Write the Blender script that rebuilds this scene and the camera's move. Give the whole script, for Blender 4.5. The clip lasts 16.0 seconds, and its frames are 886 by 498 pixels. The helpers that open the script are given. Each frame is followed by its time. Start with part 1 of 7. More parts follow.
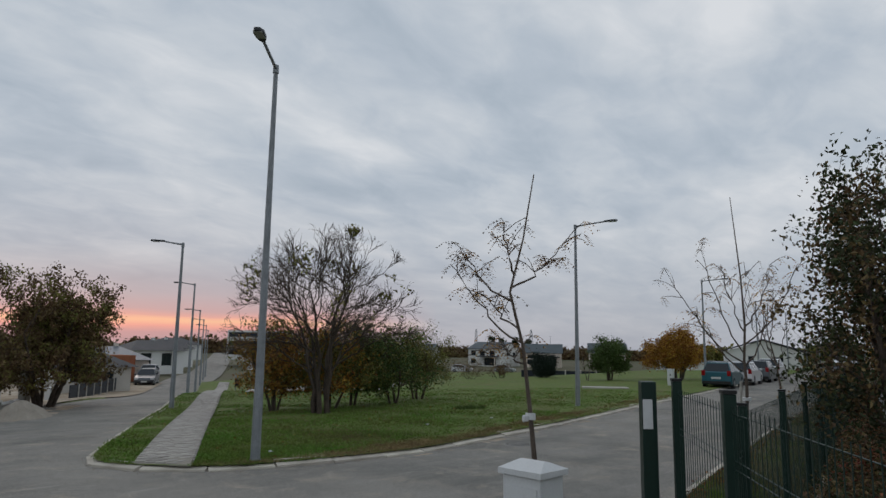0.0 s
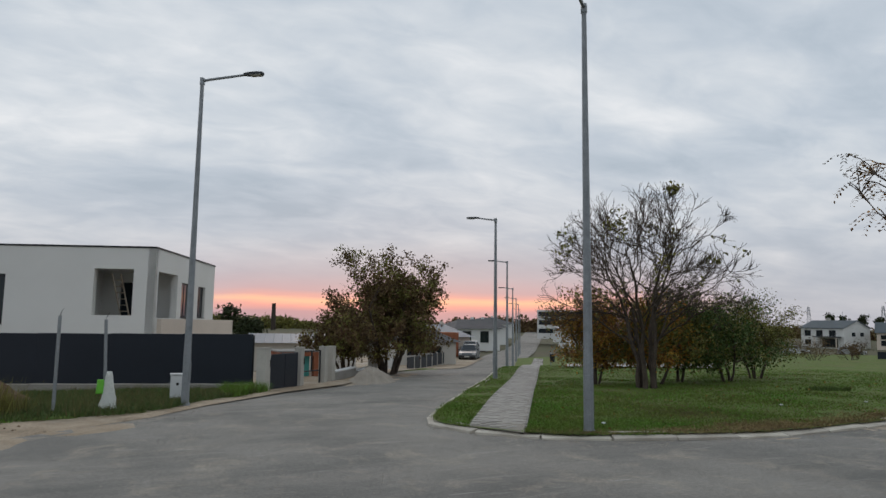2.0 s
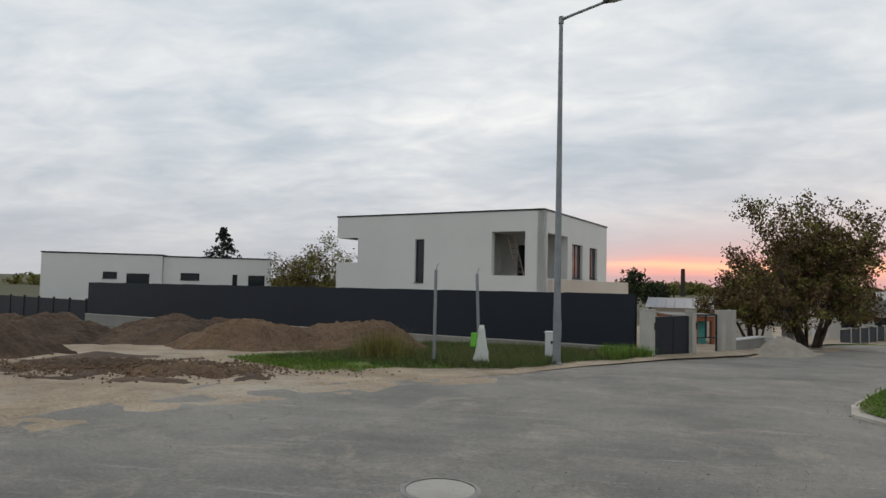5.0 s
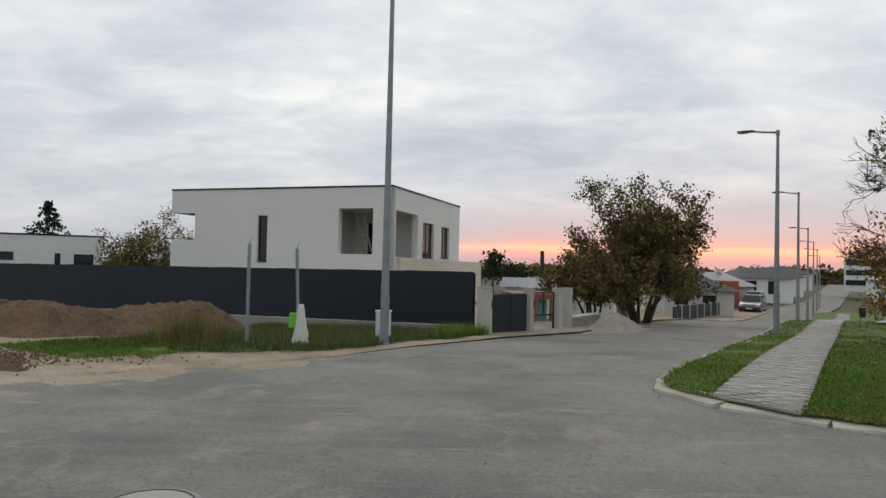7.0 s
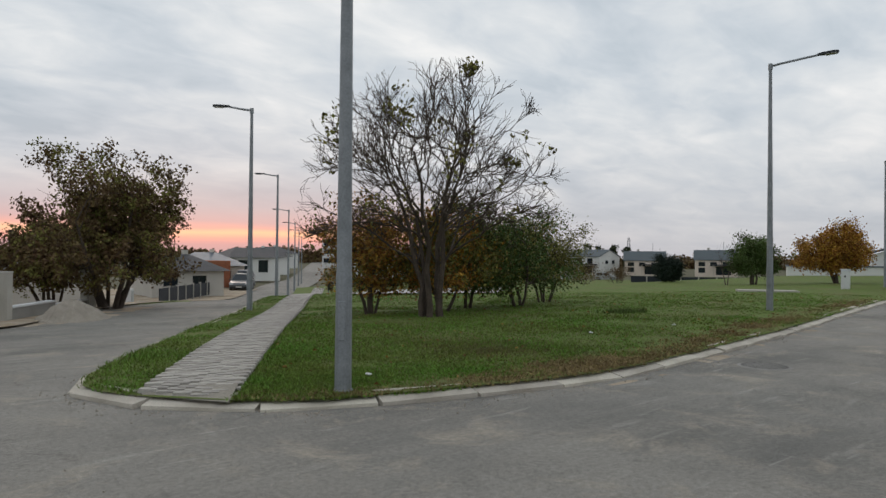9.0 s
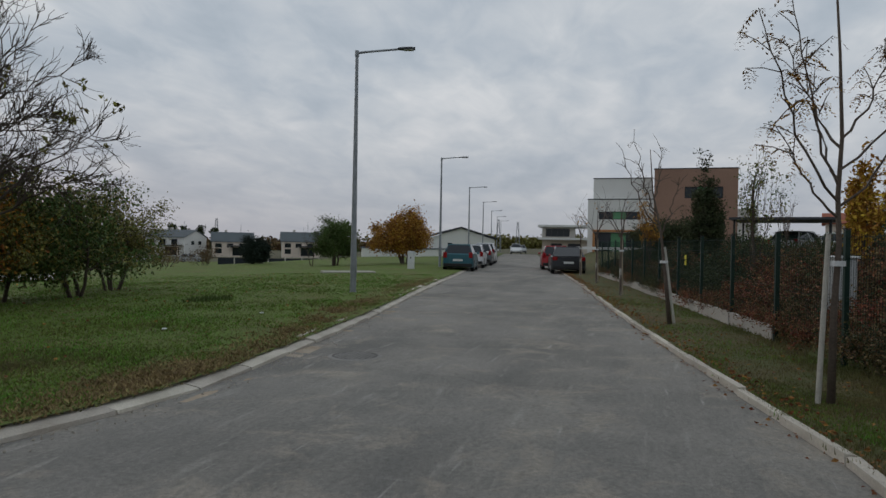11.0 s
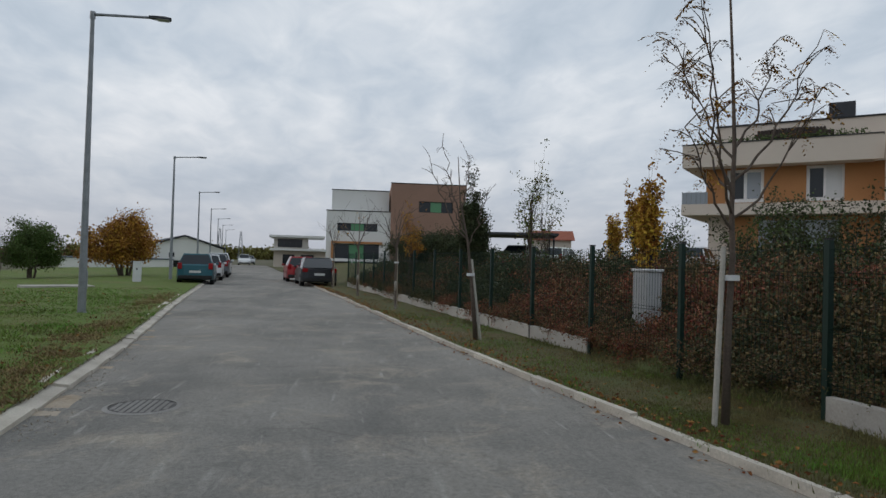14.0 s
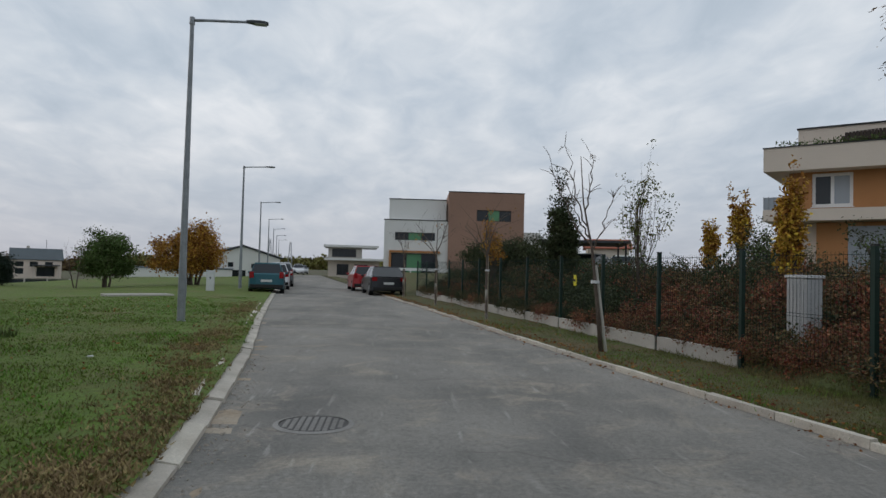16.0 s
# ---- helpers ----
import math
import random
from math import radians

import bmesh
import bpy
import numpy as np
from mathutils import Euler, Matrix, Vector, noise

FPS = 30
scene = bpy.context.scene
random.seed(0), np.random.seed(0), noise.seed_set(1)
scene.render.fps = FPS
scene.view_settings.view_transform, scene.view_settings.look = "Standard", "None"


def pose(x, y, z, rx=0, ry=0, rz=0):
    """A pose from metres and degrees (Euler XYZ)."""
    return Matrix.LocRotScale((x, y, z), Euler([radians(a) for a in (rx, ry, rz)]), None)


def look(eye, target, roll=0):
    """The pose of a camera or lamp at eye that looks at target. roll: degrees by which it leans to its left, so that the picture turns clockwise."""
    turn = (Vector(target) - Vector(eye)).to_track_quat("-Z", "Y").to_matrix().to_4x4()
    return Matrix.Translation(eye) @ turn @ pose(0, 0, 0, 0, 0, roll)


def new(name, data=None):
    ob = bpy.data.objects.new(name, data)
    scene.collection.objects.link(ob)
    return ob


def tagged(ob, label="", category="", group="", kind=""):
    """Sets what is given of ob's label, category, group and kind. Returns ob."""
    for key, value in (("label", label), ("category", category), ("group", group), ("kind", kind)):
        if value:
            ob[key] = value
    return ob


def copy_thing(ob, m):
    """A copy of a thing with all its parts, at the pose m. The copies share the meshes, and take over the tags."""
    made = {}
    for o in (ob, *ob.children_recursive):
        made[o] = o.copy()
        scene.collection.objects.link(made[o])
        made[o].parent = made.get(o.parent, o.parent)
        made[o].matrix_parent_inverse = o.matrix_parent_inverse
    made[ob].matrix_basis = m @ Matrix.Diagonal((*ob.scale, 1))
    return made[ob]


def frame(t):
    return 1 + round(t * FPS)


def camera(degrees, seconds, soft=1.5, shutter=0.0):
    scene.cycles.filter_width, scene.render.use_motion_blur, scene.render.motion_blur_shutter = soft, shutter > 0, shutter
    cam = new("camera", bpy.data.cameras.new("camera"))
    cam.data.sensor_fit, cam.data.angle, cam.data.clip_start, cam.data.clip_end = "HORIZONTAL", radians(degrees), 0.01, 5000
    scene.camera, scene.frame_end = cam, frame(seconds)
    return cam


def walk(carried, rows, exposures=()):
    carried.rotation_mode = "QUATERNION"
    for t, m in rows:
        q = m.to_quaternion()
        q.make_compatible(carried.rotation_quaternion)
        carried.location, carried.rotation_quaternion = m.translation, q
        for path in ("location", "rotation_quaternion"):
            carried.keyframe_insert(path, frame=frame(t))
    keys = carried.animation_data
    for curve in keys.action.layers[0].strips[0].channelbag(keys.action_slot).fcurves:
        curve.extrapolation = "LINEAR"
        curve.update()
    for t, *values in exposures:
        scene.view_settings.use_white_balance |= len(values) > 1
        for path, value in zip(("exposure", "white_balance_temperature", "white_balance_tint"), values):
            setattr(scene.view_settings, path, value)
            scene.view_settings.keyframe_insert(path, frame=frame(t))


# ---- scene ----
cam = camera(67.5, 16.0)
PATH = [
    (0, (-0.579, -3.029, 2.139), (0.876, -1.689, 2.432), 0.8),
    (0.5, (-0.45, -2.626, 2.057), (0.791, -1.082, 2.334), 0.7),
    (1, (-0.372, -2.265, 1.992), (0.69, -0.59, 2.25), 0.8),
    (1.5, (-0.342, -1.931, 1.909), (0.577, -0.172, 2.151), 0.8),
    (2, (-0.214, -1.845, 1.834), (0.517, 0.003, 2.058), 0.7),
    (2.5, (-0.169, -1.782, 1.791), (0.359, 0.136, 1.991), 0.8),
    (3, (-0.046, -1.517, 1.779), (0.191, 0.461, 1.956), 0.8),
    (3.5, (0.108, -1.205, 1.713), (0.014, 0.787, 1.874), 1.3),
    (4, (0.326, -0.871, 1.628), (-0.029, 1.092, 1.77), 1.5),
    (4.2, (0.396, -0.715, 1.653), (-0.046, 1.231, 1.786), 1.4),
    (6.3, (1.324, 0.526, 1.57), (0.924, 2.484, 1.637), 1.0),
    (6.5, (1.375, 0.605, 1.565), (1.035, 2.575, 1.629), 1.0),
    (7, (1.535, 0.882, 1.538), (1.481, 2.88, 1.595), 1.3),
    (7.5, (1.791, 1.218, 1.509), (2.067, 3.198, 1.563), 1.5),
    (8, (2.115, 1.56, 1.475), (2.751, 3.456, 1.52), 1.6),
    (8.5, (2.381, 1.779, 1.455), (3.387, 3.508, 1.498), 1.2),
    (9, (2.673, 1.896, 1.465), (3.952, 3.433, 1.489), 0.5),
    (9.5, (2.923, 1.962, 1.481), (4.432, 3.275, 1.495), 0.4),
    (10.2, (3.39, 2.28, 1.484), (5.162, 3.208, 1.479), 1.1),
    (12.3, (4.624, 3.229, 1.497), (6.62, 3.351, 1.493), 1.1),
    (12.5, (4.717, 3.326, 1.484), (6.716, 3.4, 1.487), 1.4),
    (13, (4.92, 3.635, 1.47), (6.919, 3.59, 1.483), 1.6),
    (13.5, (5.108, 3.928, 1.453), (7.1, 3.757, 1.479), 1.7),
    (14, (5.344, 4.189, 1.447), (7.324, 3.914, 1.484), 1.6),
    (14.5, (5.532, 4.538, 1.421), (7.503, 4.204, 1.471), 1.5),
    (15, (5.713, 4.859, 1.409), (7.682, 4.51, 1.464), 1.3),
    (15.5, (5.919, 5.133, 1.385), (7.894, 4.824, 1.45), 1.3),
    (16, (6.115, 5.423, 1.356), (8.109, 5.28, 1.419), 1.5),
]
walk(cam, [(t, look(e, g, r)) for t, e, g, r in PATH],
     [(0, -0.15, 6130, 10), (2, 0.08, 6230, 10), (3, 0.02, 6420, 10), (4, 0.2, 6480, 10), (6.5, 0.28, 6500, 10), (8, 0.34, 6500, 10), (9, 0.22, 6480, 10), (9.5, 0.02, 6420, 10), (10, -0.06, 6350, 10),
      (12.5, -0.38, 6130, 10), (13, -0.05, 6130, 10), (13.5, 0.0, 6130, 10), (14.5, 0.16, 6130, 10), (16, 0.08, 6150, 10)])


# ---- world, sun, exposure ----
SUN_AZ = radians(70)          # compass of the sunset, measured from +x towards +y
world = bpy.data.worlds.new("evening_sky")
scene.world = world
world.use_nodes = True
wt = world.node_tree
wt.nodes.clear()


def wnode(kind, **kw):
    n = wt.nodes.new(kind)
    for k, v in kw.items():
        if k == "op":
            n.operation = v
        else:
            n.inputs[k].default_value = v
    return n


def wmath(op, a, b=None, c=None, clamp=False):
    n = wt.nodes.new("ShaderNodeMath")
    n.operation, n.use_clamp = op, clamp
    for i, v in enumerate((a, b, c)):
        if v is None:
            continue
        if isinstance(v, (int, float)):
            n.inputs[i].default_value = v
        else:
            wt.links.new(v, n.inputs[i])
    return n.outputs[0]


def wmix(fac, a, b, mode="MIX"):
    n = wt.nodes.new("ShaderNodeMix")
    n.data_type, n.blend_type = "RGBA", mode
    for sock, v in ((n.inputs[0], fac), (n.inputs[6], a), (n.inputs[7], b)):
        if isinstance(v, (int, float)):
            sock.default_value = v
        elif isinstance(v, tuple):
            sock.default_value = (*v, 1)
        else:
            wt.links.new(v, sock)
    return n.outputs[2]


def wramp(fac, stops):
    n = wt.nodes.new("ShaderNodeValToRGB")
    while len(n.color_ramp.elements) < len(stops):
        n.color_ramp.elements.new(0.5)
    for e, (p, col) in zip(n.color_ramp.elements, stops):
        e.position, e.color = p, (*col, 1)
    wt.links.new(fac, n.inputs[0])
    return n.outputs[0]


def build_sky():
    tc = wt.nodes.new("ShaderNodeTexCoord")
    sep = wt.nodes.new("ShaderNodeSeparateXYZ")
    wt.links.new(tc.outputs["Generated"], sep.inputs[0])
    x, y, z = sep.outputs
    zc = wmath("MAXIMUM", z, 0.0)
    den = wmath("ADD", zc, 0.20)
    comb = wt.nodes.new("ShaderNodeCombineXYZ")
    wt.links.new(wmath("DIVIDE", x, den), comb.inputs[0])
    wt.links.new(wmath("DIVIDE", y, den), comb.inputs[1])
    # layered cloud: broad banks drawn out along one direction, with finer folds
    mp = wt.nodes.new("ShaderNodeMapping")
    mp.inputs["Rotation"].default_value = (0, 0, radians(-32))
    mp.inputs["Scale"].default_value = (1.0, 1.5, 1)
    wt.links.new(comb.outputs[0], mp.inputs[0])
    big = wnode("ShaderNodeTexNoise", Scale=1.1, Detail=5.0, Roughness=0.5, Distortion=0.35)
    wt.links.new(mp.outputs[0], big.inputs[0])
    fine = wnode("ShaderNodeTexNoise", Scale=4.2, Detail=7.0, Roughness=0.55, Distortion=0.5)
    wt.links.new(mp.outputs[0], fine.inputs[0])
    cl = wmath("ADD", wmath("MULTIPLY", big.outputs[0], 0.68), wmath("MULTIPLY", fine.outputs[0], 0.32))
    cloud = wramp(cl, [(0.34, (0.41, 0.475, 0.545)), (0.45, (0.505, 0.56, 0.625)), (0.54, (0.605, 0.645, 0.69)), (0.66, (0.76, 0.775, 0.795))])
    # towards the horizon the cloud evens out to a mauve grey
    low = wmath("SUBTRACT", 1.0, wmath("DIVIDE", zc, 0.30), clamp=True)
    low2 = wmath("MULTIPLY", low, low)
    az = wmath("ADD", wmath("MULTIPLY", x, math.cos(SUN_AZ)), wmath("MULTIPLY", y, math.sin(SUN_AZ)))
    toward = wmath("DIVIDE", wmath("SUBTRACT", az, 0.55), 0.45, clamp=True)
    toward = wmath("MULTIPLY", toward, toward)
    haze = wmix(toward, (0.42, 0.43, 0.47), (0.45, 0.42, 0.455))
    col = wmix(wmath("MULTIPLY", low2, 0.85), cloud, haze)
    # the open strip under the cloud deck where the sun has gone down
    warp = wnode("ShaderNodeTexNoise", Scale=7.0, Detail=3.0)
    wm = wt.nodes.new("ShaderNodeMapping")
    wm.inputs["Scale"].default_value = (1, 1, 9)
    wt.links.new(tc.outputs["Generated"], wm.inputs[0])
    wt.links.new(wm.outputs[0], warp.inputs[0])
    zz = wmath("ADD", z, wmath("MULTIPLY", wmath("SUBTRACT", warp.outputs[0], 0.5), 0.014))
    strip = wramp(wmath("DIVIDE", zz, 0.13, clamp=True), [
        (0.0, (0.44, 0.33, 0.36)), (0.12, (0.55, 0.34, 0.36)), (0.19, (0.86, 0.40, 0.34)), (0.25, (1.0, 0.56, 0.36)),
        (0.30, (0.78, 0.42, 0.37)), (0.37, (0.60, 0.41, 0.42)), (0.55, (0.52, 0.43, 0.46)), (1.0, (0.45, 0.44, 0.48))])
    fade = wramp(wmath("DIVIDE", zc, 0.16, clamp=True), [(0.0, (1, 1, 1)), (0.28, (1, 1, 1)), (0.8, (0, 0, 0))])
    glow = wmath("DIVIDE", wmath("SUBTRACT", az, 0.89), 0.08, clamp=True)
    col = wmix(wmath("MULTIPLY", glow, fade), col, strip)
    sky = wt.nodes.new("ShaderNodeTexSky")
    sky.sky_type, sky.sun_disc = "NISHITA", False
    sky.sun_elevation, sky.sun_rotation = radians(1.5), radians(90) - SUN_AZ
    lit = wmix(1.0, wmix(0.004, col, sky.outputs[0]), (SKY_GAIN * 1.02, SKY_GAIN, SKY_GAIN * 0.965), "MULTIPLY")
    bg = wt.nodes.new("ShaderNodeBackground")
    wt.links.new(lit, bg.inputs[0])
    out = wt.nodes.new("ShaderNodeOutputWorld")
    wt.links.new(bg.outputs[0], out.inputs[0])


SKY_GAIN = 1.0
build_sky()
sun_data = bpy.data.lights.new("sun", "SUN")
sun_data.energy, sun_data.angle, sun_data.color = 0.35, radians(25), (1.0, 0.80, 0.66)
sun = new("sun", sun_data)
sun.matrix_world = look((60 * math.cos(SUN_AZ), 60 * math.sin(SUN_AZ), 26), (0, 0, 0))

# ---- materials ----


def material(name, col, rough=0.8, metal=0.0, vary=0.25, scale=3.0, fine=40.0, bump=0.15, col2=None, island=0.0, objrand=0.0,
             stain=0.0, stain_col=(0.1, 0.08, 0.06), spec=0.3, bscale=None):
    """A weathered surface: two scales of colour change, fine relief, and shifts from piece to piece."""
    m = bpy.data.materials.new(name)
    m.use_nodes = True
    nt = m.node_tree
    b = nt.nodes["Principled BSDF"]
    L = nt.links.new
    tc = nt.nodes.new("ShaderNodeTexCoord")

    def noise_tex(s, d=4.0, r=0.55):
        n = nt.nodes.new("ShaderNodeTexNoise")
        n.inputs["Scale"].default_value, n.inputs["Detail"].default_value, n.inputs["Roughness"].default_value = s, d, r
        L(tc.outputs["Object"], n.inputs[0])
        return n.outputs[0]

    def mix(f, a, c, mode="MIX"):
        n = nt.nodes.new("ShaderNodeMix")
        n.data_type, n.blend_type = "RGBA", mode
        for sock, v in ((n.inputs[0], f), (n.inputs[6], a), (n.inputs[7], c)):
            if isinstance(v, (int, float)):
                sock.default_value = v
            elif isinstance(v, tuple):
                sock.default_value = (*v, 1)
            else:
                L(v, sock)
        return n.outputs[2]

    def span(v, lo, hi, t0=0.3, t1=0.7):
        n = nt.nodes.new("ShaderNodeMapRange")
        L(v, n.inputs[0])
        for i, q in ((1, t0), (2, t1), (3, lo), (4, hi)):
            n.inputs[i].default_value = q
        return n.outputs[0]

    big, small = noise_tex(scale), noise_tex(fine, 3.0, 0.6)
    c = mix(span(big, 0.0, 1.0), col, col2 or tuple(v * (1 - vary) for v in col))
    g = nt.nodes.new("ShaderNodeCombineColor")
    for i in range(3):
        L(span(small, 1 - vary * 0.7, 1 + vary * 0.7), g.inputs[i])
    c = mix(1.0, c, g.outputs[0], "MULTIPLY")
    if stain:
        c = mix(span(noise_tex(scale * 0.37 + 0.11, 6.0, 0.65), 0.0, stain, 0.5, 0.68), c, stain_col)
    for amount, source in ((island, "island"), (objrand, "object")):
        if amount:
            if source == "island":
                v = nt.nodes.new("ShaderNodeNewGeometry").outputs["Random Per Island"]
            else:
                v = nt.nodes.new("ShaderNodeObjectInfo").outputs["Random"]
            h = nt.nodes.new("ShaderNodeHueSaturation")
            L(span(v, 1 - amount, 1 + amount, 0, 1), h.inputs["Value"])
            L(span(v, 0.5 - 0.05 * amount, 0.5 + 0.05 * amount, 0, 1), h.inputs["Hue"])
            L(c, h.inputs["Color"])
            c = h.outputs[0]
    L(c, b.inputs["Base Color"])
    L(span(small, max(0.02, rough - 0.12), min(1, rough + 0.1)), b.inputs["Roughness"])
    b.inputs["Metallic"].default_value = metal
    b.inputs["Specular IOR Level"].default_value = spec
    if bump:
        bn = nt.nodes.new("ShaderNodeBump")
        bn.inputs["Strength"].default_value, bn.inputs["Distance"].default_value = bump, 0.02
        L(noise_tex(bscale or fine * 1.7, 4.0, 0.65), bn.inputs["Height"])
        L(bn.outputs[0], b.inputs["Normal"])
    return m


def glass(name, col=(0.02, 0.025, 0.03), rough=0.06):
    m = bpy.data.materials.new(name)
    m.use_nodes = True
    b = m.node_tree.nodes["Principled BSDF"]
    b.inputs["Base Color"].default_value = (*col, 1)
    b.inputs["Roughness"].default_value = rough
    b.inputs["Specular IOR Level"].default_value = 0.35
    return m


M = {}


def asphalt():
    """Old asphalt: stone speckle, worn lighter lanes, dust, pale scrapes and fine cracks."""
    m = bpy.data.materials.new("asphalt")
    m.use_nodes = True
    nt = m.node_tree
    b, L = nt.nodes["Principled BSDF"], nt.links.new
    tc = nt.nodes.new("ShaderNodeTexCoord")

    def tex(scale, detail=4.0, rough=0.55, stretch=None, turn=0.0, dist=0.0):
        n = nt.nodes.new("ShaderNodeTexNoise")
        n.inputs["Scale"].default_value, n.inputs["Detail"].default_value, n.inputs["Roughness"].default_value, n.inputs["Distortion"].default_value = scale, detail, rough, dist
        mp = nt.nodes.new("ShaderNodeMapping")
        mp.inputs["Scale"].default_value = stretch or (1, 1, 1)
        mp.inputs["Rotation"].default_value = (0, 0, radians(turn))
        L(tc.outputs["Object"], mp.inputs[0])
        L(mp.outputs[0], n.inputs[0])
        return n.outputs[0]

    def span(v, t0, t1, lo=0.0, hi=1.0):
        n = nt.nodes.new("ShaderNodeMapRange")
        L(v, n.inputs[0])
        for i, q in ((1, t0), (2, t1), (3, lo), (4, hi)):
            n.inputs[i].default_value = q
        return n.outputs[0]

    def mix(f, x, y, mode="MIX"):
        n = nt.nodes.new("ShaderNodeMix")
        n.data_type, n.blend_type = "RGBA", mode
        for sock, v in ((n.inputs[0], f), (n.inputs[6], x), (n.inputs[7], y)):
            if isinstance(v, (int, float)):
                sock.default_value = v
            elif isinstance(v, tuple):
                sock.default_value = (*v, 1)
            else:
                L(v, sock)
        return n.outputs[2]

    c = mix(span(tex(0.35, 5, 0.6), 0.38, 0.62), (0.165, 0.160, 0.147), (0.258, 0.246, 0.222))
    c = mix(span(tex(0.9, 4, 0.6, (0.25, 1.6, 1), -8.0), 0.42, 0.66, 0.0, 0.35), c, (0.298, 0.280, 0.246))
    c = mix(span(tex(1.1, 7, 0.75, dist=0.6), 0.52, 0.68, 0.0, 0.8), c, (0.36, 0.318, 0.258))
    c = mix(span(tex(2.6, 3, 0.5, (0.30, 2.2, 1), -8.0, 0.4), 0.62, 0.73, 0.0, 0.38), c, (0.40, 0.385, 0.345))
    c = mix(span(tex(2.2, 3, 0.5, (2.4, 0.35, 1), 30.0, 0.4), 0.66, 0.80, 0.0, 0.25), c, (0.38, 0.37, 0.34))
    vo = nt.nodes.new("ShaderNodeTexVoronoi")
    vo.feature = "DISTANCE_TO_EDGE"
    vo.inputs["Scale"].default_value = 0.33
    wob = nt.nodes.new("ShaderNodeMix")
    wob.data_type = "RGBA"
    wob.inputs[0].default_value = 0.35
    L(tc.outputs["Object"], wob.inputs[6])
    wn = nt.nodes.new("ShaderNodeTexNoise")
    wn.inputs["Scale"].default_value = 1.6
    L(tc.outputs["Object"], wn.inputs[0])
    L(wn.outputs["Color"], wob.inputs[7])
    L(wob.outputs[2], vo.inputs[0])
    crack = mix(span(vo.outputs[0], 0.0, 0.004, 1.0, 0.0), (0, 0, 0), (1, 1, 1))
    cr = mix(span(tex(0.5, 2), 0.50, 0.58), (0, 0, 0), crack)
    c = mix(mix(1.0, cr, (0.4, 0.4, 0.4), "MULTIPLY"), c, (0.09, 0.068, 0.064))
    sp = span(tex(150, 2, 0.6), 0.30, 0.70, 0.62, 1.38)
    sp2 = span(tex(24, 5, 0.7), 0.30, 0.70, 0.76, 1.24)
    c = mix(span(tex(6.5, 6, 0.75, (0.45, 1.5, 1), -8.0, 0.3), 0.58, 0.72, 0.0, 0.32), c, (0.36, 0.335, 0.295))
    c = mix(span(tex(5.0, 6, 0.75, dist=0.4), 0.54, 0.68, 0.0, 0.4), c, (0.130, 0.124, 0.112))
    c = mix(span(tex(3.1, 2, 0.5, (0.35, 3.5, 1), -8.0, 0.2), 0.68, 0.75, 0.0, 0.45), c, (0.44, 0.425, 0.39))
    g = nt.nodes.new("ShaderNodeCombineColor")
    mm = nt.nodes.new("ShaderNodeMath")
    mm.operation = "MULTIPLY"
    L(sp, mm.inputs[0])
    L(sp2, mm.inputs[1])
    for i in range(3):
        L(mm.outputs[0], g.inputs[i])
    c = mix(1.0, c, g.outputs[0], "MULTIPLY")
    L(c, b.inputs["Base Color"])
    b.inputs["Roughness"].default_value = 0.9
    b.inputs["Specular IOR Level"].default_value = 0.25
    bn = nt.nodes.new("ShaderNodeBump")
    bn.inputs["Strength"].default_value, bn.inputs["Distance"].default_value = 0.6, 0.012
    L(tex(110, 4, 0.7), bn.inputs["Height"])
    L(bn.outputs[0], b.inputs["Normal"])
    return m


M["asphalt"] = asphalt()
M["grass_soil"] = material("grass_soil", (0.105, 0.170, 0.024), 0.95, vary=0.45, scale=1.1, fine=26, bump=0.8, col2=(0.098, 0.120, 0.028),
                           stain=0.55, stain_col=(0.17, 0.135, 0.062), bscale=40)
M["verge_soil"] = material("verge_soil", (0.075, 0.098, 0.030), 0.95, vary=0.5, scale=1.6, fine=30, bump=0.8, col2=(0.10, 0.078, 0.035),
                           stain=0.6, stain_col=(0.15, 0.10, 0.055), bscale=40)
M["blade"] = material("blade", (0.100, 0.208, 0.021), 0.8, vary=0.3, scale=0.6, fine=8, bump=0, col2=(0.135, 0.165, 0.031), island=0.6)
M["dry_blade"] = material("dry_blade", (0.10, 0.12, 0.035), 0.85, vary=0.3, scale=0.8, fine=8, bump=0, col2=(0.17, 0.125, 0.06), island=0.4)
M["straw"] = material("straw", (0.27, 0.20, 0.095), 0.9, vary=0.3, scale=0.8, fine=8, bump=0, col2=(0.17, 0.12, 0.055), island=0.4)
M["far_ground"] = material("far_ground", (0.075, 0.082, 0.035), 0.95, vary=0.4, scale=0.05, fine=1.2, bump=0.0, col2=(0.10, 0.085, 0.05))
M["dirt_brown"] = material("dirt_brown", (0.175, 0.112, 0.066), 0.95, vary=0.4, scale=0.9, fine=14, bump=1.0, col2=(0.115, 0.076, 0.05), bscale=9)
M["dirt"] = material("dirt", (0.125, 0.085, 0.058), 0.95, vary=0.4, scale=0.9, fine=14, bump=1.0, col2=(0.062, 0.043, 0.031), bscale=9)
M["sand_dirt"] = material("sand_dirt", (0.44, 0.36, 0.265), 0.95, vary=0.35, scale=0.8, fine=20, bump=1.0, col2=(0.24, 0.185, 0.125), bscale=24,
                          stain=0.6, stain_col=(0.56, 0.51, 0.43))
M["sand"] = material("sand", (0.38, 0.34, 0.285), 0.95, vary=0.2, scale=3, fine=40, bump=0.8)
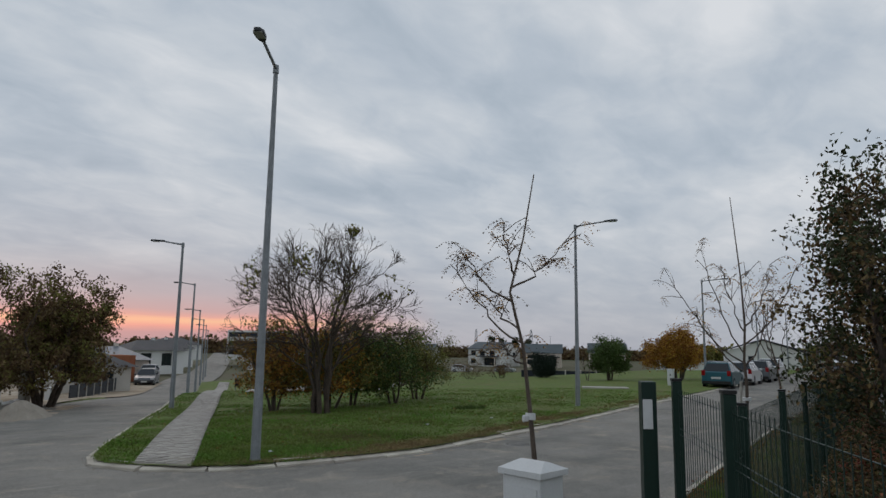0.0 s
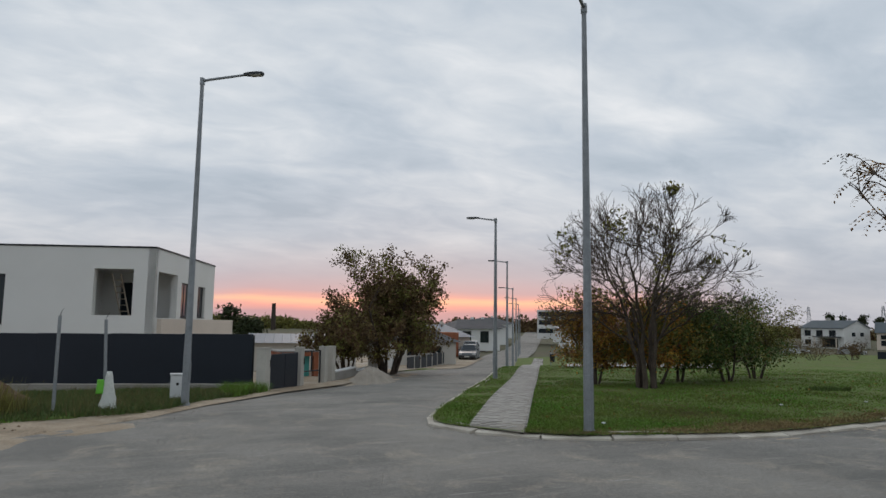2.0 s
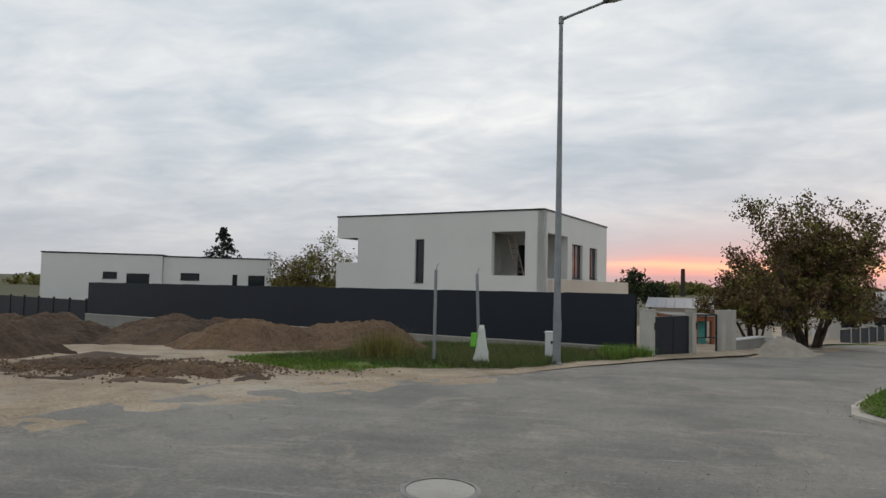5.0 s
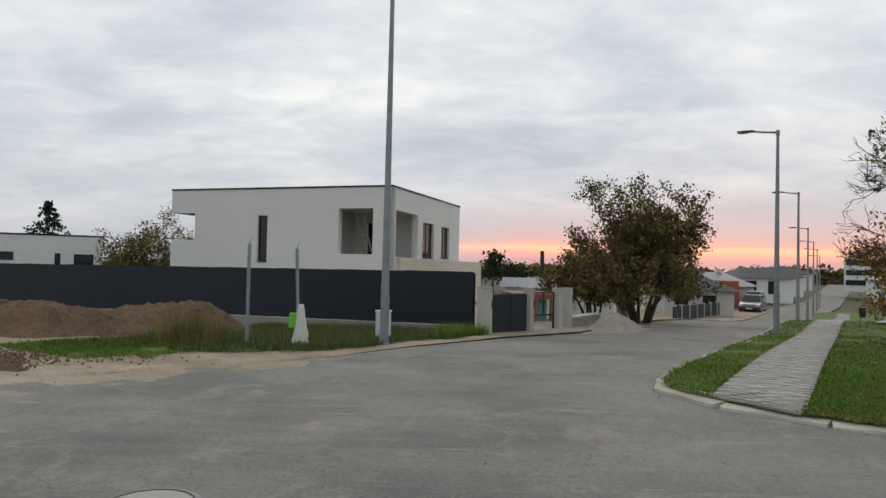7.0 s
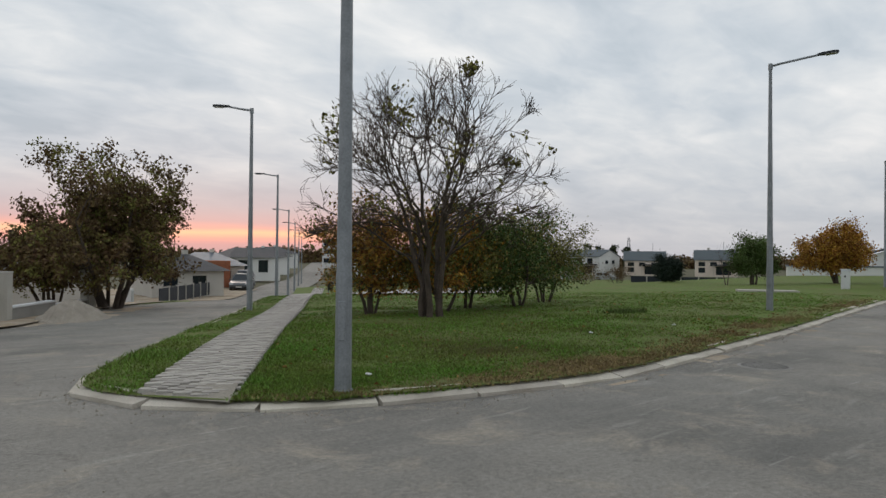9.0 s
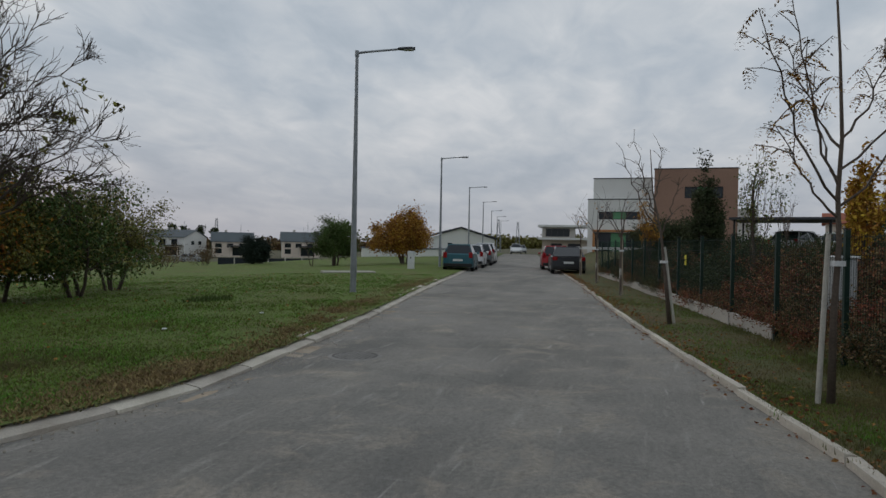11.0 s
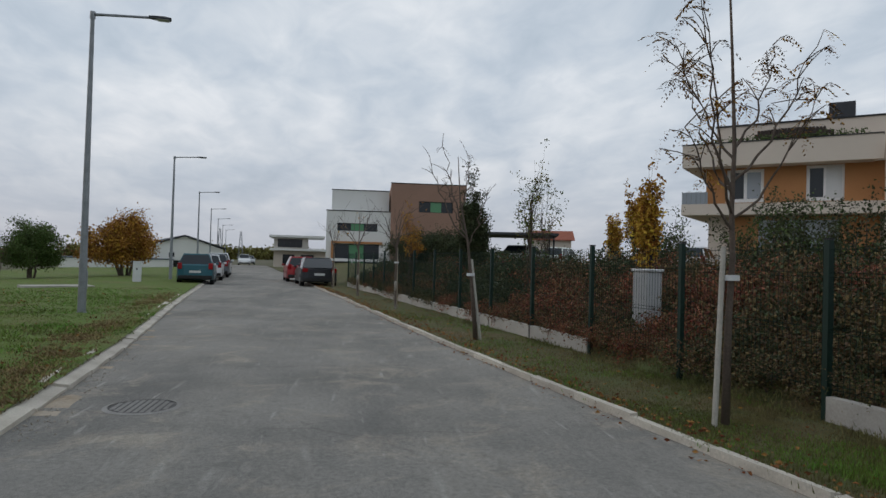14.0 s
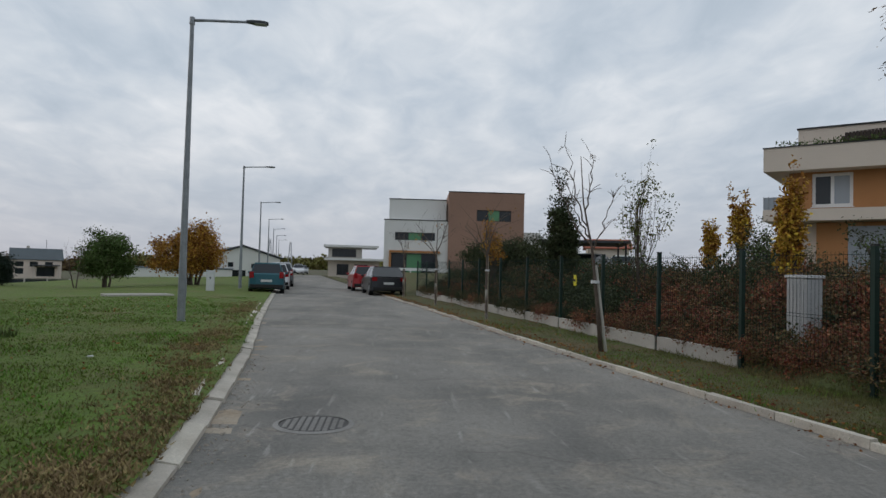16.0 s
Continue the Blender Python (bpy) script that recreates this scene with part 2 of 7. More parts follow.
M["kerb"] = material("kerb", (0.60, 0.555, 0.475), 0.9, vary=0.22, scale=2.2, fine=60, bump=0.5, objrand=0.14, stain=0.4, stain_col=(0.27, 0.22, 0.155))
M["paver"] = material("paver", (0.46, 0.435, 0.395), 0.9, vary=0.2, scale=1.2, fine=70, bump=0.4, objrand=0.14, island=0.12)
M["joint"] = material("joint", (0.31, 0.285, 0.24), 0.95, vary=0.3, scale=6, fine=60)
M["galv"] = material("galvanised", (0.27, 0.29, 0.305), 0.55, 0.25, vary=0.25, scale=5, fine=45, bump=0.1, stain=0.25, stain_col=(0.36, 0.38, 0.40))
M["lamp_head"] = material("lamp_head", (0.05, 0.055, 0.06), 0.5, 0.3, vary=0.2, bump=0.05)
M["lens"] = glass("lamp_lens", (0.30, 0.31, 0.28), 0.2)
M["render_white"] = material("render_white", (0.68, 0.68, 0.655), 0.9, vary=0.05, scale=0.6, fine=70, bump=0.12, stain=0.12, stain_col=(0.5, 0.49, 0.46))
M["render_grey"] = material("render_grey", (0.50, 0.475, 0.43), 0.9, vary=0.1, scale=0.8, fine=60, bump=0.15)
M["render_cream"] = material("render_cream", (0.60, 0.53, 0.455), 0.9, vary=0.06, scale=0.7, fine=60, bump=0.12, stain=0.15, stain_col=(0.45, 0.40, 0.34))
M["render_peach"] = material("render_peach", (0.68, 0.59, 0.50), 0.9, vary=0.08, scale=0.5, fine=50)
M["ochre"] = material("ochre_render", (0.42, 0.205, 0.085), 0.9, vary=0.12, scale=1.1, fine=60, bump=0.15)
M["brown_clad"] = material("brown_clad", (0.32, 0.20, 0.148), 0.85, vary=0.14, scale=0.35, fine=18, bump=0.2)
M["concrete"] = material("concrete", (0.31, 0.30, 0.28), 0.9, vary=0.2, scale=1.3, fine=50, bump=0.4, stain=0.3, stain_col=(0.2, 0.19, 0.17))
M["concrete_light"] = material("concrete_light", (0.46, 0.44, 0.395), 0.9, vary=0.15, scale=1.8, fine=50, bump=0.3, objrand=0.1, stain=0.3, stain_col=(0.3, 0.28, 0.25))
M["anthracite"] = material("anthracite_panel", (0.017, 0.022, 0.032), 0.5, 0.2, vary=0.15, scale=0.7, fine=30, bump=0.03)
M["dark_frame"] = material("dark_frame", (0.022, 0.024, 0.027), 0.5, 0.2, vary=0.15, bump=0.03)
M["white_frame"] = material("white_frame", (0.75, 0.75, 0.74), 0.5, vary=0.05, bump=0.03)
M["pane"] = glass("window_pane")
M["pane_light"] = glass("curtained_pane", (0.30, 0.33, 0.36), 0.15)
M["pane_green"] = glass("green_blind_pane", (0.10, 0.26, 0.13), 0.2)
M["roof_dark"] = material("roof_dark", (0.055, 0.058, 0.065), 0.7, vary=0.2, scale=1.0, fine=12, bump=0.3)
M["roof_slate"] = material("roof_slate", (0.095, 0.115, 0.125), 0.7, vary=0.15, scale=0.6, fine=8, bump=0.2)
M["roof_grey"] = material("roof_grey", (0.13, 0.155, 0.185), 0.45, 0.3, vary=0.15, scale=0.8, fine=20, bump=0.05)
M["brick"] = material("brick_red", (0.32, 0.115, 0.06), 0.9, vary=0.25, scale=2.5, fine=30, bump=0.3)
M["turquoise"] = material("insulation_sheet", (0.10, 0.42, 0.38), 0.7, vary=0.15, bump=0.05)
M["plastic_white"] = material("plastic_white", (0.62, 0.63, 0.63), 0.55, vary=0.06, scale=2, fine=40, bump=0.03, stain=0.15, stain_col=(0.42, 0.41, 0.38))
M["plastic_grey"] = material("plastic_grey", (0.40, 0.41, 0.41), 0.6, vary=0.12, scale=2, fine=30, bump=0.05)
M["fence_green"] = material("fence_green", (0.010, 0.030, 0.022), 0.5, 0.1, vary=0.2, bump=0.05)
M["bark"] = material("bark", (0.105, 0.082, 0.064), 0.95, vary=0.4, scale=4, fine=30, bump=0.9, col2=(0.062, 0.048, 0.039))
M["bark_young"] = material("bark_young", (0.125, 0.098, 0.078), 0.9, vary=0.3, scale=6, fine=40, bump=0.4)
M["stake"] = material("stake_wood", (0.42, 0.36, 0.275), 0.9, vary=0.3, scale=5, fine=40, bump=0.4, stain=0.3, stain_col=(0.15, 0.12, 0.09))
M["tree_guard"] = material("tree_guard", (0.44, 0.42, 0.37), 0.8, vary=0.15, scale=6, fine=30, bump=0.3)
for nm, c1, c2 in (("leaf_brown", (0.15, 0.088, 0.042), (0.115, 0.085, 0.036)), ("leaf_gold", (0.42, 0.215, 0.03), (0.27, 0.12, 0.022)),
                   ("leaf_dark", (0.026, 0.042, 0.014), (0.045, 0.050, 0.018)), ("leaf_olive", (0.135, 0.140, 0.036), (0.175, 0.145, 0.038)),
                   ("leaf_green", (0.085, 0.125, 0.030), (0.060, 0.092, 0.024)), ("leaf_red", (0.27, 0.075, 0.045), (0.18, 0.075, 0.040)),
                   ("leaf_rust", (0.36, 0.175, 0.04), (0.18, 0.10, 0.026)), ("needle", (0.020, 0.034, 0.022), (0.012, 0.022, 0.015)),
                   ("leaf_hedge", (0.034, 0.050, 0.020), (0.060, 0.064, 0.024)), ("leaf_yellow", (0.45, 0.29, 0.03), (0.33, 0.16, 0.02))):
    M[nm] = material(nm, c1, 0.75, vary=0.25, scale=1.5, fine=6, bump=0, col2=c2, island=0.45)
M["bare_soil"] = material("bare_soil", (0.20, 0.15, 0.075), 0.95, vary=0.4, scale=2.0, fine=30, bump=0.8, col2=(0.10, 0.105, 0.035), stain=0.6, stain_col=(0.27, 0.21, 0.12), bscale=40)
M["gravel_pale"] = material("gravel_pale", (0.48, 0.45, 0.41), 0.95, vary=0.2, scale=0.5, fine=9, bump=0.5)
M["iron"] = material("cast_iron", (0.13, 0.125, 0.12), 0.8, 0.3, vary=0.3, scale=8, fine=50, bump=0.5)
M["rubber"] = material("rubber", (0.014, 0.014, 0.015), 0.8, vary=0.2, bump=0.1)
M["rim"] = material("rim", (0.30, 0.31, 0.32), 0.4, 0.8, vary=0.1, bump=0)
M["tail_red"] = glass("tail_light", (0.25, 0.008, 0.010), 0.15)
M["tail_white"] = glass("head_light", (0.55, 0.56, 0.58), 0.1)
M["plate"] = material("plate", (0.6, 0.6, 0.58), 0.5, vary=0.05, bump=0)
M["bag"] = material("plastic_bag", (0.60, 0.62, 0.58), 0.5, vary=0.12, scale=7, fine=30, bump=0.4)
M["bag_green"] = material("bag_green", (0.14, 0.46, 0.04), 0.5, vary=0.1, bump=0.1)
M["black"] = material("black_plastic", (0.02, 0.02, 0.02), 0.6, vary=0.2, bump=0.05)
M["leaf_litter"] = material("leaf_litter", (0.26, 0.11, 0.035), 0.9, vary=0.3, island=0.5, bump=0)
M["wood_dark"] = material("wood_dark", (0.055, 0.042, 0.034), 0.8, vary=0.2, bump=0.2)
M["yellow_tag"] = material("yellow_tag", (0.62, 0.55, 0.03), 0.6, vary=0.1, bump=0)
M["roof_red"] = material("roof_red", (0.30, 0.10, 0.06), 0.85, vary=0.2, scale=2, fine=10)
CAR_PAINTS = {}


def paint(name, col, metal=0.3):
    if name not in CAR_PAINTS:
        m = bpy.data.materials.new(name)
        m.use_nodes = True
        b = m.node_tree.nodes["Principled BSDF"]
        b.inputs["Base Color"].default_value = (*col, 1)
        b.inputs["Metallic"].default_value, b.inputs["Roughness"].default_value = metal, 0.32
        b.inputs["Coat Weight"].default_value, b.inputs["Coat Roughness"].default_value = 0.2, 0.08
        CAR_PAINTS[name] = m
    return CAR_PAINTS[name]


# ---- geometry helpers ----


def link_mesh(name, bm, mat, parent=None, label="", smooth=False):
    me = bpy.data.meshes.new(name)
    bm.to_mesh(me)
    bm.free()
    if smooth:
        me.polygons.foreach_set("use_smooth", [True] * len(me.polygons))
    me.materials.append(M[mat] if isinstance(mat, str) else mat)
    ob = new(name, me)
    if parent is not None:
        ob.parent = parent
    if label:
        ob["label"] = label
    return ob


def part(name, bm, mat, parent, label="", smooth=False):
    """One mesh under a thing or under a part."""
    return link_mesh(name, bm, mat, parent, label, smooth)


def raw(name, verts, faces, mat, parent=None, label="", smooth=False):
    me = bpy.data.meshes.new(name)
    me.from_pydata([tuple(v) for v in verts], [], faces)
    me.update()
    if smooth:
        me.polygons.foreach_set("use_smooth", [True] * len(me.polygons))
    me.materials.append(M[mat] if isinstance(mat, str) else mat)
    ob = new(name, me)
    if parent is not None:
        ob.parent = parent
    if label:
        ob["label"] = label
    return ob


def thing(name, at, rz, label, category, group=""):
    """An empty at the thing's base that holds its parts."""
    e = new(name)
    e.empty_display_size = 0.2
    e.matrix_world = pose(at[0], at[1], at[2], 0, 0, rz)
    return tagged(e, label, category, group)


def box(bm, x0, y0, z0, x1, y1, z1, bevel=0.0, m=None):
    vs = [bm.verts.new((x, y, z)) for z in (z0, z1) for x, y in ((x0, y0), (x1, y0), (x1, y1), (x0, y1))]
    fs = [bm.faces.new([vs[i] for i in f]) for f in ((3, 2, 1, 0), (4, 5, 6, 7), (0, 1, 5, 4), (1, 2, 6, 5), (2, 3, 7, 6), (3, 0, 4, 7))]
    if bevel:
        es = list({e for f in fs for e in f.edges})
        r = bmesh.ops.bevel(bm, geom=es, offset=bevel, segments=1, affect="EDGES", profile=0.5)
        vs = list({v for f in r["faces"] for v in f.verts} | {v for v in vs if v.is_valid})
    if m is not None:
        bmesh.ops.transform(bm, matrix=m, verts=vs)
    return vs


def boxes(*specs, bevel=0.0):
    bm = bmesh.new()
    for s in specs:
        box(bm, *s, bevel=bevel)
    return bm


def tube(bm, pts, radii, sides=8, cap=True):
    """A tapered tube along a line of points."""
    rings = []
    n = len(pts)
    pts = [Vector(p) for p in pts]
    for i, p in enumerate(pts):
        d = (pts[min(i + 1, n - 1)] - pts[max(i - 1, 0)])
        if d.length < 1e-6:
            d = Vector((0, 0, 1))
        d.normalize()
        a = d.cross(Vector((0.12, 0.31, 0.94)) if abs(d.z) < 0.9 else Vector((1, 0, 0))).normalized()
        b = d.cross(a)
        rings.append([bm.verts.new(p + (a * math.cos(k * math.tau / sides) + b * math.sin(k * math.tau / sides)) * radii[i]) for k in range(sides)])
    for r, s in zip(rings, rings[1:]):
        for k in range(sides):
            bm.faces.new((r[k], r[(k + 1) % sides], s[(k + 1) % sides], s[k]))
    if cap:
        bm.faces.new(rings[0][::-1])
        bm.faces.new(rings[-1])


def prism(bm, poly, z0, z1):
    """A flat outline pulled up."""
    a = [bm.verts.new((x, y, z0)) for x, y in poly]
    b = [bm.verts.new((x, y, z1)) for x, y in poly]
    n = len(poly)
    bm.faces.new(a[::-1])
    bm.faces.new(b)
    for i in range(n):
        bm.faces.new((a[i], a[(i + 1) % n], b[(i + 1) % n], b[i]))


def wall(bm, length, z0, z1, thick, openings=(), y=0.0):
    """A wall along x, its outer face at y, going back to y + thick; openings (x0, z0, x1, z1) go through it."""
    xs = sorted({0.0, length, *[o[0] for o in openings], *[o[2] for o in openings]})
    zs = sorted({z0, z1, *[o[1] for o in openings], *[o[3] for o in openings]})
    solid = {}
    for i in range(len(xs) - 1):
        for j in range(len(zs) - 1):
            cx, cz = (xs[i] + xs[i + 1]) / 2, (zs[j] + zs[j + 1]) / 2
            solid[i, j] = not any(o[0] < cx < o[2] and o[1] < cz < o[3] for o in openings)
    cache = {}

    def v(i, j, k):
        if (i, j, k) not in cache:
            cache[i, j, k] = bm.verts.new((xs[i], y + k * thick, zs[j]))
        return cache[i, j, k]

    for (i, j), s in solid.items():
        if not s:
            continue
        bm.faces.new((v(i, j, 0), v(i + 1, j, 0), v(i + 1, j + 1, 0), v(i, j + 1, 0)))
        bm.faces.new((v(i, j, 1), v(i, j + 1, 1), v(i + 1, j + 1, 1), v(i + 1, j, 1)))
        for di, dj, q in ((-1, 0, ((0, 0), (0, 1))), (1, 0, ((1, 1), (1, 0))), (0, -1, ((1, 0), (0, 0))), (0, 1, ((0, 1), (1, 1)))):
            if not solid.get((i + di, j + dj), False):
                (a, b), (c, d) = q
                bm.faces.new((v(i + a, j + b, 0), v(i + c, j + d, 0), v(i + c, j + d, 1), v(i + a, j + b, 1)))


def window(parent, x0, z0, x1, z1, m, mat="dark_frame", pane="pane", mullions=1, depth=0.12, name="window", sill=True, bar=0.05):
    """A framed window in an opening of a wall that runs along local x (outer face at y = 0)."""
    bm = bmesh.new()
    y0, y1 = depth, depth + 0.06
    for s in ((x0, y0, z0, x1, y1, z0 + bar), (x0, y0, z1 - bar, x1, y1, z1), (x0, y0, z0 + bar, x0 + bar, y1, z1 - bar), (x1 - bar, y0, z0 + bar, x1, y1, z1 - bar)):
        box(bm, *s)
    for k in range(1, mullions + 1):
        xm = x0 + (x1 - x0) * k / (mullions + 1)
        box(bm, xm - bar * 0.5, y0, z0 + bar, xm + bar * 0.5, y1, z1 - bar)
    bmesh.ops.transform(bm, matrix=m, verts=bm.verts)
    w = part(name, bm, mat, parent)
    for k in range(mullions + 1):
        a = x0 + (x1 - x0) * k / (mullions + 1) + bar * 0.5
        b = x0 + (x1 - x0) * (k + 1) / (mullions + 1) - bar * 0.5
        bm = bmesh.new()
        box(bm, a, y0 + 0.02, z0 + bar, b, y0 + 0.035, z1 - bar)
        bmesh.ops.transform(bm, matrix=m, verts=bm.verts)
        part("pane", bm, pane if isinstance(pane, str) else pane[k % len(pane)], w)
    if sill:
        bm = bmesh.new()
        box(bm, x0 - 0.03, -0.03, z0 - 0.03, x1 + 0.03, depth, z0 - 0.002)
        bmesh.ops.transform(bm, matrix=m, verts=bm.verts)
        part("sill", bm, mat, w)
    return w


def smooth(a, b, v):
    u = max(0.0, min(1.0, (v - a) / (b - a)))
    return u * u * (3 - 2 * u)


def ground_z(x, y):
    """The lie of the land: level at the junction, falling along the side street, rising again far off."""
    b = -(x - 4) * 0.11 + (y - 7.5) * 0.994
    return -0.3 * smooth(3, 14, b) - (1.45 + 0.9 * smooth(30, 58, x)) * smooth(15, 42, b) + 2.2 * smooth(90, 260, b)


def inside(p, poly):
    x, y = p
    r = False
    for (x0, y0), (x1, y1) in zip(poly, poly[1:] + poly[:1]):
        if (y0 > y) != (y1 > y) and x < (x1 - x0) * (y - y0) / (y1 - y0) + x0:
            r = not r
    return r


def densify(line, step, closed=False):
    out = []
    pairs = list(zip(line, line[1:] + line[:1])) if closed else list(zip(line, line[1:]))
    for a, b in pairs:
        n = max(1, int(math.dist(a, b) / step))
        out += [(a[0] + (b[0] - a[0]) * k / n, a[1] + (b[1] - a[1]) * k / n) for k in range(n)]
    if not closed:
        out.append(line[-1])
    return out


def sheet(name, outline, step, lift, mat, label, rough=0.0, fine_box=None, height=None, edge_step=None, feather=0.0):
    """A surface over the land inside an outline, triangulated with points between."""
    from mathutils import geometry
    edge = densify(outline, edge_step or step, True)
    pts = [Vector(p) for p in edge]
    xs, ys = [p[0] for p in edge], [p[1] for p in edge]
    grids = [(min(xs), min(ys), max(xs), max(ys), step)] + ([fine_box] if fine_box else [])
    for gx0, gy0, gx1, gy1, st in grids:
        for i in range(int((gx1 - gx0) / st)):
            for j in range(int((gy1 - gy0) / st)):
                p = (gx0 + (i + 0.5 + 0.25 * (j % 2)) * st, gy0 + (j + 0.5) * st)
                if inside(p, outline):
                    pts.append(Vector(p))
    n = len(edge)
    v, _, f, *_ = geometry.delaunay_2d_cdt(pts, [(i, (i + 1) % n) for i in range(n)], [], 1, 1e-4)
    verts = []
    for p in v:
        z = ground_z(p.x, p.y) + lift
        if rough:
            z += rough * noise.noise((p.x * 1.3, p.y * 1.3, 3.0)) + rough * 0.6 * noise.noise((p.x * 4.1, p.y * 4.1, 7.0))
        if height:
            z += height(p.x, p.y)
        if feather and len(verts) < n:
            z = ground_z(p.x, p.y) + 0.003 + (height(p.x, p.y) if height else 0) - feather
        verts.append((p.x, p.y, z))
    ob = raw(name, verts, [tuple(q) for q in f], mat, smooth=True)
    return tagged(ob, label, "ground", kind="structure")


# ---- the lie of the place ----
DA = Vector((0.507, 0.862))        # the side street runs this way
DB = Vector((0.988, 0.155))        # the street with the parked cars
KERB_A = [(33.2, 60.9), (26.0, 47.9), (18.5, 34.6), (11.95, 23.2), (8.23, 17.0), (5.92, 12.85), (4.85, 11.05), (4.42, 10.3), (4.22, 9.6)]
KERB_CORNER = [(4.33, 9.2), (4.6, 8.65), (5.13, 8.05), (5.93, 7.55), (6.9, 7.26), (8.3, 6.95), (9.3, 6.86), (10.3, 6.9)]
KERB_B = [(11.2, 7.02), (13.2, 7.26), (16.2, 7.68), (22.5, 8.76), (30.3, 10.0), (40.0, 11.5), (52.0, 13.3), (110.0, 22.2)]
RIGHT_B = [(110.0, 16.9), (60.0, 9.2), (39.0, 5.9), (28.6, 4.25), (20.6, 3.1), (16.8, 2.5), (13.8, 2.0), (11.5, 1.58), (9.9, 1.3), (9.1, 1.16), (5.5, 0.85), (3.9, 0.5)]
CORNER_C = [(2.6, -0.2), (1.4, -1.3), (-0.2, -3.2), (-2.3, -5.6), (-9.0, -12.6)]
LEFT_C = [(-16.0, -6.0), (-10.0, 0.5), (-7.0, 3.4), (-5.9, 5.1), (-5.2, 7.6), (-3.3, 9.5), (-1.6, 11.3), (-0.6, 12.4), (0.5, 14.5), (2.8, 18.1), (5.1, 20.5),
          (11.7, 31.6), (23.6, 51.6), (29.5, 61.5)]

far = [-1500, -800, -450, -260, -160, -110, -80] + list(range(-60, 121, 6)) + [135, 160, 200, 260, 340, 480, 800, 1500]
gv = [(x, y, ground_z(x, y) - 0.14) for y in far for x in far]
nf = len(far)
gf = [(j * nf + i, j * nf + i + 1, (j + 1) * nf + i + 1, (j + 1) * nf + i) for j in range(nf - 1) for i in range(nf - 1)]
tagged(raw("ground", gv, gf, "far_ground", smooth=True), "dull green and brown open land to the horizon", "ground", kind="structure")

ROAD_LEFT = [(x - 0.75, y + 0.55) for x, y in LEFT_C]      # the asphalt runs on under the dirt
road_outline = ROAD_LEFT + KERB_A + KERB_CORNER + KERB_B + RIGHT_B + CORNER_C
road = sheet("road", road_outline, 2.0, 0.0, "asphalt", "worn grey asphalt of a street junction with pale dust", edge_step=1.0)
sheet("road", [(28.7, 61.2), (33.9, 60.4), (132.0, 225.0), (126.0, 228.5)], 8.0, 0.0, "asphalt", "side street climbing to the far rise", edge_step=5.0)
lawn_outline = KERB_A + KERB_CORNER + KERB_B + [(110.0, 75.0), (70.0, 95.0)]
lawn = sheet("lawn", lawn_outline, 2.5, 0.09, "grass_soil", "short green autumn grass with worn brown patches", rough=0.02,
             fine_box=(4, 6, 26, 26, 0.7), edge_step=1.0)
verge_outline = RIGHT_B + CORNER_C[:4] + [(0.6, -4.6), (1.8, -2.6), (3.1, -1.62), (8.0, -0.85), (20.0, 1.08), (40.0, 4.3), (60.0, 7.4), (110.0, 15.2)]
verge = sheet("verge", verge_outline, 0.8, 0.05, "verge_soil", "thin grass strip with fallen leaves between kerb and fence", rough=0.025, edge_step=0.6)


def lot_height(x, y):
    d = max(0.0, min(1.0, (y - 0.5 * x - 12) / 6))
    near = -((x - 1.9) * 0.297 + (y - 18.81) * 0.955)
    return 0.06 * d - 0.36 * smooth(-2.5, -12, x) * smooth(4.0, 1.2, near)


lot_outline = [(-30.0, -4.0)] + LEFT_C + [(20.0, 68.0), (6.0, 60.0), (-30.0, 60.0), (-60.0, 40.0)]
lot = sheet("dirt_lot", lot_outline, 1.6, 0.025, "sand_dirt", "bare sandy building plot with ruts", rough=0.05, fine_box=(-12, 3, 3, 18, 0.4), height=lot_height, edge_step=0.5, feather=0.006)


def lot_z(x, y):
    return ground_z(x, y) + 0.02 + lot_height(x, y)


# pale paved yard behind the lawn trees
yard = sheet("paved_yard", [(17.6, 27.0), (24.0, 23.6), (29.5, 28.0), (22.5, 34.0)], 2.0, 0.16, "gravel_pale", "pale paved yard beyond the lawn")


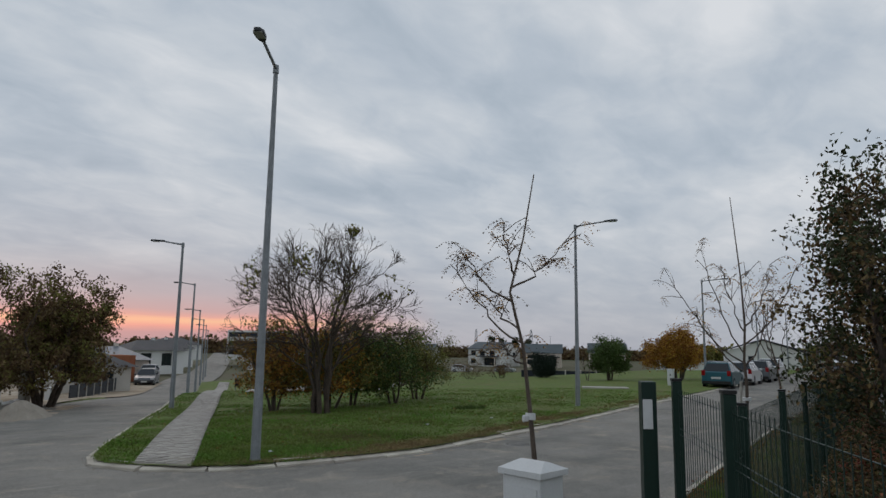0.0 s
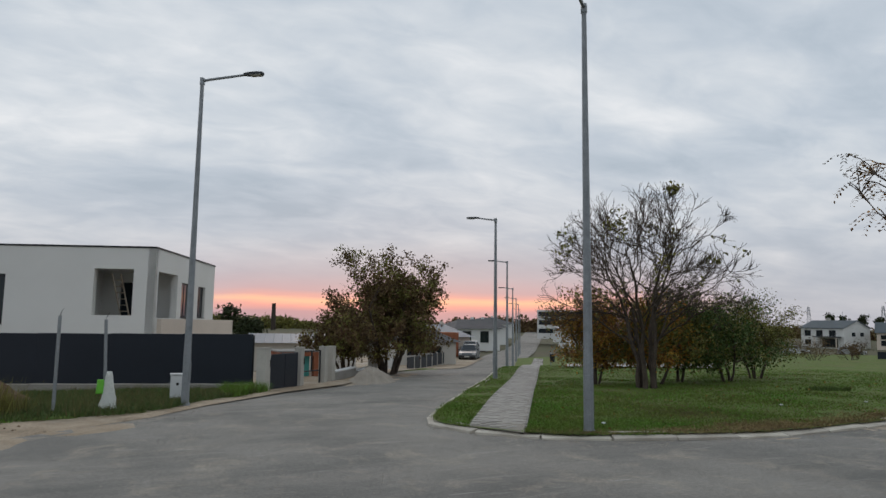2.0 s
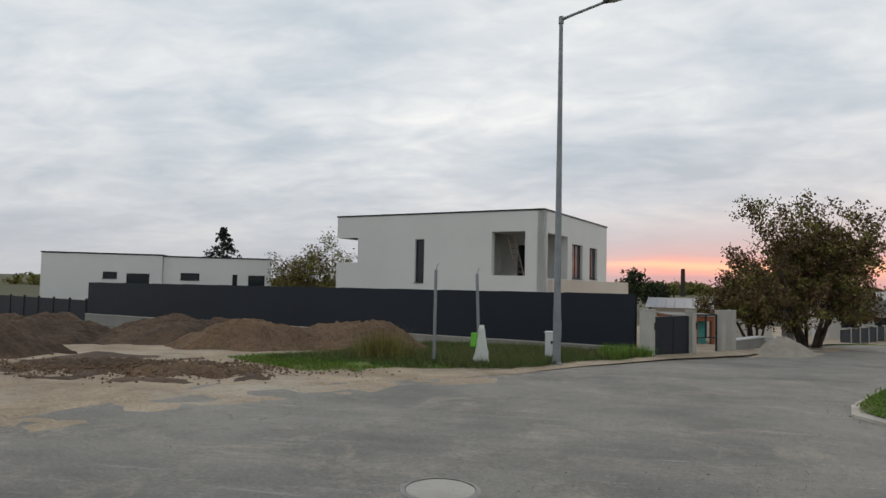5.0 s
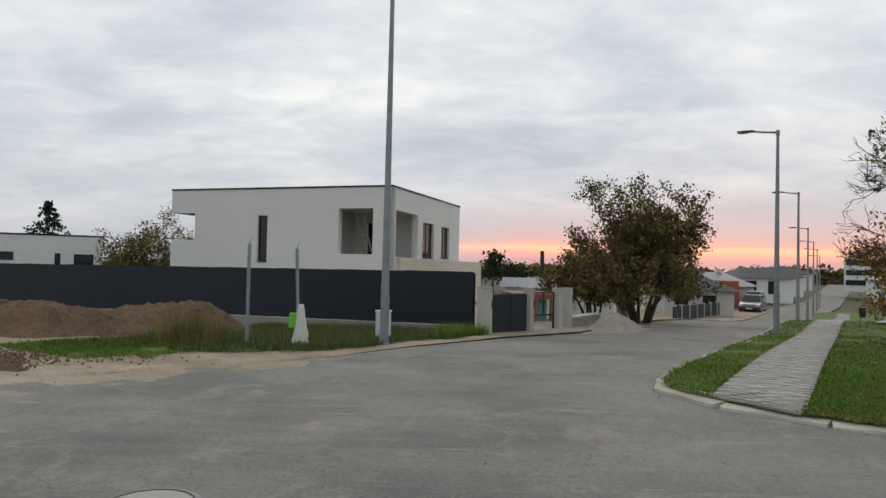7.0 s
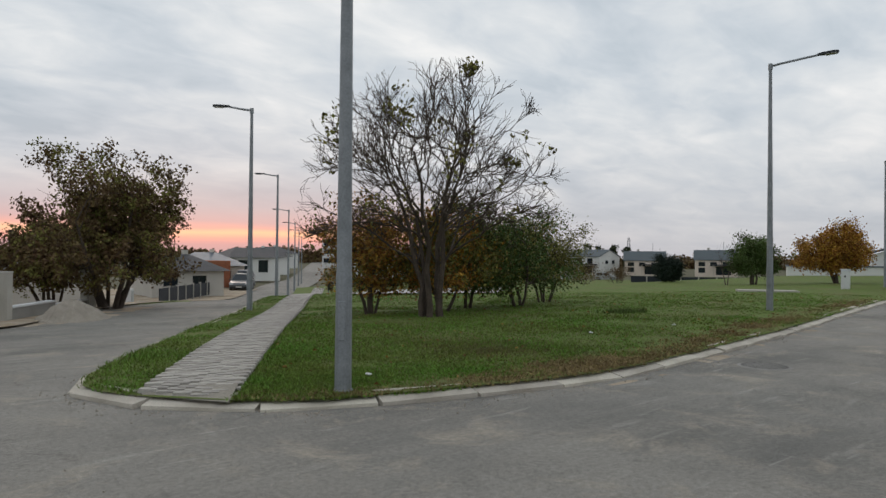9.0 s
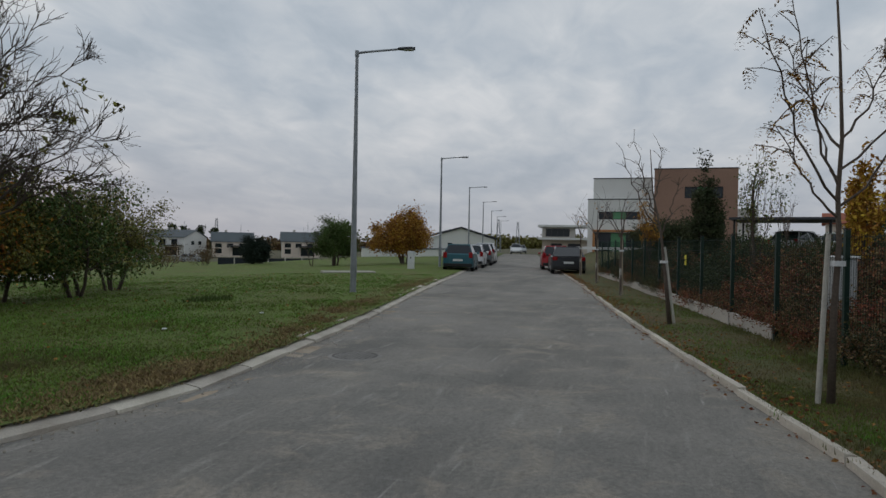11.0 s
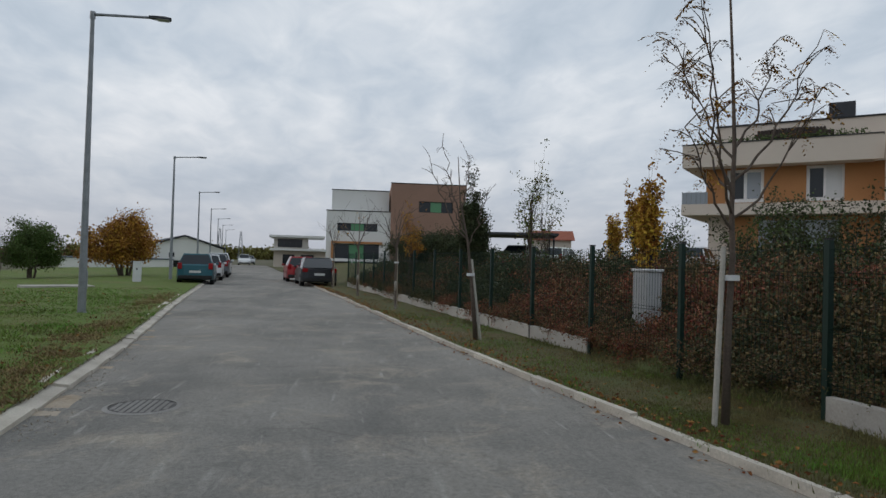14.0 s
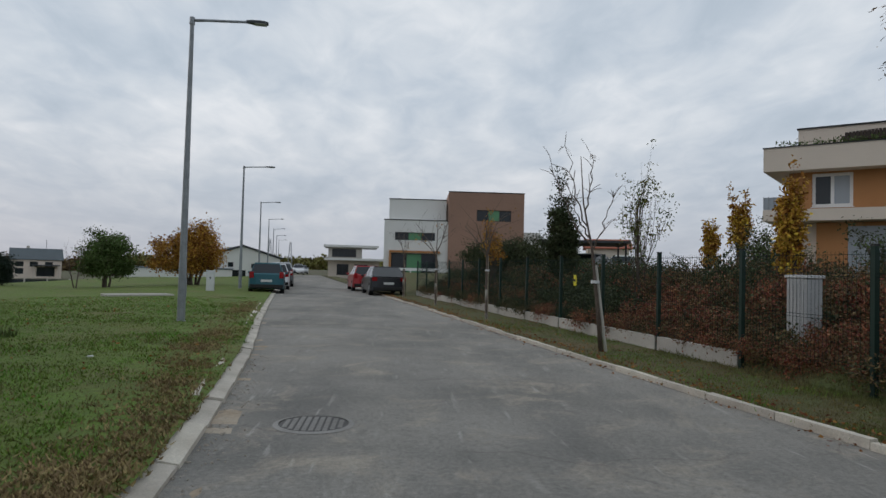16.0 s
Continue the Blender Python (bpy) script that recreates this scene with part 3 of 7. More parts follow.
def kerb_line(name, line, width, height, length, label, tilt=0.0):
    """Kerb stones laid end to end, each one its own piece."""
    pts = densify(line, 0.25)
    root = tagged(new(name), label, "kerb", kind="structure")
    rnd = random.Random(5)
    acc, start = 0.0, 0
    meshes = []
    for k in range(4):
        bm = bmesh.new()
        vs = box(bm, -length / 2 + 0.008, -width / 2, -0.2, length / 2 - 0.008, width / 2, 0.0)
        for v in bm.verts:
            if v.co.z > -0.1:
                v.co.x += rnd.uniform(-0.006, 0.006)
                v.co.z += rnd.uniform(-0.008, 0.008) - (tilt if v.co.y < 0 else 0)
                v.co.y *= 0.93
        me = bpy.data.meshes.new("kerb_stone")
        bm.to_mesh(me)
        bm.free()
        me.materials.append(M["kerb"])
        meshes.append(me)
    made = 0
    for i in range(1, len(pts)):
        acc += math.dist(pts[i], pts[i - 1])
        if acc >= length or i == len(pts) - 1:
            a, b = Vector(pts[start]), Vector(pts[i])
            mid, d = (a + b) / 2, (b - a)
            if made < 300 and d.length > 0.2:
                ob = new("kerb_stone", meshes[made % 4])
                za, zb = ground_z(a.x, a.y), ground_z(b.x, b.y)
                ob.parent = root
                ob.matrix_basis = (Matrix.Translation((mid.x, mid.y, (za + zb) / 2 + height + rnd.uniform(-0.018, 0.018)))
                                   @ Euler((rnd.uniform(-0.03, 0.03), -math.atan2(zb - za, d.length), math.atan2(d.y, d.x) + rnd.uniform(-0.03, 0.03))).to_matrix().to_4x4()
                                   @ Matrix.Diagonal((d.length / length, 1, 1, 1)))
                made += 1
            acc, start = 0.0, i


kerb_line("kerb_lawn", KERB_A[2:] + KERB_CORNER + KERB_B[:7], 0.32, 0.085, 1.0, "pale weathered concrete kerb stones round the lawn", 0.05)
kerb_line("kerb_verge", RIGHT_B[1:] + CORNER_C[:2], 0.09, 0.06, 1.0, "narrow pale concrete edging along the verge")


# ---- street lamps ----


def street_lamp(at, arm_to, h=6.7, arm=1.25, label="tall galvanised street lamp with a flat grey head"):
    a = math.degrees(math.atan2(arm_to[1], arm_to[0]))
    z = ground_z(*at) + 0.06
    e = thing("street_lamp", (at[0], at[1], z), a, label, "street lamp", "street lamps")
    bm = bmesh.new()
    tube(bm, [(0, 0, -0.1), (0, 0, 1.2), (0, 0, 1.25), (0, 0, h)], [0.088, 0.083, 0.078, 0.042], 16)
    part("pole", bm, "galv", e)
    bm = bmesh.new()
    tube(bm, [(0, 0, -0.02), (0, 0, 0.05)], [0.12, 0.10], 14)
    part("base_collar", bm, "galv", e)
    bm = boxes((0.06, -0.04, 0.55, 0.092, 0.04, 0.95), bevel=0.006)
    part("service_door", bm, "galv", e)
    bm = bmesh.new()
    tube(bm, [(0, 0, h - 0.12), (0, 0, h + 0.04)], [0.06, 0.055], 10)
    part("top_collar", bm, "galv", e)
    bm = bmesh.new()
    tube(bm, [(0, 0, h - 0.03), (0.3, 0, h + 0.0), (arm - 0.25, 0, h + 0.06)], [0.034, 0.03, 0.028], 8)
    part("arm", bm, "galv", e, smooth=True)
    bm = bmesh.new()
    prism(bm, [(arm - 0.30, -0.035), (arm - 0.16, -0.085), (arm + 0.06, -0.10), (arm + 0.18, -0.05), (arm + 0.18, 0.05), (arm + 0.06, 0.10), (arm - 0.16, 0.085), (arm - 0.30, 0.035)],
          h + 0.04, h + 0.095)
    head = part("head", bm, "lamp_head", e)
    part("lens", boxes((arm - 0.12, -0.08, h + 0.022, arm + 0.14, 0.08, h + 0.038)), "lens", head)
    return e


PERP_A = (0.851, -0.525)
street_lamp((6.24, 7.76), (-0.72, -0.69), 7.45, 1.3)
street_lamp((0.02, 14.3), PERP_A, 7.52, 1.35, label="tall galvanised street lamp beside a white meter box")
street_lamp((21.0, 10.05), (0.155, -0.988), 6.7, 1.45)
for k in range(6):
    street_lamp((42.6 + 20.4 * k, 13.73 + 3.13 * k), (0.155, -0.988), 6.6, 1.45)
for k in range(6):
    street_lamp((11.0 + 6.6 * k, 21.0 + 11.9 * k), (-0.862, 0.507), 6.1, 0.95, label="galvanised street lamp beside the paved footpath")

# ---- the white house under construction behind the dark fence ----


def frame_of(p, q):
    """Local x from p to q, y to the left of it, z up."""
    return pose(p[0], p[1], 0, 0, 0, math.degrees(math.atan2(q[1] - p[1], q[0] - p[0])))


def sized(c, k):
    """Grows or shrinks a whole thing about a point."""
    return Matrix.Translation(c) @ Matrix.Diagonal((k, k, k, 1)) @ Matrix.Translation((-c[0], -c[1], -c[2]))


def white_house():
    c, r, l = Vector((-1.38, 27.7)), Vector((1.64, 36.3)), Vector((-11.86, 30.96))
    W, D = (l - c).length, (r - c).length
    e = thing("house", (c.x, c.y, -0.35), math.degrees(math.atan2(c.y - l.y, c.x - l.x)),
              "white flat-roofed two-storey house still under construction", "house")
    # local: x along the front (0 at the corner, minus to the far end), y back; z from the ground
    z0 = 0.35
    T = 5.14
    front = Matrix.Translation((-W, 0, 0))
    bm = bmesh.new()
    wall(bm, W, 0, T, 0.3, [(W - 6.36, 1.63 + z0, W - 5.86, 3.64 + z0), (W - 2.42, 2.02 + z0, W - 0.85, 3.92 + z0), (0.0, 2.55 + z0, 1.3, 3.76 + z0)])
    bmesh.ops.transform(bm, matrix=front, verts=bm.verts)
    part("front_wall", bm, "render_white", e)
    window(e, W - 6.36, 1.63 + z0, W - 5.86, 3.64 + z0, front, mullions=0)
    bm = bmesh.new()
    wall(bm, D, 0, T, 0.3, [(0.42, 1.93 + z0, 2.94, 3.87 + z0), (3.56, 1.97 + z0, 5.08, 3.59 + z0), (6.16, 2.0 + z0, 7.43, 3.56 + z0)], y=0.0)
    sm = Matrix(((0, -1, 0, 0), (1, 0, 0, 0), (0, 0, 1, 0), (0, 0, 0, 1)))
    bmesh.ops.transform(bm, matrix=sm, verts=bm.verts)
    bmesh.ops.delete(bm, geom=[v for v in bm.verts if v.co.y < -0.001], context="VERTS")
    part("side_wall", bm, "render_white", e)
    window(e, 3.56, 1.97 + z0, 5.08, 3.59 + z0, sm, mullions=1)
    window(e, 6.16, 2.0 + z0, 7.43, 3.56 + z0, sm, mullions=1)
    bm = boxes((-W, D - 0.3, 0, -0.3, D, T), (-W, 0.3, 0, -W + 0.3, D - 0.3, 2.55 + z0), (-W, 2.8, 2.55 + z0, -W + 0.3, D - 0.3, T), (-W, 0.3, 3.76 + z0, -W + 0.3, 2.8, T))
    part("back_wall", bm, "render_white", e)
    part("roof", boxes((-W + 0.05, 0.05, T - 0.18, -0.05, D - 0.05, T - 0.1)), "roof_grey", e)
    bm = boxes((-W - 0.03, -0.03, T, 0.03, 0.3, T + 0.07), (-0.3, 0.3, T, 0.03, D + 0.03, T + 0.07), (-W - 0.03, D - 0.3, T, -0.3, D + 0.03, T + 0.07), (-W - 0.03, 0.3, T, -W + 0.3, D - 0.3, T + 0.07))
    part("roof_edge", bm, "dark_frame", e, "dark metal parapet capping")
    # the corner loggia
    zf = 1.43 + z0
    part("loggia_floor", boxes((-3.3, 0.3, zf - 0.2, -0.3, 3.4, zf)), "concrete", e)
    part("loggia_ceiling", boxes((-3.3, 0.3, 4.0 + z0, -0.3, 3.4, 4.2 + z0)), "render_white", e)
    bm = bmesh.new()
    wall(bm, 3.4, zf, 4.0 + z0, 0.2, [(1.0, zf + 0.15, 2.2, 3.55 + z0)])
    bmesh.ops.transform(bm, matrix=Matrix.Translation((-3.7, 3.4, 0)), verts=bm.verts)
    part("loggia_wall", bm, "render_white", e)
    window(e, 1.0, zf + 0.15, 2.2, 3.55 + z0, Matrix.Translation((-3.7, 3.4, 0)), mullions=1)
    bm = bmesh.new()
    wall(bm, 3.1, zf, 4.0 + z0, 0.2, [])
    bmesh.ops.transform(bm, matrix=Matrix.Translation((-3.5, 0.3, 0)) @ sm, verts=bm.verts)
    part("loggia_wall", bm, "render_white", e)
    part("loggia_parapet", boxes((-2.42, 0.05, zf - 0.02, -0.85, 0.2, 2.02 + z0 + 0.004)), "render_cream", e)
    lad = bmesh.new()
    for dx in (0, 0.35):
        tube(lad, [(-1.75 + dx, 1.6, zf), (-1.95 + dx, 0.6, 3.75 + z0)], [0.03, 0.03], 5)
    for k in range(1, 9):
        u = k / 9
        p = Vector((-1.75, 1.6, zf)).lerp(Vector((-1.95, 0.6, 3.75 + z0)), u)
        tube(lad, [p, p + Vector((0.35, 0, 0))], [0.018, 0.018], 5)
    # lower terrace box towards the street
    bm = boxes((0.0, 0.55, 0.0, 0.18, D + 3.9, 1.9 + z0), (0.18, D + 3.7, 0.0, -3.0, D + 3.9, 1.9 + z0))
    part("terrace_wall", bm, "render_cream", e)
    part("terrace_floor", boxes((-3.0, D, 1.0 + z0, 0.0, D + 3.7, 1.2 + z0)), "concrete", e)
    # left corner recess
    part("recess_floor", boxes((-W + 0.3, 0.3, 2.35 + z0, -W + 1.6, 2.8, 2.55 + z0)), "concrete", e)
    part("inner_floor", boxes((-W + 0.3, 3.7, 2.5, -3.8, D - 0.3, 2.7)), "concrete", e)
    lm = link_mesh("ladder", lad, "stake")
    lm.matrix_world = e.matrix_world = Matrix.Translation((0.13, 0.0, 0.0)) @ sized((0.8, -0.2, 1.65), 0.953) @ e.matrix_world
    tagged(lm, "wooden ladder leaning in the open corner loggia", "ladder")
    return e


white_house()


def panel_fence():
    p0, d = Vector((1.9, 18.81)), Vector((-0.955, 0.297)).normalized()
    ang = math.degrees(math.atan2(d.y, d.x))
    e = thing("panel_fence", (p0.x, p0.y, 0), ang, "anthracite metal panel fence on a low concrete plinth", "fence")
    L = 25.0
    n = 12
    for k in range(n):
        a, b = L * k / n, L * (k + 1) / n
        za = -0.03 - 0.13 * (a / L)
        part("plinth", boxes((a, -0.12, -0.95, b, 0.12, za)), "concrete", e)
        part("capping", boxes((a + 0.004, -0.14, za + 0.002, b - 0.004, 0.14, za + 0.03)), "concrete_light", e)
    k = 0
    x = 0.0
    while x < L - 0.1:
        w = min(2.05, L - x)
        za = 0.0 - 0.13 * (x / L)
        bm = bmesh.new()
        box(bm, x + 0.001, -0.025, za - 0.05, x + w - 0.001, 0.025, 1.45 - 0.006 * x)
        part("panel", bm, "anthracite", e)
        bm = bmesh.new()
        box(bm, x - 0.03, -0.086, za, x + 0.03, -0.026, 1.42 - 0.006 * x)
        part("post", bm, "dark_frame", e)
        x += w
    # the fence turns towards the next plot
    q = p0 + d * (L + 0.15)
    e2 = thing("panel_fence", (q.x, q.y, -0.55), ang - 4, "lower dark slatted fence of the neighbouring plot", "fence")
    for j in range(8):
        part("panel", boxes((j * 1.5 + 0.03, -0.02, -0.2, j * 1.5 + 1.47, 0.02, 1.02)), "anthracite", e2)
        part("post", boxes((j * 1.5 - 0.027, -0.05, -0.3, j * 1.5 + 0.027, 0.05, 1.10)), "dark_frame", e2)
    part("plinth", boxes((0, -0.09, -0.6, 12, 0.09, -0.18)), "concrete_light", e2)


panel_fence()


def low_house():
    e = thing("house", (-23.6, 36.0, -0.38), 27, "long white single-storey house with a flat dark roof edge", "house")
    # local x along the front towards the street
    def block(x0, w, zt, d, ops, y0=0.0):
        m = Matrix.Translation((x0, y0, 0))
        bm = bmesh.new()
        wall(bm, w, -0.4, zt, 0.3, ops)
        box(bm, 0, 0.3, -0.4, 0.3, d, zt)
        box(bm, w - 0.3, 0.3, -0.4, w, d, zt)
        box(bm, 0.3, d - 0.3, -0.4, w - 0.3, d, zt)
        bmesh.ops.transform(bm, matrix=m, verts=bm.verts)
        part("wall", bm, "render_white", e)
        part("roof", boxes((x0 + 0.02, y0 + 0.02, zt + 0.001, x0 + w - 0.02, y0 + d - 0.02, zt + 0.02)), "roof_grey", e)
        part("roof_edge", boxes((x0 - 0.04, y0 - 0.04, zt + 0.021, x0 + w + 0.04, y0 + d + 0.04, zt + 0.09)), "dark_frame", e)
        for o in ops:
            window(e, *o, m, mullions=0)
    block(-7.9, 6.6, 3.28, 6, [(3.3, 1.85, 4.1, 2.25), (4.6, 1.3, 5.9, 2.18)])
    block(-1.28, 6.4, 3.22, 5, [(1.0, 1.85, 2.1, 2.28), (4.6 - 0.55, 1.4, 4.6 - 0.25, 2.25), (5.0, 1.4, 6.0, 2.22)], y0=0.25)


low_house()


def gate():
    """Pillars, a solid gate leaf, a frame gate and a low garden wall along the side street."""
    ps = [(2.2, 18.55), (3.55, 20.35), (4.5, 21.15), (4.87, 21.6), (7.55, 26.0), (7.85, 26.45)]
    ang = math.degrees(math.atan2(0.81, 0.58))
    for i, p in enumerate(ps):
        g = ground_z(*p)
        e = thing("gate_pillar", (p[0], p[1], g), ang, "pale concrete gate pillar", "pillar", "gate pillars")
        w = 0.15 if i == 0 else 0.12
        if i >= 4:
            w = 0.10
        part("shaft", boxes((-w, -w, -0.3, w, w, 1.27), bevel=0.008), "concrete_light", e)
        part("cap", boxes((-w - 0.01, -w - 0.01, 1.272, w + 0.01, w + 0.01, 1.31), bevel=0.006), "concrete_light", e)
        if i < 2:
            part("bell_plate", boxes((w - 0.05, -w - 0.02, 0.75, w - 0.0, -w - 0.002, 0.95)), "black", e)
    a, b = Vector(ps[0]), Vector(ps[1])
    g = ground_z(*ps[1])
    e = thing("gate", (a.x, a.y, g), math.degrees(math.atan2(b.y - a.y, b.x - a.x)), "closed anthracite double gate between pillars", "gate")
    W = (b - a).length
    part("leaf", boxes((0.22, -0.03, 0.06, W * 0.55, 0.03, 1.14)), "anthracite", e)
    part("leaf", boxes((W * 0.55 + 0.02, -0.03, 0.06, W - 0.16, 0.03, 1.14)), "anthracite", e)
    part("post", boxes((W * 0.55 - 0.03, 0.034, 0.0, W * 0.55 + 0.03, 0.09, 1.16)), "dark_frame", e)
    a, b = Vector(ps[1]), Vector(ps[2])
    W = (b - a).length
    e = thing("gate", (a.x, a.y, g - 0.02), math.degrees(math.atan2(b.y - a.y, b.x - a.x)), "open steel gate frame without its filling", "gate")
    for s in ((0.16, -0.02, 0.05, 0.2, 0.02, 1.2), (W - 0.2, -0.02, 0.05, W - 0.16, 0.02, 1.2), (0.2, -0.02, 0.5, W - 0.2, 0.02, 0.54), (0.2, -0.02, 1.16, W - 0.2, 0.02, 1.2), (W * 0.5 - 0.02, -0.02, 0.54, W * 0.5 + 0.02, 0.02, 1.16)):
        part("bar", boxes(s), "dark_frame", e)
    a, b = Vector(ps[3]), Vector(ps[4])
    W = (b - a).length
    e = thing("garden_wall", (a.x, a.y, ground_z(*ps[4])), math.degrees(math.atan2(b.y - a.y, b.x - a.x)), "low unplastered garden wall with a white cap", "wall")
    part("block_wall", boxes((0.15, -0.1, -0.4, W * 0.52, 0.1, 0.42), (W * 0.52, -0.1, -0.4, W - 0.1, 0.1, 0.3)), "concrete", e)
    part("cap", boxes((0.15, -0.13, 0.424, W * 0.52, 0.13, 0.47), (W * 0.54, -0.13, 0.304, W - 0.1, 0.13, 0.35)), "plastic_white", e)
    # brick shell of a building behind the gate
    e = thing("brick_shell", (3.35, 23.6, -0.5), 8, "unfinished red brick outbuilding behind the gate", "building")
    bm = bmesh.new()
    wall(bm, 1.6, 0, 1.2, 0.25, [(0.9, 0.1, 1.35, 1.05)])
    part("wall", bm, "brick", e)
    part("wall", boxes((0, 0.25, 0, 0.25, 2, 1.2)), "brick", e)
    part("insulation_board", boxes((0.95, 0.26, 0.1, 1.25, 0.3, 1.05)), "turquoise", e)
    part("roof_slab", boxes((-0.03, -0.03, 1.21, 1.63, 2.03, 1.25)), "concrete", e)
    e = thing("grey_roofed_house", (4.6, 46.0, -1.55), -8, "low house with a standing-seam grey metal roof", "house")
    part("wall", boxes((0, 0, 0, 7.2, 6, 1.9)), "render_grey", e)
    bm = bmesh.new()
    vs = [(-0.4, -0.4, 1.92), (7.6, -0.4, 1.92), (7.6, 3.0, 2.52), (-0.4, 3.0, 2.52), (7.6, 6.4, 1.92), (-0.4, 6.4, 1.92)]
    vv = [bm.verts.new(v) for v in vs]
    for f in ((0, 1, 2, 3), (3, 2, 4, 5), (0, 3, 5), (1, 4, 2), (0, 5, 4, 1)):
        bm.faces.new([vv[i] for i in f])
    rf = part("roof", bm, "roof_grey", e)
    for k in range(14):
        x = -0.35 + 0.6 * k
        bm = bmesh.new()
        tube(bm, [(x, -0.4, 1.94), (x, 3.0, 2.54)], [0.025, 0.025], 4)
        part("seam", bm, "roof_grey", rf)


gate()


def heap(name, at, size, mat, label, seed, cat="heap", rough=1.0):
    """A loose heap with a ragged skirt and lumpy flanks."""
    rnd = random.Random(seed)
    n, rings = 84, 30
    verts, faces = [], []
    ox = rnd.uniform(0, 50)
    for r in range(rings + 1):
        u = r / rings
        for k in range(n):
            a = math.tau * k / n
            w = 1 + 0.28 * noise.noise((math.cos(a) * 1.3 + ox, math.sin(a) * 1.3, 1.0)) + 0.10 * noise.noise((math.cos(a) * 5 + ox, math.sin(a) * 5, 3.0))
            x, y = math.cos(a) * u * size[0] * w, math.sin(a) * u * size[1] * w
            slope = min(1.0, (1 - u) * (1.6 if rough >= 0.9 else 1.08)) ** 0.9
            h = size[2] * slope * (1 + 0.45 * noise.noise((x * 0.9 + ox, y * 0.9, 2.0)))
            h += rough * (1 - u * 0.5) * (0.10 * noise.noise((x * 3 + ox, y * 3, 5.0)) + 0.09 * noise.noise((x * 8 + ox, y * 8, 6.0)) + 0.04 * noise.noise((x * 17 + ox, y * 17, 8.0)))
            verts.append((x, y, h - 0.10 * u * u))
    for r in range(rings):
        for k in range(n):
            faces.append((r * n + k, r * n + (k + 1) % n, (r + 1) * n + (k + 1) % n, (r + 1) * n + k))
    ob = raw(name, verts, faces, mat, smooth=False)
    ob.matrix_world = pose(at[0], at[1], at[2], 0, 0, at[3] if len(at) > 3 else 0)
    return tagged(ob, label, cat)


heap("sand_heap", (6.4, 21.9, -0.33, 55), (1.5, 0.95, 0.52), "sand", "pale heap of building sand at the roadside", 3, rough=0.6)
heap("sand_heap", (10.9, 31.8, -0.75, 55), (1.3, 0.8, 0.2), "sand", "flat remains of a sand heap on grass", 4, rough=0.5)
heap("earth_heap", (-5.3, 16.2, -0.14, 15), (2.3, 1.35, 0.70), "dirt_brown", "brown heap of dug earth", 5)
heap("earth_heap", (-7.3, 15.0, -0.12, 25), (2.4, 1.3, 0.64), "dirt_brown", "brown heap of dug earth with pale crumbs", 12)
heap("earth_heap", (-9.6, 15.6, -0.12, 22), (3.6, 1.5, 0.58), "dirt", "long dark bank of dug earth", 6)
heap("earth_heap", (-13.2, 14.2, -0.1, 30), (3.0, 1.4, 0.62), "dirt", "long dark bank of dug earth", 7)
heap("earth_heap", (-11.2, 10.6, -0.02, 35), (1.9, 1.1, 0.62), "dirt", "dark heap of dug earth", 8)
heap("earth_heap", (-8.2, 10.2, 0.0, 30), (2.0, 1.1, 0.10), "dirt", "churned low spread of earth", 9, rough=0.9)
heap("earth_heap", (-6.0, 10.0, 0.0, 25), (1.8, 1.0, 0.09), "dirt_brown", "churned low spread of earth", 10, rough=0.9)

# ---- trees and shrubs ----


def branch_out(rnd, tubes, tips, start, way, length, radius, level, spec):
    """Adds a limb and, from it, the limbs of the next level."""
    n = spec["segs"][level]
    pts, rad = [Vector(start)], [radius]
    d = Vector(way).normalized()
    end_r = radius * spec["taper"]
    for i in range(n):
        d = (d + Vector((rnd.gauss(0, 1), rnd.gauss(0, 1), rnd.gauss(0, 1))) * spec["wander"] + Vector((0, 0, spec["up"][level]))).normalized()
        pts.append(pts[-1] + d * (length / n))
        rad.append(radius + (end_r - radius) * (i + 1) / n)
    tubes.append((pts, rad, level))
    last = level + 1 >= len(spec["count"]) + 0
    if last:
        tips.append((pts[-1], d, level))
        if len(pts) > 2:
            tips.append((pts[len(pts) // 2], d, level))
        return
    k = spec["count"][level]
    for j in range(k):
        u = spec["from"] + (1 - spec["from"]) * (j + rnd.uniform(0.1, 0.9)) / k
        f = u * n
        i = min(n - 1, int(f))
        p = pts[i].lerp(pts[i + 1], f - i)
        q = (pts[i + 1] - pts[i]).normalized()
        side = q.cross(Vector((rnd.gauss(0, 1), rnd.gauss(0, 1), rnd.gauss(0, 1)))).normalized()
        a = radians(rnd.uniform(*spec["angle"]))
        w = q * math.cos(a) + side * math.sin(a)
        branch_out(rnd, tubes, tips, p, w, length * rnd.uniform(*spec["shrink"]), max(0.0035, rad[i] * spec["thin"]), level + 1, spec)
    tips.append((pts[-1], d, level))


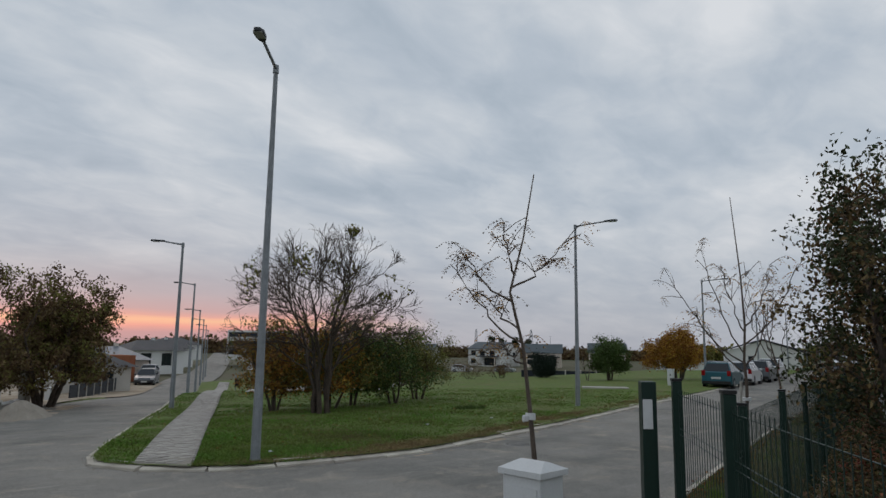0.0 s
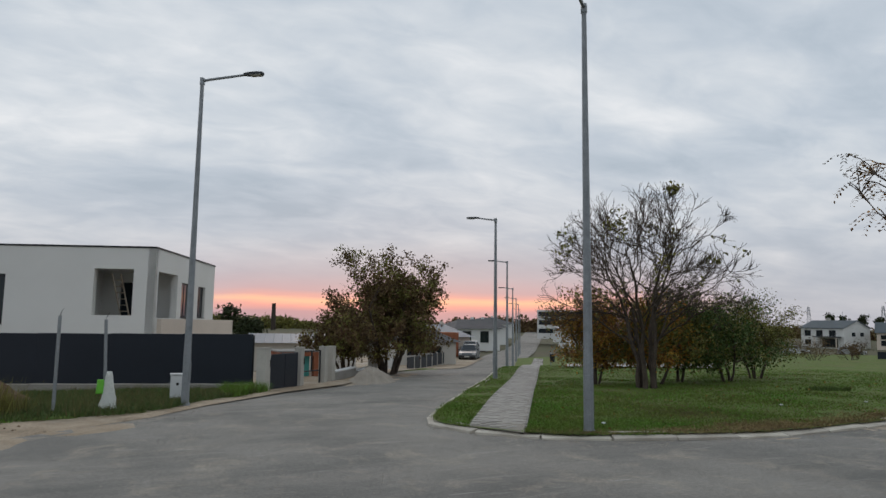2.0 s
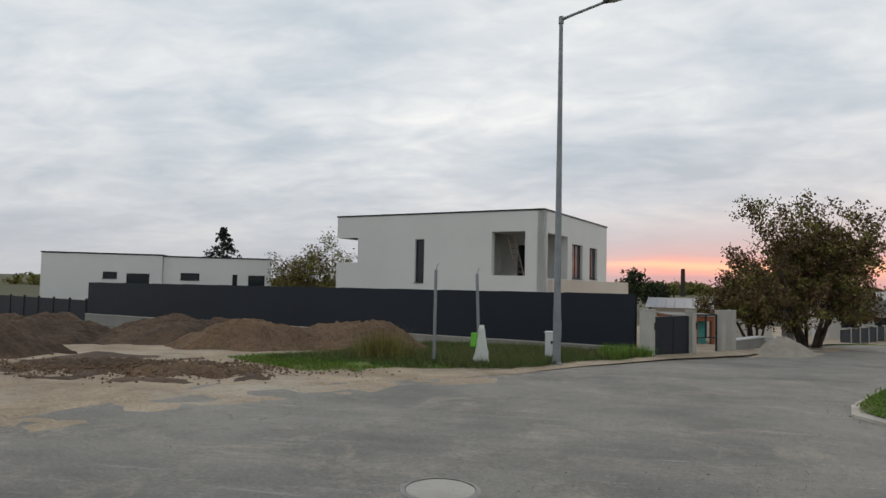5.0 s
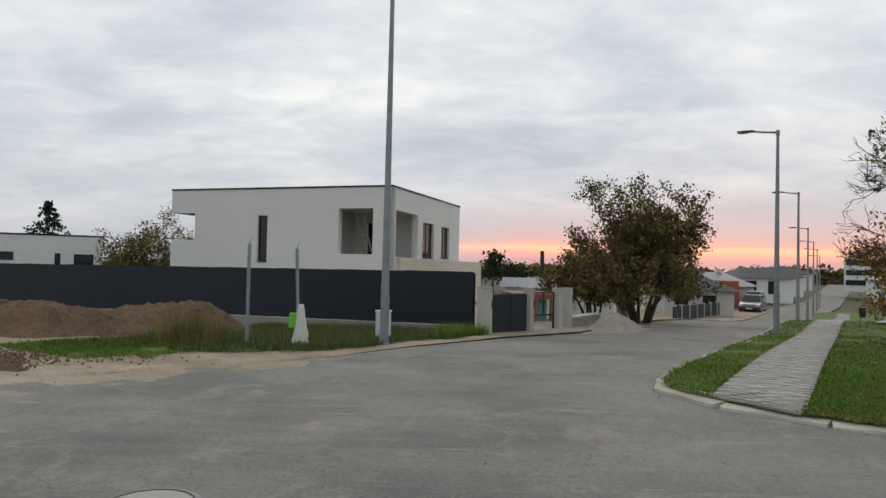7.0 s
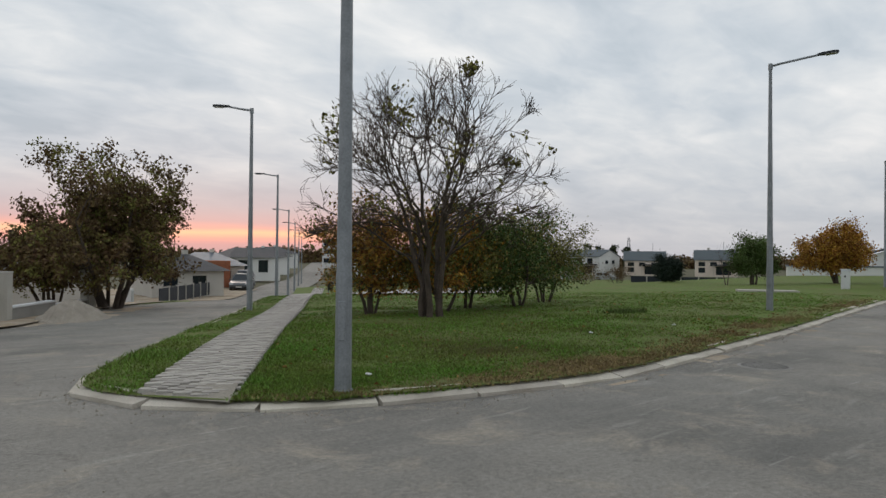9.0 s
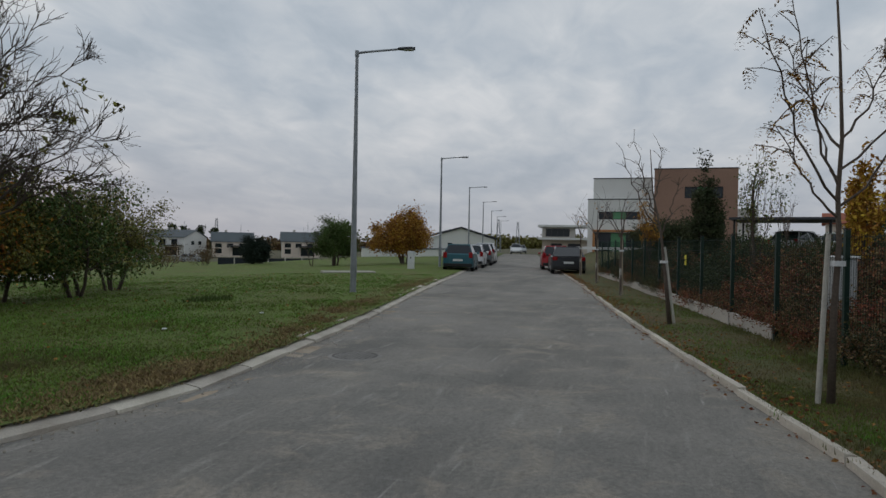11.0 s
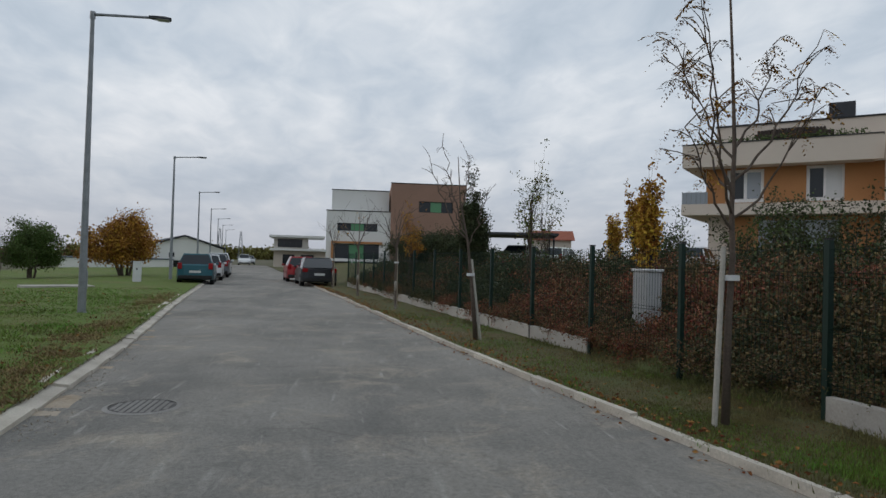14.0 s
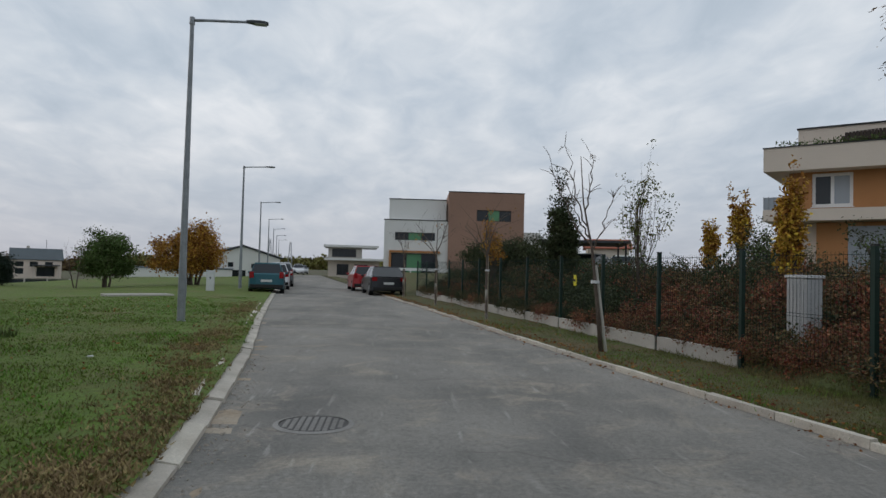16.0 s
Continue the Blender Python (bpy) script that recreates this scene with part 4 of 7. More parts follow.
def leaf_mesh(name, centres, per, spread, size, rnd, mat, parent=None, droop=0.0, label="", flat=0.0):
    """Many small folded leaves round the given places."""
    verts, faces = [], []
    for c, d in centres:
        for _ in range(per):
            p = Vector(c) + Vector((rnd.gauss(0, spread), rnd.gauss(0, spread), rnd.gauss(0, spread * 0.8) - droop * rnd.random()))
            s = size * rnd.uniform(0.6, 1.3)
            a = Vector((rnd.gauss(0, 1), rnd.gauss(0, 1), rnd.gauss(0, 1) * (1 - flat) - droop * 3)).normalized()
            b = a.cross(Vector((rnd.gauss(0, 1), rnd.gauss(0, 1), rnd.gauss(0, 1)))).normalized()
            nn = a.cross(b) * s * 0.18
            i = len(verts)
            verts += [p - a * s * 0.5, p + b * s * 0.32 + nn, p + a * s * 0.55, p - b * s * 0.32 + nn]
            faces += [(i, i + 1, i + 2), (i, i + 2, i + 3)]
    return raw(name, verts, faces, mat, parent, label)


SPECS = {
    "spread": dict(segs=[7, 6, 5, 3], count=[8, 9, 8, 0], taper=0.33, wander=0.11, up=[-0.05, 0.01, 0.01, 0.0], angle=(28, 62), shrink=(0.40, 0.62), thin=0.55, **{"from": 0.34}),
    "round": dict(segs=[6, 5, 4], count=[9, 6, 0], taper=0.3, wander=0.13, up=[0.05, 0.04, 0.02], angle=(35, 70), shrink=(0.35, 0.6), thin=0.5, **{"from": 0.25}),
    "young": dict(segs=[6, 5, 4], count=[5, 4, 0], taper=0.4, wander=0.10, up=[0.05, 0.10, 0.02], angle=(20, 45), shrink=(0.45, 0.75), thin=0.55, **{"from": 0.30}),
    "shrub": dict(segs=[5, 4], count=[5, 0], taper=0.35, wander=0.16, up=[0.04, 0.02], angle=(25, 60), shrink=(0.4, 0.7), thin=0.55, **{"from": 0.25}),
}


def to_size(tubes, tips, size, z0=0.0):
    """Brings a grown skeleton to its crown's radius and height."""
    far_r = sorted(math.hypot(p.x, p.y) for pts, _, _ in tubes for p in pts)
    top = max(p.z for pts, _, _ in tubes for p in pts)
    k, h = size[0] / far_r[int(len(far_r) * 0.95)], (size[1] - z0) / (top - z0)

    def q(p):
        f = smooth(0.0, 0.35, p.z / max(size[1], 0.1)) if z0 == 0 else smooth(z0 - 0.3, z0 + 0.3, p.z)
        kk = k + (1 - k) * (1 - f)
        r = math.hypot(p.x, p.y) * kk
        if r > size[0] * 0.85:
            kk *= (size[0] * 0.85 + size[0] * 0.3 * math.tanh((r - size[0] * 0.85) / (size[0] * 0.3))) / r
        z = p.z if p.z < z0 else z0 + (p.z - z0) * h
        if z0 == 0:
            z = max(z, min(p.z, 0.6) + 0.30 * min(r, size[0]) * (p.z > 0.25))
        return Vector((p.x * kk, p.y * kk, z))
    return [([q(p) for p in pts], r, lv) for pts, r, lv in tubes], [(q(p), d, lv) for p, d, lv in tips]


def tree(name, at, stems, spec, seed, bark, crown, label, category="tree", group="", rz=0.0, size=None):
    """stems: (offset x, y, direction, length, radius). crown: list of (material, share of tips, leaves per tip, spread, size, droop)."""
    rnd = random.Random(seed)
    e = thing(name, at, rz, label, category, group)
    tubes, tips = [], []
    for ox, oy, d, ln, r in stems:
        branch_out(rnd, tubes, tips, (ox, oy, -0.1), d, ln, r, 0, SPECS[spec])
    if size:
        tubes, tips = to_size(tubes, tips, size)
    bm = bmesh.new()
    for pts, rad, level in tubes:
        tube(bm, pts, rad, (8, 5, 4, 3)[level], cap=False)
    part("trunk", bm, bark, e, smooth=True)
    if crown:
        rnd.shuffle(tips)
        start = 0
        for mat, share, per, spread, size, droop in crown:
            n = int(len(tips) * share)
            use = [(p, d) for p, d, _ in tips[start:start + n]]
            start += n
            leaf_mesh("crown", use, int(per * 1.9), spread * 0.85, size * 0.66, rnd, mat, e, droop)
    return e


def gz(x, y, lift=0.06):
    return ground_z(x, y) + lift


def fan(rnd, n, tilt, length, radius, ring=0.15):
    out = []
    for k in range(n):
        a = math.tau * (k + rnd.uniform(-0.3, 0.3)) / n
        t = rnd.uniform(*tilt)
        out.append((math.cos(a) * ring, math.sin(a) * ring, (math.cos(a) * t, math.sin(a) * t, 1.0), length * rnd.uniform(0.85, 1.1), radius * rnd.uniform(0.75, 1.15)))
    return out


# the bare many-stemmed tree on the lawn
def domed_tree(at, radius, top, seed, label):
    """Several trunks from one base whose limbs spread into a wide round dome of fine twigs."""
    rnd = random.Random(seed)
    e = thing("bare_tree", at, 25, label, "tree")
    mid = Vector((0, 0, top * 0.50))
    bm = bmesh.new()

    def shake(k):
        return Vector((rnd.gauss(0, k), rnd.gauss(0, k), rnd.gauss(0, k)))

    def held(p):
        q = p - mid
        k = math.sqrt((q.x ** 2 + q.y ** 2) / radius ** 2 + (q.z / (top - mid.z)) ** 2)
        return mid + q * (rnd.uniform(0.95, 1.06) / k) if k > 1.06 else p

    def bent(a, b, way, n, sway):
        c = (a + b) * 0.5 + way * (b - a).length * 0.2
        return [a * (1 - i / n) ** 2 + c * 2 * (i / n) * (1 - i / n) + b * (i / n) ** 2 + shake(sway) * (0 < i < n) for i in range(n + 1)]

    tips = []
    stems = 6
    for s in range(stems):
        a0 = math.tau * s / stems + rnd.uniform(-0.25, 0.25)
        out = Vector((math.cos(a0), math.sin(a0), 0))
        head = out * rnd.uniform(0.5, 1.5) + Vector((0, 0, top * rnd.uniform(0.60, 0.80)))
        stem = bent(out * 0.24 + Vector((0, 0, -0.15)), head, Vector((0, 0, 0.6)) - out * 0.7, 10, 0.03)
        r1 = rnd.uniform(0.07, 0.095)
        tube(bm, stem, [r1 - (r1 - 0.02) * (i / 10) ** 0.8 for i in range(11)], 8, cap=False)
        for k in range(9):
            i0 = min(10, 3 + int(k * 0.85 + rnd.random()))
            p = stem[i0]
            a = a0 + rnd.gauss(0, 0.85)
            el = radians(rnd.uniform(-22, 30) if k < 5 else rnd.uniform(20, 80))
            goal = mid + Vector((math.cos(a) * math.cos(el) * radius, math.sin(a) * math.cos(el) * radius, math.sin(el) * (top - mid.z))) * rnd.uniform(0.74, 0.95)
            limb = bent(p, goal, Vector((0, 0, 0.75 if el < 0.3 else 0.1)) + shake(0.25), 9, 0.04)
            r0 = 0.030 * rnd.uniform(0.65, 1.1) * (1.15 - 0.05 * i0)
            tube(bm, limb, [r0 - (r0 - 0.0075) * i / 9 for i in range(10)], 5, cap=False)
            for m in range(13):
                i = rnd.randint(2, 9)
                d = (limb[i] - limb[i - 1]).normalized()
                w = (d + shake(0.55) + Vector((0, 0, 0.2))).normalized()
                br = bent(limb[i], held(limb[i] + w * rnd.uniform(0.35, 0.95)), d, 4, 0.025)
                tube(bm, br, [0.0095, 0.0085, 0.0075, 0.0065, 0.005], 3, cap=False)
                for n in range(6):
                    q = br[rnd.randint(1, 4)]
                    w2 = (w + shake(0.5) + Vector((0, 0, 0.3))).normalized()
                    t = held(q + w2 * rnd.uniform(0.15, 0.42))
                    tube(bm, [q, (q + t) / 2 + shake(0.02), t], [0.0058, 0.005, 0.004], 3, cap=False)
                    tips.append((t, w2))
    part("trunk", bm, "bark", e, smooth=True)
    few = [q for q in tips if noise.noise(q[0] * 0.9 + Vector((3.0, 0, 0))) > 0.40]
    leaf_mesh("leaves", few, 3, 0.05, 0.11, rnd, "leaf_olive", e, 0.05)
    return e


domed_tree((12.5, 14.08, gz(12.5, 14.08)), 3.15, 5.9, 21, "large nearly bare autumn tree with several trunks from one base")
# golden and green undergrowth behind it
R = random.Random(12)
tree("tree", (12.3, 16.4, gz(12.3, 16.4)), fan(R, 4, (0.2, 0.6), 2.6, 0.05, 0.1), "round", 22, "bark", [("leaf_rust", 0.5, 17, 0.2, 0.13, 0.15), ("leaf_olive", 0.25, 15, 0.2, 0.12, 0.15), ("leaf_gold", 0.2, 15, 0.2, 0.12, 0.15)],
     "rust-brown and olive young maple behind the bare tree", size=(1.3, 3.0))
tree("tree", (13.9, 15.4, gz(13.9, 15.4)), fan(R, 3, (0.1, 0.4), 2.9, 0.05, 0.08), "round", 23, "bark", [("leaf_gold", 0.4, 15, 0.19, 0.13, 0.15), ("leaf_olive", 0.55, 17, 0.2, 0.13, 0.15)],
     "young maple turning gold beside the bare tree", size=(1.3, 3.5))
tree("tree", (15.6, 16.3, gz(15.6, 16.3)), fan(R, 4, (0.15, 0.5), 2.7, 0.05, 0.1), "round", 24, "bark", [("leaf_green", 0.6, 18, 0.22, 0.14, 0.2), ("leaf_olive", 0.35, 16, 0.22, 0.13, 0.2)],
     "dense dark green young tree on the lawn", size=(1.6, 3.3))
tree("tree", (17.0, 15.6, gz(17.0, 15.6)), fan(R, 4, (0.2, 0.6), 2.3, 0.045, 0.1), "round", 25, "bark", [("leaf_green", 0.7, 18, 0.22, 0.14, 0.25), ("leaf_olive", 0.25, 16, 0.22, 0.13, 0.2)],
     "dense dark green young tree on the lawn", size=(1.6, 2.9))
tree("tree", (19.6, 16.9, gz(19.6, 16.9)), fan(R, 6, (0.15, 0.45), 2.6, 0.04, 0.15), "round", 26, "bark", [("leaf_olive", 0.9, 13, 0.17, 0.095, 0.1)],
     "thin-leaved olive shrub with bare outer twigs", "shrub", size=(1.65, 3.3))
# dark brown tree by the garden wall
R = random.Random(13)
tree("tree", (8.3, 25.9, gz(8.3, 25.9, 0.0)), fan(R, 8, (0.2, 0.8), 3.9, 0.085, 0.25), "round", 27, "bark",
     [("leaf_brown", 0.66, 20, 0.16, 0.17, 0.14), ("leaf_olive", 0.3, 17, 0.16, 0.17, 0.14)], "dark brown autumn tree with drooping leaves at the roadside", size=(2.4, 5.5))
tree("tree", (6.8, 27.4, gz(6.8, 27.4, 0.0)), fan(R, 5, (0.2, 0.8), 3.0, 0.06, 0.2), "round", 29, "bark",
     [("leaf_brown", 0.6, 13, 0.15, 0.16, 0.12), ("leaf_olive", 0.25, 12, 0.15, 0.16, 0.12)], "lower dark brown tree beside the taller one", size=(1.9, 3.6))
# tree behind the white house, and the spruce
R = random.Random(14)
tree("tree", (-15.8, 37.8, -1.0), fan(R, 5, (0.2, 0.7), 4.4, 0.10, 0.25), "round", 28, "bark", [("leaf_olive", 0.6, 12, 0.24, 0.2, 0.05), ("leaf_brown", 0.3, 10, 0.24, 0.2, 0.05)],
     "olive and brown tree behind the white house", size=(2.6, 5.7))


def spruce(at, h, r, seed, label):
    rnd = random.Random(seed)
    e = thing("spruce", at, 0, label, "tree")
    bm = bmesh.new()
    tube(bm, [(0, 0, -0.1), (0, 0, h)], [0.12, 0.015], 6)
    part("trunk", bm, "bark", e)
    pts = []
    z = h * 0.12
    while z < h:
        rr = r * (1 - z / h) ** 0.9
        for k in range(max(4, int(9 * rr / r) + 3)):
            a = rnd.uniform(0, math.tau)
            for u in (0.35, 0.6, 0.8, 1.0):
                pts.append(((math.cos(a) * rr * u, math.sin(a) * rr * u, z - 0.25 * rr * u + rnd.uniform(-0.08, 0.08)), None))
        z += h * 0.045
    leaf_mesh("crown", pts, 9, 0.10, 0.22, rnd, "needle", e, 0.05)
    return e


spruce((-27.4, 46.5, -1.6), 7.2, 4.0, 31, "dark green spruce behind the low white house")
R = random.Random(15)
tree("tree", (44.0, 21.3, gz(44.0, 21.3)), fan(R, 4, (0.15, 0.55), 3.0, 0.08, 0.12), "round", 32, "bark", [("leaf_green", 0.95, 20, 0.2, 0.17, 0.05)],
     "round dark green tree at the lawn's far edge", size=(1.35, 3.15))
tree("tree", (42.6, 22.3, gz(42.6, 22.3)), fan(R, 2, (0.1, 0.5), 3.2, 0.04, 0.1), "young", 36, "bark", [], "thin bare tree beside the green one", size=(1.1, 3.2))
tree("tree", (47.5, 17.6, gz(47.5, 17.6)), fan(R, 6, (0.2, 0.7), 4.0, 0.09, 0.25), "round", 33, "bark", [("leaf_gold", 0.75, 17, 0.24, 0.2, 0.05), ("leaf_rust", 0.22, 14, 0.24, 0.2, 0.05)],
     "round golden-leaved autumn tree by the parked cars", size=(2.05, 3.95))
tree("shrub", (46.5, 28.6, gz(46.5, 28.6) - 0.3), fan(R, 7, (0.2, 0.6), 2.2, 0.05, 0.3), "round", 34, "bark", [("needle", 0.95, 18, 0.2, 0.16, 0.05)],
     "large dark evergreen bush before the row houses", "shrub", size=(1.05, 2.3))
for k, (bx, by, br) in enumerate(((41.0, 32.0, 1.3), (38.0, 34.0, 1.1), (43.5, 31.0, 1.0), (35.5, 34.5, 0.9))):
    tree("shrub", (bx, by, gz(bx, by)), fan(R, 5, (0.3, 0.8), br, 0.03, 0.2), "shrub", 50 + k, "bark", [("leaf_brown", 0.9, 18, 0.2, 0.12, 0.0)],
         "leafless brown bush at the edge of the lawn", "shrub", "bushes at the lawn's edge")


def young_tree(at, h, crotch, seed, crown, lean=(0.02, 0.0), stake=True, label="young staked street tree with few autumn leaves", limbs=5, spread=0.42, guard=True, rad=0.032, reach=1.0, guard_top=0.8):
    rnd = random.Random(seed)
    e = thing("young_tree", (at[0], at[1], gz(*at, 0.05)), 0, label, "tree", "young street trees")
    tubes, tips = [], []
    top = Vector((0, 0, crotch))
    tubes.append(([Vector((0, 0, -0.1)), top * 0.5 + Vector((0.02, 0.01, 0)), top], [rad * 1.15, rad, rad * 0.85], 0))
    for k in range(limbs):
        a = math.tau * (k + rnd.uniform(-0.3, 0.3)) / limbs
        t = spread * rnd.uniform(0.5, 1.4) * (0.15 if k == 0 else 1)
        branch_out(rnd, tubes, tips, top - Vector((0, 0, rnd.uniform(0, 0.35) * (0 if k == 0 else 1))), (math.cos(a) * t, math.sin(a) * t, 1), (h - crotch) * rnd.uniform(0.75, 1.0), rad * 0.55, 1, SPECS["young"])
    tubes, tips = to_size(tubes, tips, (reach, h), crotch)

    def slant(p):
        return Vector((p[0] + lean[0] * p[2], p[1] + lean[1] * p[2], p[2]))
    tubes, tips = [([slant(p) for p in pts], r, lv) for pts, r, lv in tubes], [(slant(p), d, lv) for p, d, lv in tips]
    bm = bmesh.new()
    for pts, r, level in tubes:
        tube(bm, pts, r, (8, 6, 4, 3)[level], cap=False)
    part("trunk", bm, "bark_young", e, smooth=True)
    rnd.shuffle(tips)
    start = 0
    for mat, share, per, sp, size, droop in crown:
        n = int(len(tips) * share)
        leaf_mesh("crown", [(p, d) for p, d, _ in tips[start:start + n]], per, sp, size, rnd, mat, e, droop)
        start += n
    if stake:
        bm = bmesh.new()
        tube(bm, [(0.22, -0.06, -0.2), slant((0.045, -0.02, 1.75))], [0.026, 0.024], 8)
        part("stake", bm, "stake", e)
        bm = bmesh.new()
        tube(bm, [slant((0.03, -0.01, 1.3)), slant((0.03, -0.01, 1.35))], [0.06, 0.06], 10)
        part("tie", bm, "plastic_white", e)
        if guard:
            bm = bmesh.new()
            tube(bm, [(0.0, 0.0, -0.05), slant((0.012, 0.006, guard_top * 0.5)), slant((0.015, 0.008, guard_top))], [0.036, 0.033, 0.033], 10)
            part("trunk_guard", bm, "tree_guard", e)
    return e


def feathered(name, spots, rnd, mat, parent, size=0.04):
    """Drooping feathery leaves: small leaflets in two rows along a hanging stalk."""
    verts, faces = [], []
    for p in spots:
        for _ in range(rnd.randint(2, 4)):
            a = rnd.uniform(0, math.tau)
            d = Vector((math.cos(a), math.sin(a), rnd.uniform(-0.5, 0.25)))
            side = Vector((-math.sin(a), math.cos(a), 0))
            ln = rnd.uniform(0.10, 0.19)
            for j in range(6):
                u = (j + 1) / 6
                c = Vector(p) + d * ln * u - Vector((0, 0, 0.09 * u * u))
                for sg in (-1, 1):
                    if rnd.random() < 0.2:
                        continue
                    k = size * rnd.uniform(0.7, 1.25)
                    w = (side * sg + d * 0.5 + Vector((0, 0, rnd.uniform(-0.9, -0.1)))).normalized() * k
                    t = d.normalized() * k * 0.26
                    i = len(verts)
                    verts += [c, c + w * 0.5 + t, c + w, c + w * 0.5 - t]
                    faces += [(i, i + 1, i + 2), (i, i + 2, i + 3)]
    return raw(name, verts, faces, mat, parent)


def vase_tree(at, trunk, limbs, seed, label, mats, rad=0.03, leafy=0.75, stake=None):
    """A young street tree: a slim stem, a few long limbs that sweep out and up, short twigs and hanging leaves.
    trunk: points; limbs: (height on the stem, tip); stake: foot and head of a pale post beside the stem."""
    rnd = random.Random(seed)
    e = thing("young_tree", (at[0], at[1], gz(*at, 0.05)), 0, label, "tree", "young street trees")
    bm = bmesh.new()
    pts = [Vector(p) for p in trunk]
    n = len(pts)
    zt = pts[-1].z
    tube(bm, pts, [max(0.006, rad * (1.15 - 1.02 * (max(p.z, 0) / zt) ** 0.8)) for p in pts], 10)
    ends = []

    def stem_at(z):
        for p, q in zip(pts, pts[1:]):
            if q.z >= z:
                return p.lerp(q, (z - p.z) / (q.z - p.z))
        return pts[-1]

    for z0, tip in limbs:
        a, b = stem_at(z0), Vector(tip)
        line = []
        for i in range(11):
            u = i / 10
            w = u ** 0.75
            line.append(Vector((a.x + (b.x - a.x) * w, a.y + (b.y - a.y) * w, a.z + (b.z - a.z) * u ** 1.1)) + Vector((rnd.gauss(0, 0.02), rnd.gauss(0, 0.02), 0)) * (i > 0))
        r0 = rad * 0.40
        tube(bm, line, [r0 * (1 - 0.75 * i / 10) for i in range(11)], 6, cap=False)
        ends.append(line[-1])
        for k in range(8):
            i = rnd.randint(4, 10)
            d = (line[i] - line[i - 1]).normalized()
            w = (d * 0.7 + Vector((rnd.gauss(0, 0.6), rnd.gauss(0, 0.6), rnd.gauss(0.1, 0.3)))).normalized()
            ln = rnd.uniform(0.12, 0.36)
            mid = line[i] + w * ln * 0.5 + Vector((0, 0, 0.02))
            end = line[i] + w * ln
            tube(bm, [line[i], mid, end], [0.006, 0.005, 0.0035], 4, cap=False)
            if rnd.random() < leafy:
                ends.append(end)
                if rnd.random() < 0.5:
                    ends.append(mid)
    part("trunk", bm, "bark_young", e, smooth=True)
    rnd.shuffle(ends)
    start = 0
    for mat, share in mats:
        m = int(len(ends) * share + 0.5)
        if m:
            feathered("leaves", ends[start:start + m], rnd, mat, e)
        start += m
    if stake:
        bm = bmesh.new()
        tube(bm, [Vector(stake[0]), Vector(stake[1])], [0.027, 0.023], 10)
        part("stake", bm, "tree_guard", e, "pale weathered stake")
        bm = bmesh.new()
        z = stake[1][2] - 0.28
        c = stem_at(z)
        tube(bm, [c - Vector((0, 0, 0.025)), c + Vector((0, 0, 0.025))], [rad + 0.035, rad + 0.035], 12)
        part("tie", bm, "plastic_white", e, "white fabric tie")
    return e


vase_tree((5.58, 1.19), [(0, 0, -0.1), (-0.03, 0.02, 0.7), (-0.08, 0.06, 1.4), (-0.15, 0.10, 2.1), (-0.27, 0.19, 2.7), (-0.17, 0.08, 3.3), (-0.07, 0.0, 4.05)],
          [(2.6, (-0.28, 1.0, 3.35)), (2.15, (-0.3, 0.92, 2.95)), (2.75, (0.2, -0.2, 3.25)), (2.9, (-0.32, 0.25, 3.5)), (1.9, (-0.2, 0.35, 2.15)), (2.3, (-0.15, 0.65, 2.75))], 61,
          "young street tree with a crooked stem and hanging brown leaves", [("leaf_rust", 0.5), ("leaf_gold", 0.3), ("leaf_brown", 0.2)], rad=0.034, leafy=0.9)
e = thing("trunk_tie", (5.5, 1.25, gz(5.5, 1.25, 0.05) + 1.36), 0, "white cloth tied round the young tree's stem", "tie")
bm = bmesh.new()
tube(bm, [(0, 0, -0.035), (0.004, 0, 0.035)], [0.058, 0.054], 12)
part("band", bm, "plastic_white", e)
part("knot", boxes((-0.13, -0.02, -0.05, -0.05, 0.02, 0.02), bevel=0.01), "plastic_white", e)
vase_tree((10.92, 0.81), [(0, 0, -0.1), (0.0, -0.01, 0.9), (0.0, -0.04, 1.5), (0.0, -0.02, 1.95), (0.02, -0.05, 2.5), (0.03, -0.02, 3.3), (0.0, 0.08, 4.7)],
          [(1.9, (-1.0, 0.85, 3.45)), (2.05, (-0.35, 0.48, 3.8)), (2.2, (0.15, -1.0, 3.7)), (1.85, (-0.3, -0.62, 2.9)), (2.4, (0.35, 0.4, 3.6)), (2.5, (0.1, -0.5, 3.5)), (1.75, (-0.3, 0.55, 2.6)), (2.1, (0.7, 0.1, 3.4))], 62,
          "young street tree with long limbs, hanging golden leaves and a stake", [("leaf_rust", 0.5), ("leaf_gold", 0.22), ("leaf_yellow", 0.12), ("leaf_brown", 0.16)], rad=0.035, leafy=0.9,
          stake=((-0.02, 0.12, -0.2), (0.0, 0.05, 1.6)))
vase_tree((17.15, 1.9), [(0, 0, -0.1), (0.0, 0.1, 0.9), (0.0, 0.2, 1.75), (0.0, 0.36, 2.5), (0.0, 0.42, 3.3)],
          [(1.8, (0.1, 0.95, 3.3)), (2.1, (-0.1, 0.7, 3.45)), (1.9, (0.2, 0.62, 2.9)), (2.3, (0.0, 0.2, 3.35)), (1.7, (-0.2, -0.1, 2.7))], 63,
          "leaning, nearly bare young street tree with a pale stake", [("leaf_brown", 0.12)], rad=0.04, leafy=0.3, stake=((0.0, -0.1, -0.2), (0.0, 0.12, 1.45)))
young_tree((24.15, 2.9), 3.4, 1.9, 64, [("leaf_rust", 0.08, 3, 0.1, 0.06, 0.1)], limbs=5, spread=0.5, reach=0.9)
